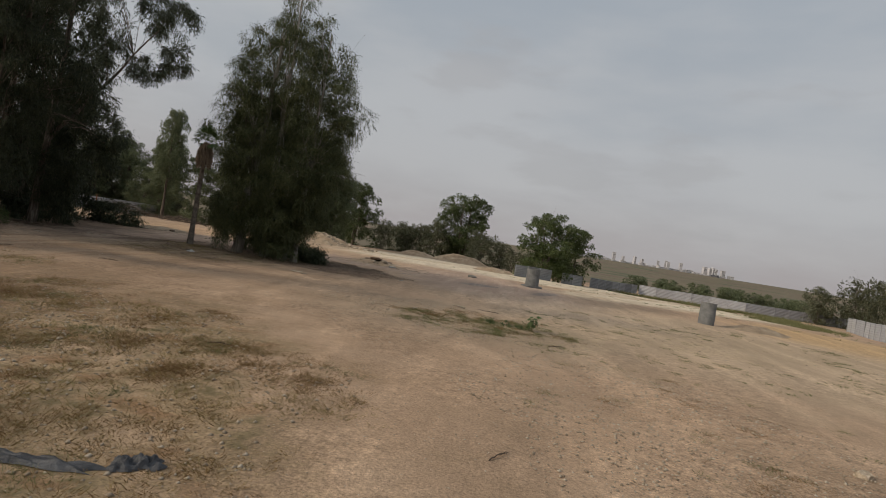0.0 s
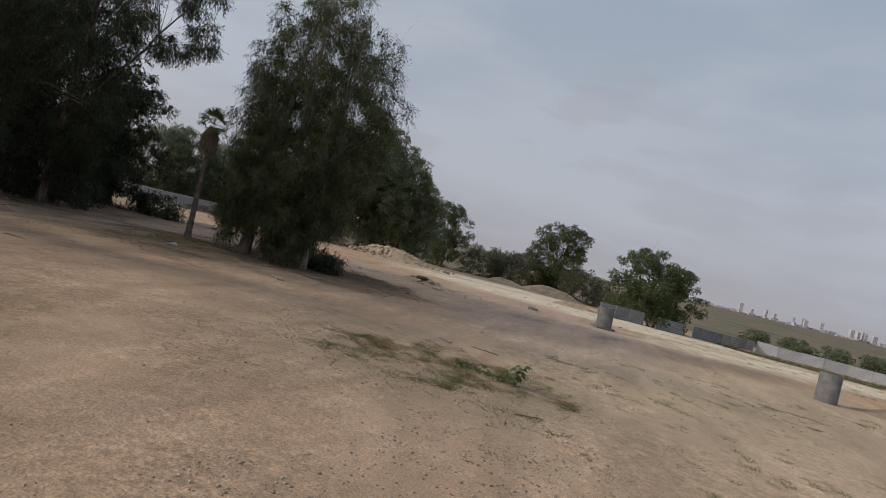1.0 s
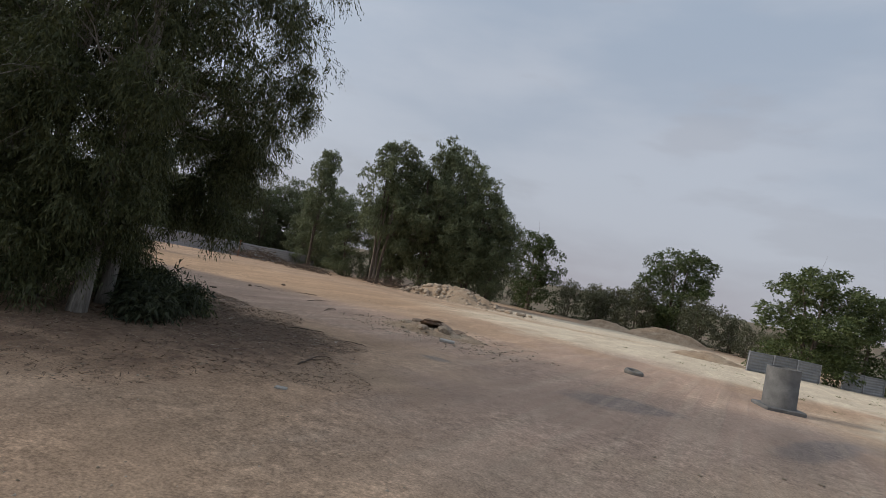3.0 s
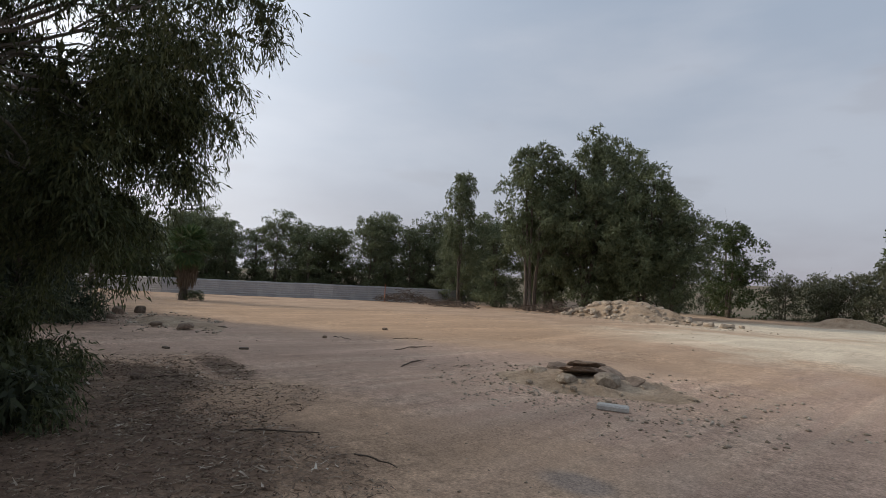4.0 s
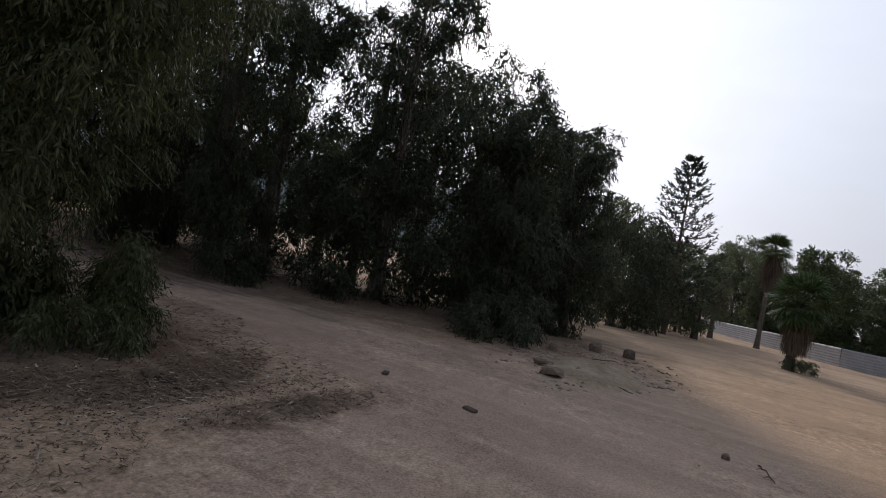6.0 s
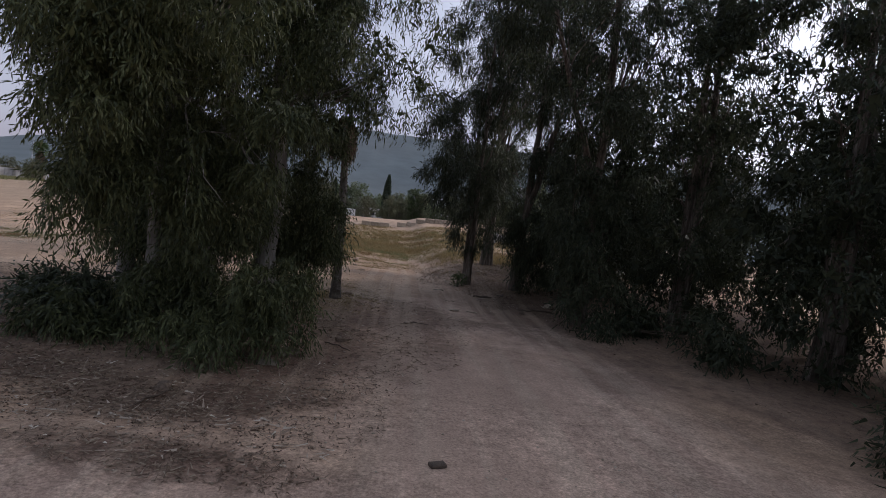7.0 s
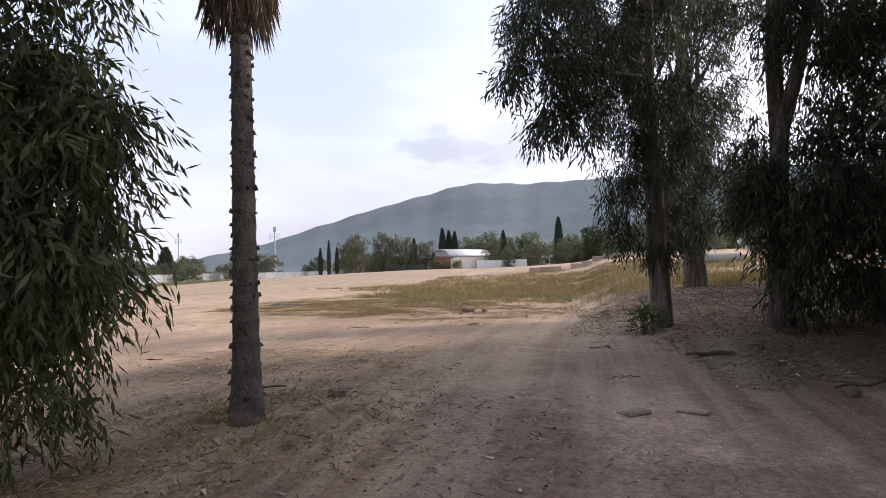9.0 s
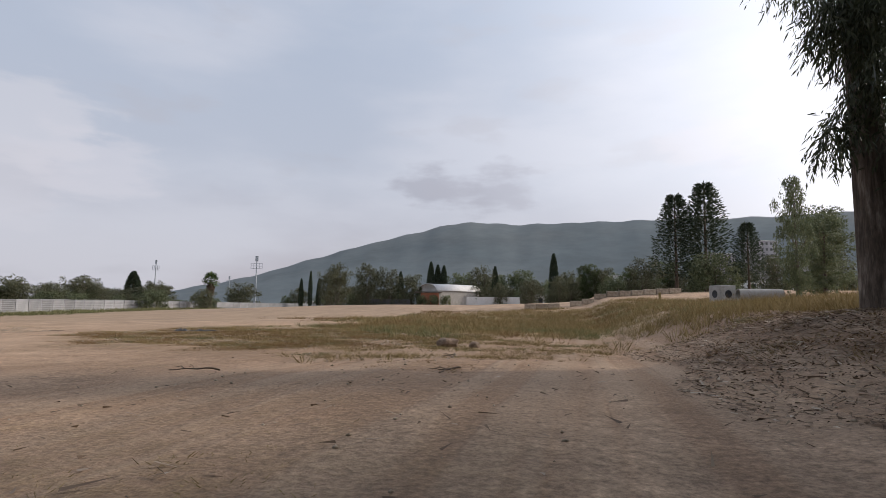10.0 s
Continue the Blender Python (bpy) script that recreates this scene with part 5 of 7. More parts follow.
def shed_house():
    ob = thing("house", 13.2, -101.4, "white house with pale barrel-shaped sheet roof", "house", turn=-42, scale=0.97)
    w, d, h = 7.6, 12.0, 3.4
    for cx, cy, sx, sy in ((0, d / 2 - 0.1, w, 0.2), (0, -d / 2 + 0.1, w, 0.2), (-w / 2 + 0.1, 0, 0.2, d - 0.4), (w / 2 - 0.1, 0, 0.2, d - 0.4)):
        bm = bmesh.new()
        box(bm, cx, cy, h / 2, sx, sy, h, 0.02)
        # greyer than the white gable: porch shadow below the roof, put into the wall colour
        part("wall", bm_mesh("wall", bm, M_PALECON), ob)
    a = np.linspace(0, np.pi, 11)
    V, Q = [], []
    for y in (-d / 2 - 0.4, d / 2 + 0.4):
        for r in (1.0, 0.96):
            V += [(np.cos(t) * (w / 2 + 0.3) * r, y, h + np.sin(t) * 1.7 * r - (1 - r)) for t in a]
    for k in range(10):
        Q += [(k, k + 1, 22 + k + 1, 22 + k), (11 + k, 33 + k, 33 + k + 1, 11 + k + 1), (k, 11 + k, 12 + k, k + 1), (22 + k, 23 + k, 34 + k, 33 + k)]
    part("roof", mesh_quads("roof", np.array(V), Q, M_ROOF), ob, "pale curved sheet roof")
    V = [(np.cos(t) * w / 2, d / 2, h + np.sin(t) * 1.58) for t in a] + [(np.cos(t) * w / 2, d / 2 - 0.15, h + np.sin(t) * 1.58) for t in a]
    Q = [(k, k + 1, 11 + k + 1, 11 + k) for k in range(10)] + [(k, k + 1, 9 - k, 10 - k) for k in range(5)]
    part("gable", mesh_quads("gable", np.array(V), Q, M_WHITE), ob)
    for x in (-2.4, 2.4):
        bm = bmesh.new()
        box(bm, x, d / 2 + 0.03, 2.2, 1.0, 0.08, 1.1, 0.02)
        part("window", bm_mesh("window", bm, M_DARK), ob)
    an = thing("annex", 16.2, -95.6, "low orange-walled annex with flat roof", "shed", turn=8)
    bm = bmesh.new()
    box(bm, 0, 0, 1.35, 4.0, 3, 2.7, 0.03)
    part("wall", bm_mesh("wall", bm, M_ORANGE), an)
    bm = bmesh.new()
    box(bm, 0.4, 0, 2.8, 6.2, 3.8, 0.16, 0.02)
    part("roof", bm_mesh("roof", bm, M_POST), an, "dark overhanging flat roof")


shed_house()


def block_house(x, y, z, w, d, h, floors, cols, turn, label, mat=None, name="house"):
    ob = thing(name, x, y, label, "building", z=z, turn=turn)
    bm = bmesh.new()
    box(bm, 0, 0, h / 2 - 1, w, d, h + 2, 0.05)
    part("wall", bm_mesh("wall", bm, mat or M_WHITE), ob)
    bm = bmesh.new()
    box(bm, 0, 0, h + 0.15, w + 0.5, d + 0.5, 0.3, 0.05)
    part("roof", bm_mesh("roof", bm, M_ROOF), ob)
    bm = bmesh.new()
    box(bm, 0, 0, 0, w / cols * 0.45, 0.12, h / floors * 0.45, 0.02)
    # far blocks get grey windows instead of dark ones, washed out as by haze
    me = bm_mesh("window", bm, M_CONCRETE if mat else M_DARK)
    bm = bmesh.new()
    box(bm, 0, 0.06, -h / floors * 0.24, w / cols * 0.5, 0.22, 0.07, 0.01)
    sill = bm_mesh("sill", bm, M_PALECON)
    for i in range(cols):
        for j in range(floors):
            q = part("window", me, ob)
            q.location = ((i + 0.5) / cols * w - w / 2, d / 2 + 0.02, (j + 0.55) * h / floors)
            if not mat:
                part("sill", sill, q)
    return ob


block_house(-114, -310, 20, 13, 10, 19, 6, 5, 20, "pale apartment block on the hillside", M_CITY, "apartment_building")
block_house(-95, -318, 20, 13, 10, 13, 4, 6, 15, "pale apartment block on the hillside", M_CITY, "apartment_building")
block_house(-135, -300, 20, 12, 10, 15, 5, 5, 25, "pale apartment block on the hillside", M_CITY, "apartment_building")
block_house(-73, -166, 4, 16, 9, 6, 2, 6, 15, "white two-storey building among trees")
block_house(-50, -175, 5, 10, 8, 5.5, 2, 4, 10, "white house among trees below the hill")
block_house(-6, -128, 1.6, 8, 7, 2.8, 1, 3, 5, "low white house behind a bush")
block_house(75, -153, -1.4, 9, 7, 3.6, 1, 3, -20, "white low building behind cypresses")
block_house(-28, -172, 7, 9, 8, 5, 2, 4, 5, "white house among trees below the hill")


def garden_wall(x, y, ln, turn, h, mat, label):
    ob = thing("garden_wall", x, y, label, "wall", turn=turn)
    k = max(2, round(ln / 2.6))
    bm = bmesh.new()
    box(bm, 0, 0, h / 2 - 0.3, ln / k * 0.99, 0.16, h + 0.6, 0.015)
    me = bm_mesh("panel", bm, mat)
    for i in range(k):
        q = part("panel", me, ob)
        q.location = ((i + 0.5) * ln / k - ln / 2, 0, random.uniform(-0.05, 0.05))


garden_wall(4.3, -101, 15, 4, 2.0, M_WHITE, "white garden wall beside the house")
garden_wall(27, -97, 11, 6, 1.5, M_CONCRETE, "low grey garden wall before the bushes")
for k, (x, y, s, t) in enumerate(((33.4, -84, 0.95, 1.05), (31.5, -96, 1.0, 1.15), (26.4, -97.6, 0.95, 1.0), (21.5, -99.2, 0.85, 1.0), (-6.8, -84.3, 0.7, 0.75), (37.5, -90, 0.95, 1.0), (-12, -101, 0.7, 1.0))):
    put(T_OLIVE[k % 2], x, y, 50 * k, s * 1.25, t * 1.3, "dull green bushy tree beside the garden wall")
for x, y in ((14.9, -93.4), (17.6, -93.2), (12.4, -94.2)):
    put(T_BUSH, x, y, x * 40, 0.6, 1.1, "dark clipped hedge before the house")
put(T_OLIVE[0], 6.7, -107.8, 0, 1.4, 1.25, "dark rounded tree behind the white wall")
put(T_OLIVE[1], 1.2, -100.3, 40, 0.7, 1.4, "small olive tree before the white wall")
rg5 = random.Random(9)
for k in range(20):
    x = -14 - 2.6 * k + rg5.uniform(-1, 1)
    put((T_OLIVE[k % 2], T_BUSH, T_LIGHT[k % 2])[k % 3], x, -104 + rg5.uniform(-6, 6) + max(0, k - 12) * 2.0, 40 * k, rg5.uniform(1.1, 1.6) * (0.6 if k % 3 == 2 else 1), 1.15, "dark green tree in the belt below the hill")
for k in range(26):
    x = 60 + rg5.uniform(0, 60)
    put((T_OLIVE[k % 2], T_BUSH)[k % 2], x, -40 - (x - 60) * 0.8 - rg5.uniform(5, 60), 31 * k, rg5.uniform(0.9, 1.5), 0.9, "grey-green bush behind the pale fence")
for k in range(18):
    f = k / 17
    put((T_BUSH, T_OLIVE[k % 2])[k % 2], 61 + 11 * f + rg5.uniform(4.5, 8), -26 - 62 * f + rg5.uniform(-2, 2), 71 * k, rg5.uniform(0.9, 1.35), 0.95, "dark bush in the belt behind the southern fence")
for k in range(12):
    f = k / 11
    put((T_BUSH, T_OLIVE[k % 2])[k % 2], 66 - 26 * f + rg5.uniform(-2, 2), -122 - 24 * f + rg5.uniform(-4, 0), 71 * k, rg5.uniform(1.1, 1.5), 1.0, "dark bush in the belt behind the southern fence")
for k in range(14):
    put(T_GUM[k % 3], 64 + rg5.uniform(0, 8), 22 - k * 3.2 + rg5.uniform(-1, 1), 47 * k, rg5.uniform(0.6, 0.85), rg5.uniform(0.9, 1.1), "dark green tree beyond the pale fence")
for k in range(16):
    y = 14 - 4.6 * k
    put((T_OLIVE[k % 2], T_BUSH)[k % 2], 53.5 - 0.2 * y + rg5.uniform(5, 7.5), y, 53 * k, rg5.uniform(0.9, 1.2), 0.85, "grey-green bush close behind the pale fence")
for k in range(12):
    put(T_BUSH, -45 + 6 * k + rg5.uniform(-2, 2), -150 - rg5.uniform(0, 40), 47 * k, rg5.uniform(1.8, 2.6), 1.2, "dark tree on the slope below the hill", z=1 + rg5.uniform(0, 4))
put(T_GUM[0], -30.4, -17.3, 20, 0.32, 2.2, "slender eucalyptus beside the southern track")
put(T_GUM[1], -37, -31, 20, 0.7, 0.9, "dark bushy tree beside the southern track")
put(T_GUM[2], -34.5, -24, 120, 0.6, 0.9, "dark bushy tree beside the southern track")
put(T_BUSH, -33.6, -57.8, 0, 1.6, 1.0, "rounded bush below dark conifers")


def light_mast(x, y, z, h, label, panel_w):
    ob = thing("light_mast", x, y, label, "mast", z=z, turn=30)
    part("pole", rounded(mesh_quads("pole", *tube(bent((0, 0, -3), (0, 0, h), 5), np.linspace(0.35, 0.16, 5), 8), M_STEEL)), ob)
    bm = bmesh.new()
    for zz in (h * 0.80, h * 0.86, h * 0.92):
        box(bm, 0, 0, zz, panel_w, 0.15, 0.12)
    for k in range(5):
        box(bm, -panel_w / 2 + panel_w * k / 4, 0, h * 0.86, 0.12, 0.12, h * 0.13)
    part("lamp_rack", bm_mesh("lamp_rack", bm, M_STEEL), ob)
    bm = bmesh.new()
    box(bm, 0, 0, h * 1.03, panel_w * 0.28, 0.5, h * 0.12, 0.05)
    part("head", bm_mesh("head", bm, M_STEEL), ob)


for k in range(16):
    put((T_BUSH, T_OLIVE[k % 2])[k % 2], 38 - 3.4 * k + rg5.uniform(-1, 1), -105 + rg5.uniform(-3, 3) - 12 * (k in (6, 7)), 61 * k, rg5.uniform(0.75, 1.1), 1.0, "dark bush in the belt before the houses")
light_mast(101, -161, 1.5, 16.2, "tall steel floodlight mast far off", 4.0)
light_mast(154, -222, 1.5, 12.5, "distant steel floodlight mast", 3.0)
light_mast(147.6, -163.7, 3, 14.0, "distant leaning steel floodlight mast", 2.4)


def concrete_blocks(x, y, n, turn, label, step=1.55):
    bm = bmesh.new()
    box(bm, 0, 0, 0.32, 1.52, 0.7, 0.75, 0.05)
    me = bm_mesh("block", bm, M_STONE)
    for k in range(n):
        px, py = x + math.cos(radians(turn)) * step * k, y + math.sin(radians(turn)) * step * k
        ob = new("concrete_block", me)
        ob.matrix_basis = pose(px, py, hz(px, py), 0, 0, turn + random.uniform(-4, 4))
        tagged(ob, label, "block", "row of concrete blocks")


concrete_blocks(-9.6, -49.5, 3, 182, "grey concrete block set across the field")
concrete_blocks(-15.5, -52.0, 9, 186, "weathered dusty concrete block in a low row", 1.6)


def culvert_box():
    ob = thing("culvert_box", -25.9, -18.6, "pale concrete manhole box with round openings", "manhole", turn=25)
    s = 1.25
    bm = bmesh.new()
    box(bm, 0, 0, s / 2, s, s, s, 0.03)
    me = bm_mesh("body", bm, M_PALECON)
    body = part("body", me, ob)
    # no holes cut: flat dark discs stand for the unlit insides
    for q, (ax, ay, t) in enumerate(((0, 1, 0), (1, 0, 90), (-1, 0, 90))):
        bm = bmesh.new()
        bmesh.ops.create_cone(bm, cap_ends=True, segments=20, radius1=0.28, radius2=0.28, depth=0.03, matrix=Matrix.Rotation(radians(90), 4, "X"))
        o = part("opening", bm_mesh("opening", bm, M_DARK), ob)
        o.matrix_basis = pose(ax * s / 2, ay * s / 2, s / 2, 0, 0, t)
    pp = thing("concrete_pipe", -28.2, -18.0, "pale concrete pipe lying in dry grass", "pipe", turn=10)
    a = [tube([(-1.5, 0, 0.4), (1.5, 0, 0.4)], [0.42, 0.42], 20), tube([(1.5, 0, 0.4), (-1.5, 0, 0.4)], [0.34, 0.34], 20), tube([(1.5, 0, 0.4), (1.5001, 0, 0.4)], [0.42, 0.34], 20), tube([(-1.5, 0, 0.4), (-1.5001, 0, 0.4)], [0.42, 0.34], 20)]
    part("barrel", rounded(mesh_quads("barrel", *joined(a), M_PALECON)), pp)


culvert_box()


# ---------------------------------------------------------------- northern plain: far town
def far_town():
    rg = random.Random(3)
    for k in range(60):
        x = 215 + 5.2 * k + rg.uniform(-6, 6)
        y = 1480 - (x - 240) * 0.3 + rg.uniform(-50, 50)
        w, h = rg.uniform(5, 15), rg.uniform(3, 7)
        if k % 5 == 1:
            w, h = rg.uniform(22, 42), rg.uniform(2.5, 4)
        elif rg.random() < 0.35:
            w, h = rg.uniform(4.5, 8), rg.uniform(10, 24)
        block_house(x, y, hz(x, y), w, 10, h, 2 if h < 12 else 6, 3, 180 + rg.uniform(-15, 15), "far pale town block in the haze", M_CITY, "town_building")


far_town()
bpy.context.view_layer.update()


# ---------------------------------------------------------------- pipes, slabs, heaps
def ring_pipe(x, y, r, h, lean, label):
    ob = thing("concrete_pipe", x, y, label, "pipe", group="upright concrete pipes")
    ob.rotation_euler = (radians(lean), radians(-lean), 0.4)
    a = [tube([(0, 0, -0.1), (0, 0, h * 0.5), (0, 0, h * 0.51), (0, 0, h)], [r, r, r * 0.985, r], 28), tube([(0, 0, h), (0, 0, 0.1)], [r * 0.84, r * 0.84], 28), tube([(0, 0, h), (0, 0, h + 0.001)], [r, r * 0.84], 28)]
    part("barrel", rounded(mesh_quads("barrel", *joined(a), M_CONCRETE)), ob)
    return ob


p1 = ring_pipe(4.25, 48.6, 0.54, 1.5, 1.0, "upright grey concrete pipe on a slab")
bm = bmesh.new()
box(bm, 0, 0, 0.05, 1.32, 1.25, 0.18, 0.03)
part("foot_slab", bm_mesh("foot_slab", bm, M_CONCRETE), p1)
ring_pipe(15.0, 39.7, 0.48, 1.38, -1.5, "upright grey concrete pipe beside an earth mound")


def rock_mesh(seed, sx, sy, sz, sub=2, mat=None, rough=0.22):
    bm = bmesh.new()
    bmesh.ops.create_icosphere(bm, subdivisions=sub, radius=1.0)
    off = Vector((seed * 7.3, seed * 3.1, seed))
    for v in bm.verts:
        d = v.co.normalized()
        k = 1 + rough * noise.noise(d * 1.3 + off) * 2 + rough * 0.5 * noise.noise(d * 3.1 + off)
        c = d * k
        c = Vector((max(-0.82, min(0.82, c.x)), max(-0.85, min(0.85, c.y)), max(-0.45, min(0.8, c.z))))
        v.co = Vector((c.x * sx, c.y * sy, c.z * sz))
    return bm_mesh("rock", bm, mat or M_STONE)


ROCKS = [rock_mesh(k, 1, 0.8, 0.7) for k in range(5)]
DROCKS = [rock_mesh(k + 9, 1, 0.8, 0.8, 2, M_DARKSTONE) for k in range(4)]
SLABS = [rock_mesh(k + 20, 1, 0.75, 0.16, 2, M_DARKSTONE, 0.3) for k in range(3)]


def stone(meshes, k, x, y, s, label, group="", tilt=(0, 0), turn=0.0, dz=0.0, name="stone", squash=1.0):
    ob = new(name, meshes[k % len(meshes)])
    ob.matrix_basis = pose(x, y, hz(x, y) + dz, tilt[0], tilt[1], turn) @ Matrix.Diagonal((s, s, s * squash, 1))
    return tagged(ob, label, "stone", group)


# broken slabs and stones beside the way
def mound(x, y, sx, sy, h, turn, label, mat, seed, rough=0.25, n=34, name="earth_mound"):
    u = np.linspace(-1, 1, n)
    X, Y = np.meshgrid(u, u, indexing="ij")
    r = np.hypot(X, Y) + 0.12 * swell(X, Y, seed, 0.9)
    Z = h * (1 - smooth(0.15, 1.0, r)) * (1 + rough * swell(X, Y, seed + 1, 0.5) + rough * 0.5 * swell(X, Y, seed + 2, 0.17))
    c, s = math.cos(radians(turn)), math.sin(radians(turn))
    PX, PY = x + X * sx * c - Y * sy * s, y + X * sx * s + Y * sy * c
    V = np.stack([PX - x, PY - y, height(PX, PY) - hz(x, y) + Z - 0.03], -1).reshape(-1, 3)
    i, j = np.meshgrid(np.arange(n - 1), np.arange(n - 1), indexing="ij")
    k = i * n + j
    ob = new(name, rounded(mesh_quads(name, V, np.stack([k, k + n, k + n + 1, k + 1], -1).reshape(-1, 4), mat)))
    ob.location = (x, y, hz(x, y))
    return tagged(ob, label, "mound")


mound(-7.95, 45.0, 2.6, 1.7, 0.28, 20, "low heap of soil under broken slabs", M_EARTH, 5)
for k, (x, y, s, ta, tb, t, dz) in enumerate(((-8.2, 45.5, 0.5, 14, 10, 20, 0.24), (-7.6, 45.3, 0.58, -14, 8, 70, 0.30), (-7.1, 45.7, 0.5, 12, -18, 140, 0.26), (-7.9, 45.9, 0.52, 22, 4, 200, 0.34), (-6.7, 45.7, 0.36, -8, 18, 250, 0.18))):
    stone(SLABS, k, x - 0.35, y - 0.6, s, "broken flat slab of earth-stained concrete on a soil heap", "broken slabs", (ta, tb), t, dz, "broken_slab")
stone(ROCKS, 1, -7.3, 44.6, 0.34, "blocky tan stone beside broken slabs", "", (0, 0), 30, 0.2)
stone(ROCKS, 2, -8.05, 44.2, 0.26, "blocky tan stone beside broken slabs", "", (0, 0), 80, 0.14)
stone(ROCKS, 3, -8.95, 44.4, 0.28, "blocky tan stone beside broken slabs", "", (0, 0), 10, 0.12)
rg7 = random.Random(21)
for k in range(46):
    a, q = rg7.uniform(0, 6.28), rg7.uniform(0.2, 1.2)
    stone(ROCKS, k, -7.85 + 2.2 * q * math.cos(a), 44.8 + 1.4 * q * math.sin(a), rg7.uniform(0.03, 0.10), "small tan stone strewn round broken slabs", "stones round the slabs", (0, 0), rg7.uniform(0, 360), 0.26 * max(0, 1 - q) + 0.01)
bm = bmesh.new()
box(bm, 0, 0, 0.05, 0.55, 0.21, 0.11, 0.025)
ob = new("kerb_stone", bm_mesh("kerb_stone", bm, M_PALECON))
ob.matrix_basis = pose(-6.28, 43.05, hz(-6.28, 43.05), 2, 1, 25)
tagged(ob, "pale grey concrete kerb stone lying on dirt", "stone")

# rubble in front of the northern clump
mound(-25.3, 78.5, 7.2, 3.0, 1.5, -8, "long heap of pale limestone rubble", M_EARTH, 9, 0.3)
rg6 = random.Random(12)
for k in range(220):
    a, q = rg6.uniform(0, 6.28), rg6.uniform(0.1, 0.95) ** 0.6
    x, y = -25.3 + 7.0 * q * math.cos(a), 78.3 + 2.9 * q * math.sin(a)
    stone(ROCKS, k, x, y, rg6.uniform(0.14, 0.38), "pale limestone piece in the rubble heap", "rubble heap stones", (rg6.uniform(-30, 30), rg6.uniform(-30, 30)), rg6.uniform(0, 360), 1.4 * (1 - float(smooth(0.15, 1.0, q))) + 0.02)
for k in range(16):
    stone(ROCKS, k, -17.2 + rg6.uniform(-1.5, 1.5), 77 + rg6.uniform(-1, 1), rg6.uniform(0.15, 0.4), "pale limestone boulder at the end of the rubble", "rubble heap stones", (rg6.uniform(-20, 20), 0), rg6.uniform(0, 360), 0.1)
mound(-6.5, 104, 6.5, 2.6, 1.4, 8, "grassy bank of excavated soil", M_EARTH, 15)
mound(-15, 108, 5, 2.0, 0.9, 0, "low bank of excavated soil", M_EARTH, 17)
mound(18.9, 41.6, 3.4, 1.6, 0.38, 30, "sandy earth mound beside a concrete pipe", M_EARTH, 19)
mound(0.5, 72, 3.2, 1.6, 0.55, 10, "low heap of brown soil on pale fill", M_EARTH, 23)
# stones at the corner of the grove
mound(-23.4, 41.2, 3.3, 1.6, 0.24, 10, "low patch of dug soil and twigs", M_EARTH, 29)
for k, (x, y, s, sq) in enumerate(((-28.4, 40.3, 0.36, 1.3), (-29.3, 41.4, 0.36, 1.35), (-25.7, 39.4, 0.3, 1.0), (-20.9, 40.6, 0.42, 0.6), (-22.0, 40.0, 0.3, 0.5), (-22.3, 41.0, 0.25, 0.6), (-23.6, 41.7, 0.2, 0.7), (-24.6, 41.2, 0.18, 0.7))):
    stone(DROCKS, k, x, y, s * 0.78, "brown boulder at the corner of the grove", "boulders by the grove", (rg6.uniform(-12, 12), rg6.uniform(-12, 12)), rg6.uniform(0, 360), 0.09, "boulder", sq)


def tyre(x, y, lean, label):
    n, m = 28, 10
    a, b = np.meshgrid(np.arange(n) * 2 * np.pi / n, np.arange(m) * 2 * np.pi / m, indexing="ij")
    r = 0.27 + 0.10 * np.sign(np.cos(b)) * np.abs(np.cos(b)) ** 0.6
    V = np.stack([np.cos(a) * r, np.sin(a) * r, 0.11 * np.sign(np.sin(b)) * np.abs(np.sin(b)) ** 0.7 + 0.11], -1).reshape(-1, 3)
    i, j = np.meshgrid(np.arange(n), np.arange(m), indexing="ij")
    Q = np.stack([i * m + j, ((i + 1) % n) * m + j, ((i + 1) % n) * m + (j + 1) % m, i * m + (j + 1) % m], -1).reshape(-1, 4)
    ob = new("tyre", rounded(mesh_quads("tyre", V, Q, M_TYRE)))
    ob.matrix_basis = pose(x, y, hz(x, y) - 0.06, lean, 4, 20)
    tagged(ob, label, "tyre")


tyre(-0.65, 48.2, 6, "worn dusty tyre lying on grey dirt")

# ---------------------------------------------------------------- plants, litter and loose things on the ground
G = np.random.RandomState(77)


def spread(n, cx, cy, rx, ry, turn=0.0, ragged=0.25, seed=1):
    """Random places in a ragged ellipse."""
    a, q = G.uniform(0, 6.2832, n), G.uniform(0, 1, n) ** 0.5
    q = q * (1 + ragged * np.sin(3 * a + seed) * np.sin(5 * a + 2 * seed))
    c, s = math.cos(radians(turn)), math.sin(radians(turn))
    x, y = rx * q * np.cos(a), ry * q * np.sin(a)
    return cx + x * c - y * s, cy + x * s + y * c


def tufts(x, y, blades_each, tall, wide, reach, flat=0.5):
    n = len(x)
    k = np.repeat(np.arange(n), blades_each)
    m = len(k)
    size = G.uniform(0.5, 1.3, n)[k]
    a, q = G.uniform(0, 6.2832, m), G.uniform(0, 1, m) ** 0.7
    px, py = x[k] + np.cos(a) * q * reach * size, y[k] + np.sin(a) * q * reach * size
    base = np.stack([px, py, height(px, py) - 0.01], -1)
    way = np.stack([np.cos(a) * flat, np.sin(a) * flat, 0 * a + 1], -1) + G.normal(0, 0.35, (m, 3)) * np.array([1, 1, 0.3])
    return slips(base, way, G.normal(size=(m, 3)), tall * size * G.uniform(0.5, 1.2, m), wide * G.uniform(0.8, 1.6, m))


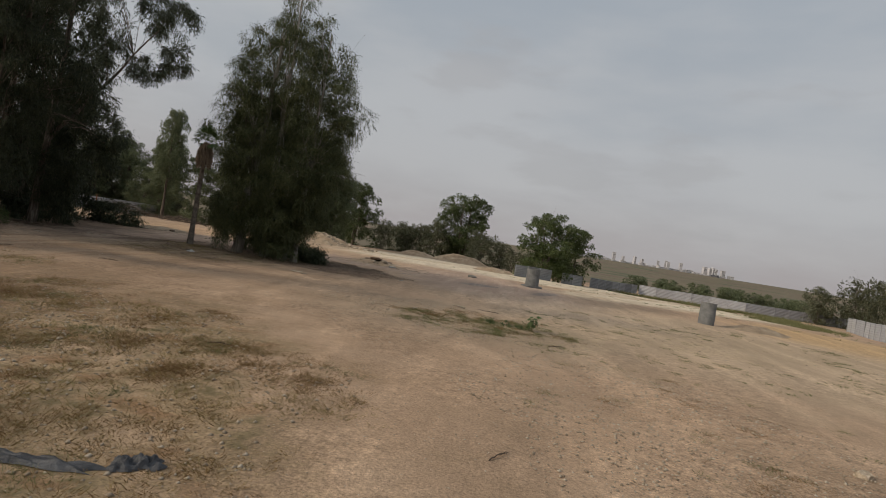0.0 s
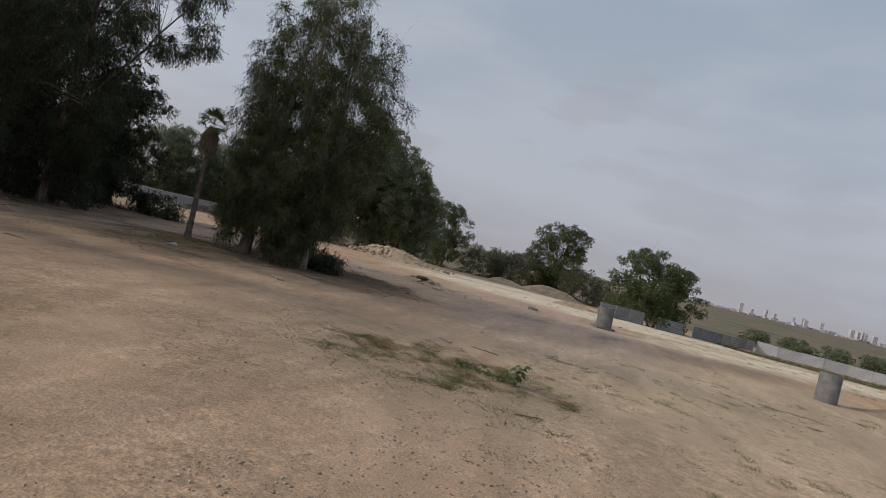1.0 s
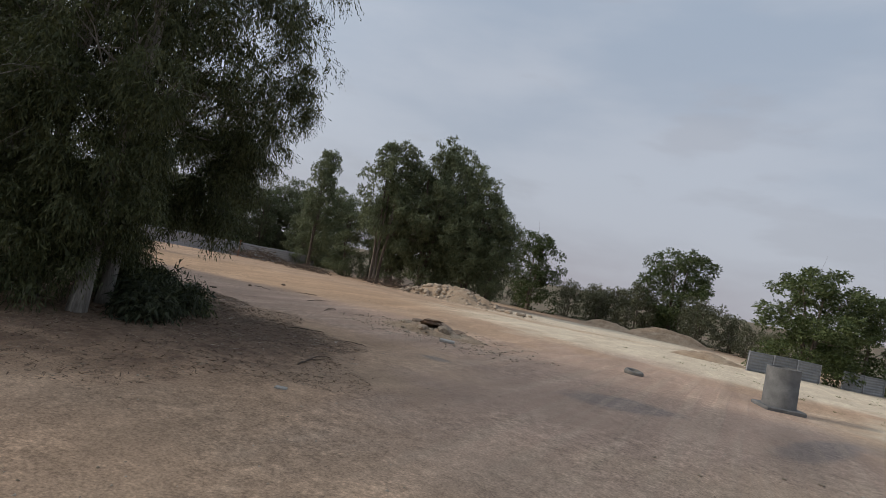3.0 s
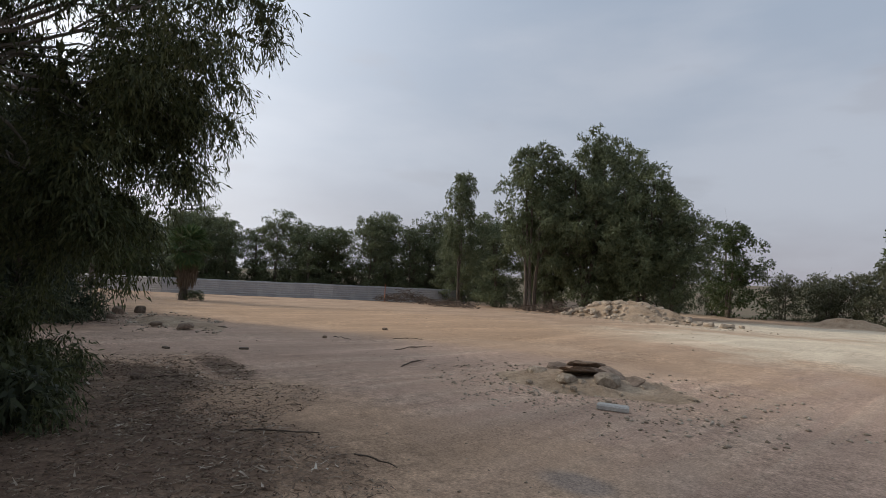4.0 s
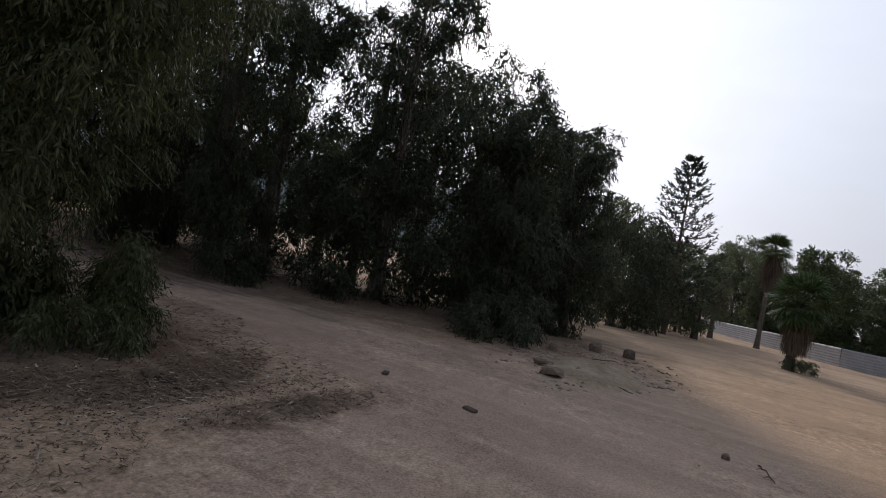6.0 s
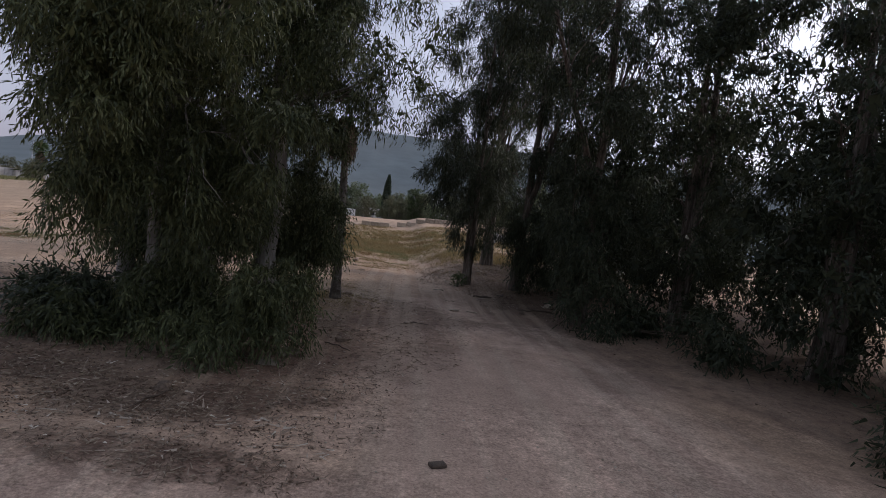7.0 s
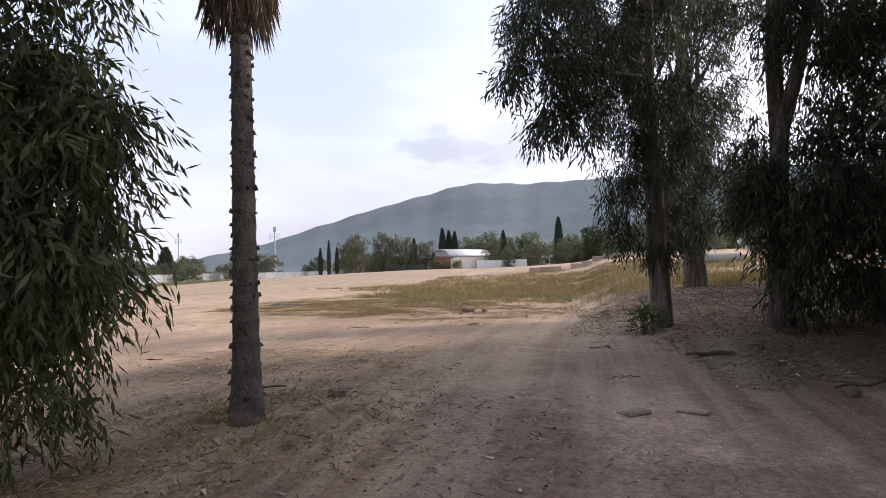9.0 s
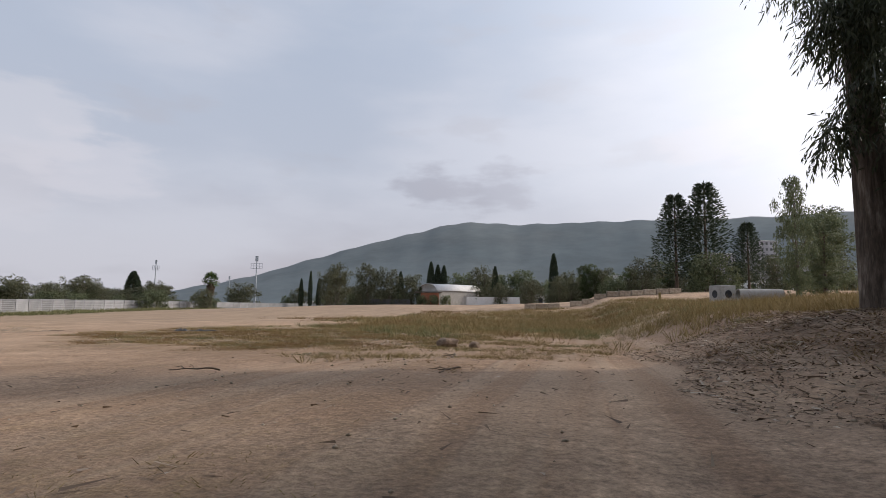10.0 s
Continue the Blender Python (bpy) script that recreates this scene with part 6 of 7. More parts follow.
def stuff(name, pieces, mat, label, category):
    tagged(new(name, mesh_quads(name, *joined(pieces), mat)), label, category, kind="stuff")


def clustered(n, groups, r, *zone_args, **kw):
    gx, gy = spread(groups, *zone_args, **kw)
    k = G.randint(0, groups, n)
    return gx[k] + G.normal(0, r, n), gy[k] + G.normal(0, r, n)


PATCH = (-10.5, 1.0, 10.8, 16.5, 6)
NEAR_PATCH = (-6.1, 8.8, 5.6, 6.6, 20)
stuff("dry_grass", [tufts(*clustered(3600, 200, 0.4, *PATCH), 16, 0.13, 0.010, 0.18, 1.1), tufts(*clustered(2600, 120, 0.3, *NEAR_PATCH), 30, 0.08, 0.006, 0.16, 1.4), tufts(*clustered(1500, 90, 0.7, -12, -1, 9, 7, -30), 14, 0.26, 0.012, 0.22, 0.7), tufts(*clustered(320, 30, 0.4, -20.3, 18.5, 2.6, 5.0), 18, 0.10, 0.008, 0.2, 1.2), tufts(*clustered(520, 30, 0.7, -21.5, 10.5, 3.6, 4.5), 16, 0.42, 0.014, 0.25, 0.5), tufts(*spread(420, -34, -14, 12, 18), 14, 0.45, 0.02, 0.25, 0.5), tufts(*clustered(3600, 260, 1.0, -13, -24, 16, 26), 12, 0.40, 0.024, 0.3, 0.7), tufts(*spread(260, -27, -20, 8, 6), 14, 0.4, 0.02, 0.25, 0.5), tufts(*clustered(160, 14, 0.35, -13.8, 28.5, 1.3, 1.5), 26, 0.09, 0.006, 0.14, 1.3), tufts(*clustered(900, 90, 0.3, -12.6, 27.0, 2.6, 4.6, -15), 16, 0.05, 0.006, 0.14, 1.6)], M_DRY, "dry straw-coloured grass tufts in a trampled patch", "grass")
stuff("brown_weeds", [tufts(*clustered(2600, 160, 0.45, *PATCH), 20, 0.06, 0.008, 0.2, 1.8), tufts(*clustered(4200, 130, 0.32, *NEAR_PATCH), 30, 0.08, 0.008, 0.18, 1.5), tufts(*clustered(800, 40, 0.24, 1.4, 21.6, 2.8, 2.2), 40, 0.055, 0.007, 0.16, 1.5), tufts(*clustered(300, 30, 0.18, 5.6, 14.5, 3.0, 4.5), 36, 0.05, 0.005, 0.13, 1.6), tufts(*spread(150, 12, 26, 9, 8), 14, 0.05, 0.008, 0.14, 1.6), tufts(*clustered(300, 26, 0.4, -20.0, 19.0, 2.6, 5.5), 18, 0.09, 0.010, 0.2, 1.4), tufts(*clustered(3000, 180, 1.0, -12, -20, 15, 26, 0, 0.6), 12, 0.32, 0.022, 0.3, 0.9), tufts(*spread(60, 7, 12, 4, 8), 14, 0.05, 0.008, 0.12, 1.6)], M_RUST, "flat rust-brown withered weeds on dirt", "weeds")
stuff("green_weeds", [tufts(*clustered(900, 90, 0.4, *PATCH), 18, 0.10, 0.008, 0.16, 1.1), tufts(*clustered(500, 40, 0.22, *NEAR_PATCH), 30, 0.09, 0.006, 0.15, 1.2), tufts(*clustered(900, 36, 0.24, 1.8, 21.2, 2.8, 2.2, 30), 44, 0.06, 0.008, 0.13, 1.2), tufts(*clustered(260, 60, 0.4, 13, 27, 11, 9, 35), 26, 0.09, 0.016, 0.18, 1.2), tufts(*clustered(130, 24, 0.16, 6.8, 13, 3.4, 6), 40, 0.06, 0.006, 0.12, 1.2), tufts(*clustered(160, 26, 0.2, 7.5, 24, 3.5, 4.5, 20), 36, 0.06, 0.008, 0.14, 1.2), tufts(*clustered(260, 40, 0.25, -12.4, 27.5, 2.4, 4.2, -15), 16, 0.05, 0.006, 0.12, 1.5),
                      tufts(*clustered(420, 40, 0.9, 36, 73, 9, 5, 70), 14, 0.45, 0.04, 0.35, 0.6), tufts(*clustered(600, 60, 1.0, 30, 86, 14, 3, 15), 14, 0.5, 0.05, 0.4, 0.6), tufts(*clustered(1300, 120, 1.2, 56, -52, 5, 40, 11), 14, 0.5, 0.05, 0.4, 0.6), tufts(*spread(150, 20, 62, 22, 14), 10, 0.15, 0.03, 0.2, 0.9), tufts(*clustered(900, 40, 0.6, -10, 1, 9, 7, -30, 0.6), 14, 0.26, 0.014, 0.2, 0.7), tufts(*clustered(1500, 90, 1.1, -12, -18, 15, 20, 0, 0.6), 12, 0.3, 0.02, 0.3, 0.7)], M_GREEN, "low green weeds scattered over dry dirt", "weeds")


def litter_leaves(n, *zone_args):
    x, y = spread(n, *zone_args)
    base = np.stack([x, y, height(x, y) + G.uniform(0.004, 0.03, n)], -1)
    a = G.uniform(0, 6.2832, n)
    way = np.stack([np.cos(a), np.sin(a), G.normal(0, 0.22, n)], -1)
    return slips(base, way, np.tile([0, 0, 1.0], (n, 1)) + G.normal(0, 0.35, (n, 3)), G.uniform(0.05, 0.13, n), G.uniform(0.012, 0.026, n))


stuff("leaf_litter", [litter_leaves(22000, -10.0, 33.7, 6.0, 5.4), litter_leaves(2000, -11.2, 36.9, 2.2, 0.7, -20), litter_leaves(900, -13.7, 37.1, 1.4, 0.6, 25), litter_leaves(900, -13.4, 38.95, 1.6, 0.45, -6), litter_leaves(2600, -14.6, 29.5, 3.0, 3.6), litter_leaves(20000, -20.1, 20, 3.0, 8.0, 8), litter_leaves(7000, -26, 28, 5.5, 12, 10), litter_leaves(300, -13.5, 21, 3.5, 5), litter_leaves(900, -12.6, 25.2, 2.2, 2.0), litter_leaves(1500, -25.5, 40, 3.5, 2)], M_LITTER, "fallen brown eucalyptus leaves and bark under the trees", "leaf litter")


def pebbles(n, lo, hi, *zone_args):
    x, y = spread(n, *zone_args)
    r = lo + (hi - lo) * G.uniform(0, 1, n) ** 3
    o = np.array([[1, 0, 0], [0, 1, 0], [-1, 0, 0], [0, -1, 0], [0.2, 0.1, 0.7], [0, 0, -0.5]])
    V = o[None] * r[:, None, None] * G.uniform(0.6, 1.25, (n, 6, 1))
    a = G.uniform(0, 6.2832, n)
    c, s = np.cos(a)[:, None], np.sin(a)[:, None]
    V = np.stack([V[..., 0] * c - V[..., 1] * s, V[..., 0] * s + V[..., 1] * c, V[..., 2]], -1) + np.stack([x, y, height(x, y) + 0.1 * r], -1)[:, None]
    f = np.array([[0, 1, 4], [1, 2, 4], [2, 3, 4], [3, 0, 4], [1, 0, 5], [2, 1, 5], [3, 2, 5], [0, 3, 5]])
    return V.reshape(-1, 3), (f[None] + 6 * np.arange(n)[:, None, None]).reshape(-1, 3)


stuff("gravel", [pebbles(2600, 0.008, 0.045, *PATCH), pebbles(7000, 0.008, 0.045, *NEAR_PATCH), pebbles(6000, 0.005, 0.018, 3.5, 16, 6, 9, 10), pebbles(2500, 0.008, 0.03, -1, 20, 5, 5), pebbles(1200, 0.006, 0.025, 0, 34, 7, 10), pebbles(700, 0.01, 0.07, -7, 45, 4, 3), pebbles(1000, 0.006, 0.028, -12, 40, 9, 5), pebbles(1000, 0.006, 0.028, -16, 26, 5, 12), pebbles(500, 0.02, 0.11, -25, 41, 5, 2.5), pebbles(900, 0.01, 0.06, 12, 30, 11, 9), pebbles(700, 0.02, 0.12, -25, 76, 11, 4), pebbles(400, 0.01, 0.05, -22, 58, 14, 9)], M_GRAVEL, "pale small stones and gravel on dirt", "gravel")

stuff("gravel", [pebbles(7000, 0.008, 0.036, 5.0, 13, 3.2, 5.5), pebbles(7000, 0.006, 0.034, 0.5, 21.2, 4.2, 3.2), pebbles(1200, 0.012, 0.05, -8, 43.6, 3.4, 2.4), pebbles(2500, 0.006, 0.02, -3, 7, 7, 7)], M_GRAVEL, "loose pale gravel trodden into dirt", "gravel")
stuff("soil_clods", [pebbles(9000, 0.004, 0.022, -10.4, 36.0, 4.6, 2.6), pebbles(1500, 0.004, 0.02, -13.2, 38.2, 1.9, 1.0, -8), pebbles(9000, 0.004, 0.022, -20.0, 20.5, 2.9, 7.5, 8), pebbles(3000, 0.003, 0.015, -11.6, 25.0, 2.4, 1.9), pebbles(1500, 0.004, 0.02, -14.6, 29.5, 3.0, 3.0)], M_CLOD, "dark crumbs of soil and rotted bark under the trees", "soil")


def bark_chips(n, *zone_args):
    x, y = spread(n, *zone_args)
    base = np.stack([x, y, height(x, y) + G.uniform(0.006, 0.03, n)], -1)
    a = G.uniform(0, 6.2832, n)
    way = np.stack([np.cos(a), np.sin(a), G.normal(0, 0.12, n)], -1)
    return slips(base, way, np.tile([0, 0, 1.0], (n, 1)) + G.normal(0, 0.25, (n, 3)), 0.05 + 0.22 * G.uniform(0, 1, n) ** 3, G.uniform(0.012, 0.04, n))


stuff("bark_strips", [bark_chips(2600, -10.3, 35.6, 5.0, 3.0), bark_chips(300, -13.2, 38.2, 1.8, 0.9, -8), bark_chips(4200, -20.0, 20.5, 2.9, 7.5, 8), bark_chips(260, -11.6, 25.0, 2.6, 2.0), bark_chips(500, -14.8, 30.0, 3.0, 4.0), bark_chips(160, -14.5, 21, 4, 5)], M_CHIP, "shed strips of bark and dry twigs under the trees", "bark")


def stick(x, y, ln, turn, r, label, mat=None, dz=0.0, name="stick", fork=True):
    g = np.random.RandomState(int(abs(x * 91 + y * 57)) % 9999)
    P = bent((-ln / 2, 0, 0), (ln / 2, 0, 0), 8, 0.02, ln * 0.014, g)
    P[:, 2] = np.abs(P[:, 2]) + r
    pcs = [tube(P, r * np.linspace(1, 0.5, 8), 6)]
    if fork:
        for k in (3, 5):
            e = P[k] + np.array([ln * 0.22, (-1) ** k * ln * g.uniform(0.1, 0.22), 0.02])
            pcs.append(tube(bent(P[k], e, 4, 0.01, 0.01, g), r * np.linspace(0.6, 0.25, 4), 5))
    ob = new(name, rounded(mesh_quads(name, *joined(pcs), mat or M_TWIG)))
    ob.matrix_basis = pose(x, y, hz(x, y) + dz, 0, 0, turn)
    return tagged(ob, label, "stick", "dead sticks on the ground")


for x, y, ln, t, r in ((-12.25, 43.35, 1.3, 120, 0.02), (-14.9, 45.6, 1.6, 100, 0.018), (-17.0, 47.2, 1.1, 60, 0.016), (-9.4, 44.2, 0.9, 95, 0.014), (-17.5, 25.8, 0.5, 30, 0.008), (-17.4, 23.5, 0.6, 100, 0.012), (-12.9, 27.1, 0.6, 40, 0.015), (-19.6, 24.2, 1.3, 70, 0.03), (-20.5, 26, 1.5, 20, 0.03), (-8, 37.5, 1.1, 50, 0.015), (-5, 34.5, 1.2, 110, 0.02), (-6.5, 38, 0.7, 10, 0.012), (-12.6, 37.4, 0.9, 75, 0.014), (-14.6, 33.8, 0.7, 140, 0.014), (-16.2, 30.5, 0.8, 25, 0.01), (-3, 12.2, 0.5, 15, 0.01), (2.2, 9.5, 0.45, 60, 0.01), (3.8, 19.5, 0.6, 30, 0.012), (1.5, 25, 0.9, 170, 0.012), (-18, 45, 0.9, 10, 0.015), (-22, 42, 1.0, 60, 0.018), (-14, 18.5, 0.7, 80, 0.014), (-11, 19.5, 0.6, 20, 0.012), (-13.5, 16, 0.9, 100, 0.02), (-24, 38.5, 1.2, 30, 0.02), (-26.5, 40.9, 1.3, 150, 0.02)):
    stick(x, y, ln, t, r, "thin dead stick lying on dirt")
for x, y, ln, t in ((-17.9, 21.3, 0.5, 20), (-18.6, 20.1, 0.7, 95), (-19.4, 18.8, 0.5, 150), (-18.2, 18.0, 0.45, 60), (-20.6, 20.7, 0.8, 35), (-19.0, 16.4, 0.6, 110), (-21.4, 18.2, 0.7, 80)):
    stick(x, y, ln, t, 0.014, "pale dry stick in leaf litter on a bank", M_PALEWOOD)
stick(-18.8, 24.6, 0.7, 10, 0.045, "dark rotten log in leaf litter", None, -0.02, "log", False)
stick(0.35, 24.5, 0.6, 150, 0.045, "pale weathered log on dirt", M_PALEWOOD, 0, "log", False)
stick(-1.0, 21.9, 0.35, 80, 0.03, "pale stub of wood on dirt", M_PALEWOOD, 0, "log", False)
stone(DROCKS, 1, -12.6, 12.6, 0.30, "brown boulder at the edge of the grass", "", (0, 0), 30, 0.08, "boulder", 0.7)
stone(DROCKS, 2, -13.2, 12.3, 0.17, "brown boulder at the edge of the grass", "", (0, 0), 80, 0.05, "boulder", 0.8)


def branch_mesh(seed):
    """A crooked dry branch with side twigs, lying along x."""
    g = np.random.RandomState(seed)
    ln = g.uniform(1.2, 2.2)
    P = bent((-ln / 2, 0, 0), (ln / 2, 0, 0), 7, g.uniform(-0.1, 0.2), ln * 0.03, g)
    pcs = [tube(P, g.uniform(0.025, 0.05) * np.linspace(1, 0.3, 7), 5)]
    for k in (2, 3, 4, 5):
        e = P[k] + np.array([0.35, g.choice([-1, 1]) * g.uniform(0.15, 0.5), g.uniform(-0.1, 0.35)])
        pcs.append(tube(bent(P[k], e, 4, 0.04, 0.02, g), 0.016 * np.linspace(1, 0.35, 4), 4))
    return mesh_quads("branch", *joined(pcs), M_TWIG)


BRANCHES = [branch_mesh(300 + k) for k in range(7)]


def brush_pile(x, y, sx, sy, h, n, label, seed):
    g = np.random.RandomState(seed)
    ob = thing("brush_heap", x, y, label, "brushwood")
    for k in range(n):
        a, q = g.uniform(0, 6.28), g.uniform(0, 1) ** 0.6
        f = part("branch", BRANCHES[k % 7], ob)
        z = g.uniform(0.05, 1) * h * (1 - q * 0.8)
        f.matrix_basis = pose(sx * q * np.cos(a), sy * q * np.sin(a), z + 0.05, 0, g.uniform(-22, 22) * min(1, z / 0.5), g.uniform(0, 360))


brush_pile(-55.3, 78.8, 6.0, 2.0, 1.7, 150, "heap of cut dry branches before the fence", 4)
brush_pile(-44, 75, 4.0, 1.5, 0.9, 80, "low heap of dry branches and roots", 5)
brush_pile(-34.5, 81, 5.0, 1.6, 1.2, 100, "dark heap of dead branches under the trees", 6)
bm = bmesh.new()
box(bm, 0, 0, 1.1, 0.10, 0.10, 2.4, 0.015)
ob = new("marker_post", bm_mesh("marker_post", bm, M_ORANGE))
ob.location = (-58.5, 77.7, hz(-58.5, 77.7))
tagged(ob, "thin red marker post beside cut branches", "post")
bm = bmesh.new()
box(bm, 0, 0, 0.4, 0.22, 0.22, 0.9, 0.04)
ob = new("marker_post", bm_mesh("marker_post", bm, M_DRY))
ob.location = (-23.7, -33.9, hz(-23.7, -33.9))
tagged(ob, "short yellowish marker post in the field", "post")


def crumple(name, x, y, sx, sy, sz, mat, label, seed, turn=0.0):
    n = 22
    u = np.linspace(-1, 1, n)
    X, Y = np.meshgrid(u, u, indexing="ij")
    Z = 0.5 + 0.5 * swell(X, Y, seed, 0.7) + 0.22 * swell(X, Y, seed + 1, 0.3)
    edge = np.clip(1.15 - np.maximum(np.abs(X), np.abs(Y)) ** 3, 0.1, 1)
    X2, Y2 = X * (1 + 0.25 * swell(X, Y, seed + 2, 1.1)), Y * (1 + 0.3 * swell(X, Y, seed + 3, 0.9))
    V = np.stack([X2 * sx, Y2 * sy, np.maximum(Z, 0.02) * sz * edge], -1).reshape(-1, 3)
    i, j = np.meshgrid(np.arange(n - 1), np.arange(n - 1), indexing="ij")
    k = i * n + j
    ob = new(name, mesh_quads(name, V, np.stack([k, k + n, k + n + 1, k + 1], -1).reshape(-1, 4), mat))
    ob.matrix_basis = pose(x, y, hz(x, y) + 0.005, 0, 0, turn)
    tagged(ob, label, "litter")


crumple("plastic_sheet", -1.97, 7.05, 0.55, 0.10, 0.08, M_PLASTIC, "torn grey plastic sheet twisted among dry weeds", 3, 8)
crumple("plastic_sheet", -1.2, 7.38, 0.24, 0.14, 0.12, M_PLASTIC, "crumpled grey plastic sheet among dry weeds", 6, 30)
crumple("paper_bag", -12.55, 26.85, 0.16, 0.10, 0.12, M_PALECON, "crumpled white bag beside the track", 15, 70)
crumple("paper_bag", -13.8, 34.6, 0.20, 0.12, 0.15, M_BAG, "crumpled pale bag in leaf litter", 9, 50)
crumple("paper_bag", -13.6, 35.4, 0.16, 0.10, 0.12, M_BAG, "crumpled pale bag in leaf litter", 12, 10)


def flat_piece(x, y, sx, sy, h, turn, mat, label, name="board", tilt=2.0):
    bm = bmesh.new()
    box(bm, 0, 0, h / 2, sx, sy, h, min(h, sy) * 0.25)
    for v in bm.verts:
        v.co += noise.noise_vector(v.co * 4 + Vector((x, y, 0))) * min(sx, sy) * 0.12
        v.co.z = max(0.0, v.co.z)
    ob = new(name, bm_mesh(name, bm, mat))
    ob.matrix_basis = pose(x, y, hz(x, y) - 0.005, tilt, 1, turn)
    tagged(ob, label, "debris")


flat_piece(-17.5, 27.45, 0.30, 0.2, 0.05, 30, M_STONE, "flat grey piece of broken tile on the track", "broken_tile")
flat_piece(-18.1, 27.3, 0.32, 0.18, 0.03, -20, M_STONE, "flat tan piece of broken tile on the track", "broken_tile")
flat_piece(-17.27, 23.36, 0.4, 0.07, 0.04, -5, M_PALEWOOD, "pale splintered board in leaf litter")
flat_piece(-7.3, 26.7, 0.5, 0.2, 0.05, 20, M_STONE, "pale broken slab lying on dirt", "broken_slab")
flat_piece(-6.8, 26.2, 0.3, 0.15, 0.04, 70, M_STONE, "pale broken slab lying on dirt", "broken_slab")
flat_piece(-15.95, 40.5, 0.26, 0.12, 0.06, 70, M_TWIG, "dark chip of wood on the track", "wood_chip")
flat_piece(-16.3, 38.6, 0.2, 0.12, 0.05, 20, M_TWIG, "dark chip of wood on the track", "wood_chip")
flat_piece(-3.5, 32.2, 0.20, 0.10, 0.04, 30, M_PALECON, "small white piece of debris in litter")
for x, y, s in ((-14.6, 33.3, 0.12), (-14.2, 27.6, 0.13), (7.8, 11.7, 0.16), (-12.6, 37, 0.14), (-21.2, 25.0, 0.2), (-22.4, 26.2, 0.22), (-19.9, 26.4, 0.12), (-20.1, 48.5, 0.14), (-18.2, 44.4, 0.1)):
    stone(DROCKS if s < 0.15 else ROCKS, int(s * 100), x, y, s, "small stone lying on dirt", "loose stones", (0, 0), x * 50, 0.02)


def castor_plant(x, y):
    ob = thing("castor_plant", x, y, "young castor plant with large drooping palmate leaves", "plant")
    g = np.random.RandomState(4)
    part("stem", rounded(mesh_quads("stem", *joined([tube(bent((0, 0, 0), (0.05, 0.02, 0.46), 6, 0, 0.01, g), np.linspace(0.018, 0.008, 6), 6)]), M_GREEN)), ob)
    lobes = 8
    a = np.linspace(-2.4, 2.4, lobes)
    way = np.stack([np.cos(a), np.sin(a), -0.55 - 0.1 * np.abs(a)], -1)
    leaf = joined([blades(np.repeat([[0.17, 0, 0.09]], lobes, 0), way, np.tile([0, 0, 1.0], (lobes, 1)), 0.20 * (1.15 - 0.2 * np.abs(a) / 1.2), 0.085, 0.5), tube(bent((0, 0, 0), (0.17, 0, 0.09), 4, 0.02), np.linspace(0.006, 0.004, 4), 5)])
    me = mesh_quads("leaf", *leaf, M_PALM)
    for q in range(13):
        f = part("leaf", me, ob)
        f.matrix_basis = pose(0.05 * (1 - q / 13), 0.02, 0.46 - 0.018 * q, g.uniform(-15, 15), -10 + 5.0 * q, q * 137.5) @ Matrix.Scale(g.uniform(0.6, 0.85), 4)
    b = thing("green_bush", x - 0.25, y + 0.1, "low leafy green weed beside a castor plant", "plant")
    part("leaves", mesh_quads("leaves", *leaf_cloud(g, [(0, 0, 0.09, 0.17, 0.17, 0.09, 260, 12), (-0.6, 0.2, 0.07, 0.13, 0.13, 0.07, 160, 10), (-1.15, 0.2, 0.07, 0.17, 0.13, 0.07, 200, 10)], 0.055, 0.03, 0.2), M_PALM), b)


castor_plant(3.1, 21.6)


def leafy(name, x, y, blobs, label, seed, mat=None, leaf=0.2, width=0.05, droop=0.5):
    ob = thing(name, x, y, label, "branch" if "branch" in name else "bush")
    g = np.random.RandomState(seed)
    tw = [tube(bent((0, 0, 0.02), (b[0], b[1], b[2]), 6, 0.05, 0.04, g), np.linspace(0.03, 0.008, 6), 5) for b in blobs for _ in range(2)]
    part("twigs", mesh_quads("twigs", *joined(tw), M_TWIG), ob)
    part("leaves", mesh_quads("leaves", *leaf_cloud(g, blobs, leaf, width, droop), mat or M_LEAF), ob)


leafy("fallen_branch", -9.3, 33.6, [(0, 0, 0.45, 0.9, 0.6, 0.4, 1900, 22), (-0.8, 0.9, 0.55, 0.8, 0.6, 0.5, 1900, 18), (0.5, -0.6, 0.3, 0.6, 0.5, 0.3, 1000, 14)], "leafy fallen eucalyptus branch beside the tree", 31)
leafy("shoots", -18.1, 22.4, [(0, 0, 0.22, 0.2, 0.2, 0.2, 420, 12), (0.05, 0.1, 0.38, 0.14, 0.14, 0.16, 180, 7)], "fresh green shoots at a trunk's foot", 33, M_LEAF_LIGHT, 0.085, 0.03, 0.1)
leafy("shoots", -22.4, 22.3, [(0, 0, 0.6, 0.9, 0.8, 0.6, 1500, 16)], "low dark undergrowth at a trunk's foot", 35)
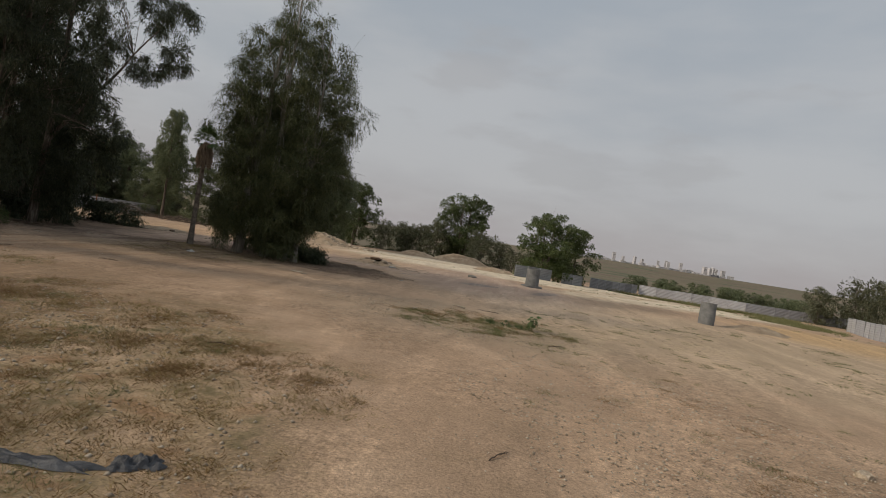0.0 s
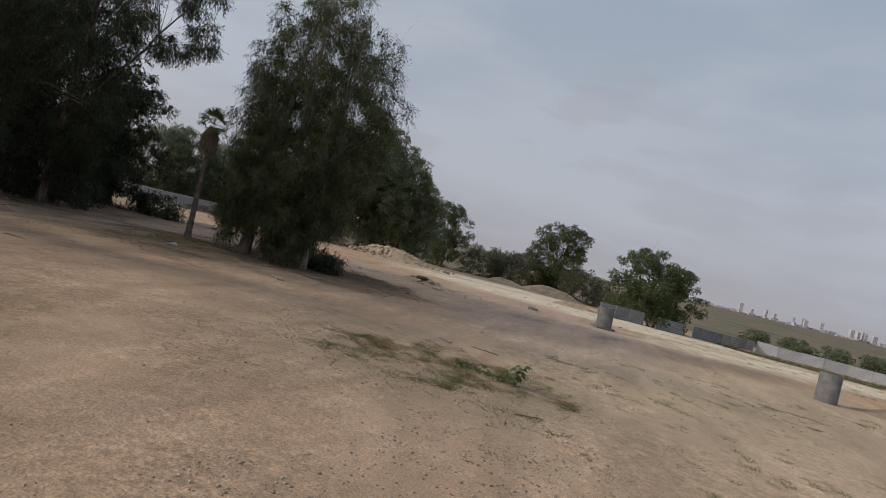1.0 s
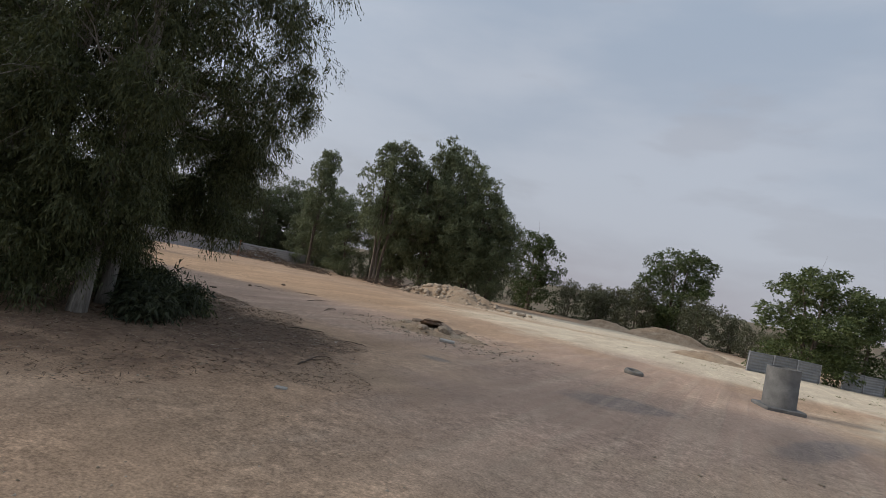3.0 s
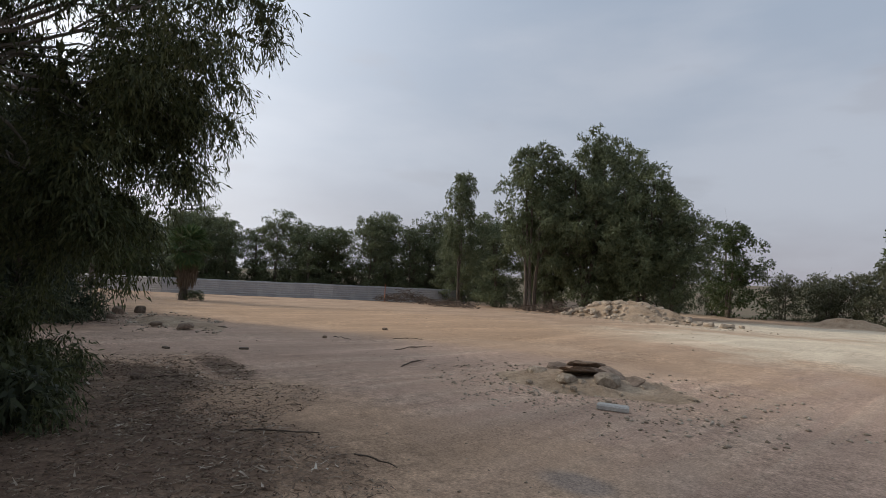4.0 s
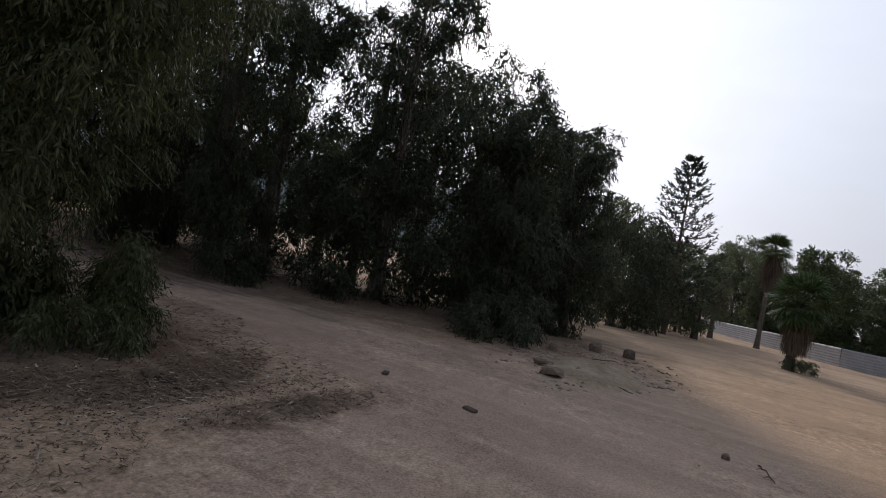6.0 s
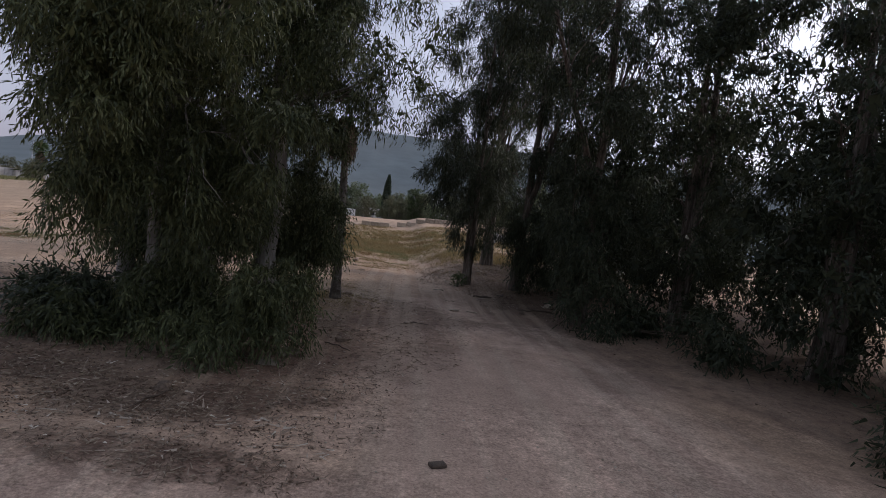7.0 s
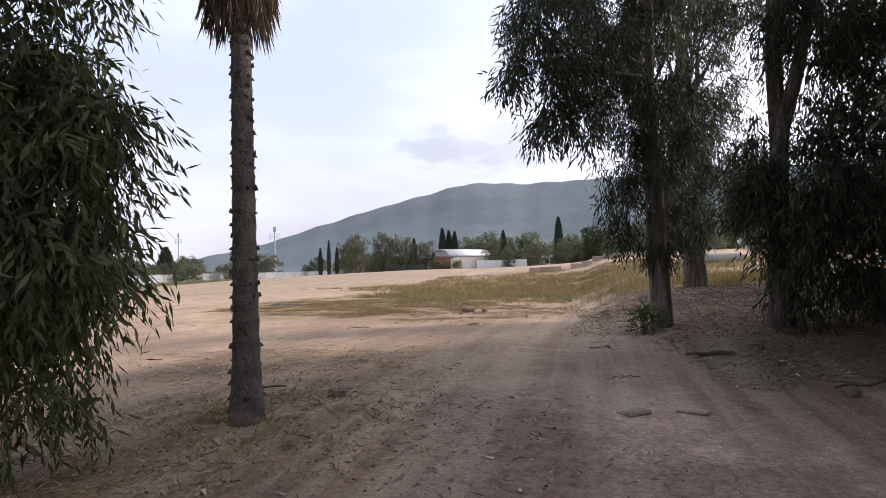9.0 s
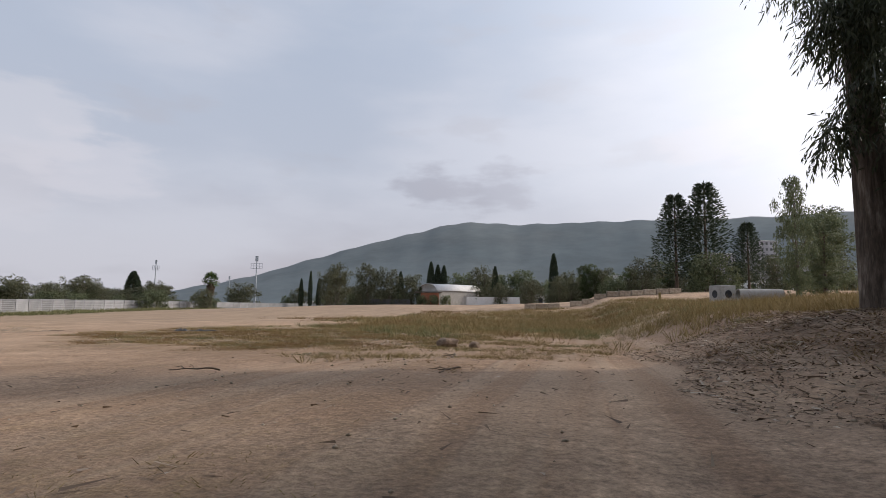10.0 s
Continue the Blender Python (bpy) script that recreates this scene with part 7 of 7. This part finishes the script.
leafy("undergrowth", -24.4, 37.6, [(0, 0, 0.6, 1.5, 1.0, 0.7, 2600, 24), (-1.5, 0.5, 0.8, 1.3, 1.0, 0.8, 2200, 22)], "dense dark undergrowth at the grove's corner", 37)
leafy("undergrowth", -22.8, 27.6, [(0, 0, 0.5, 1.0, 1.4, 0.6, 1600, 18), (-0.8, 3.4, 0.6, 1.0, 1.6, 0.7, 1900, 20)], "dark undergrowth along the grove's edge", 39)


def parked_car(x, y, turn):
    ob = thing("car", x, y, "grey parked hatchback car beside the track", "car", turn=turn)
    bm = bmesh.new()
    box(bm, 0, 0, 0.62, 4.1, 1.7, 0.62, 0.14)
    part("body", bm_mesh("body", bm, M_STEEL, True), ob)
    bm = bmesh.new()
    r = bmesh.ops.create_cube(bm, size=1.0, matrix=Matrix.Translation((-0.2, 0, 1.18)) @ Matrix.Diagonal((2.6, 1.55, 0.56, 1)))
    for v in r["verts"]:
        if v.co.z > 1.2:
            v.co.x = -0.25 + (v.co.x + 0.2) * 0.66
            v.co.y *= 0.86
    bmesh.ops.bevel(bm, geom=list(bm.edges), offset=0.06, segments=2, affect="EDGES")
    part("cabin", bm_mesh("cabin", bm, M_DARK, True), ob, "dark glazed cabin")
    bm = bmesh.new()
    box(bm, -0.25, 0, 1.47, 1.6, 1.25, 0.05, 0.02)
    part("roof", bm_mesh("roof", bm, M_STEEL), ob)
    w = rounded(mesh_quads("wheel", *joined([tube([(0, -0.1, 0), (0, 0.1, 0)], [0.31, 0.31], 16), tube([(0, -0.1, 0), (0, -0.101, 0)], [0.31, 0.01], 16), tube([(0, 0.1, 0), (0, 0.101, 0)], [0.31, 0.01], 16)]), M_TYRE))
    rim = rounded(mesh_quads("rim", *joined([tube([(0, -0.106, 0), (0, -0.107, 0)], [0.19, 0.01], 12), tube([(0, 0.106, 0), (0, 0.107, 0)], [0.19, 0.01], 12)]), M_STEEL))
    for a in (-1.25, 1.3):
        for c in (-0.78, 0.78):
            wheel = part("wheel", w, ob)
            wheel.location = (a, c, 0.31)
            part("rim", rim, wheel)


parked_car(-45.6, -33.6, 60)
parked_car(-49.5, -31.0, 40)
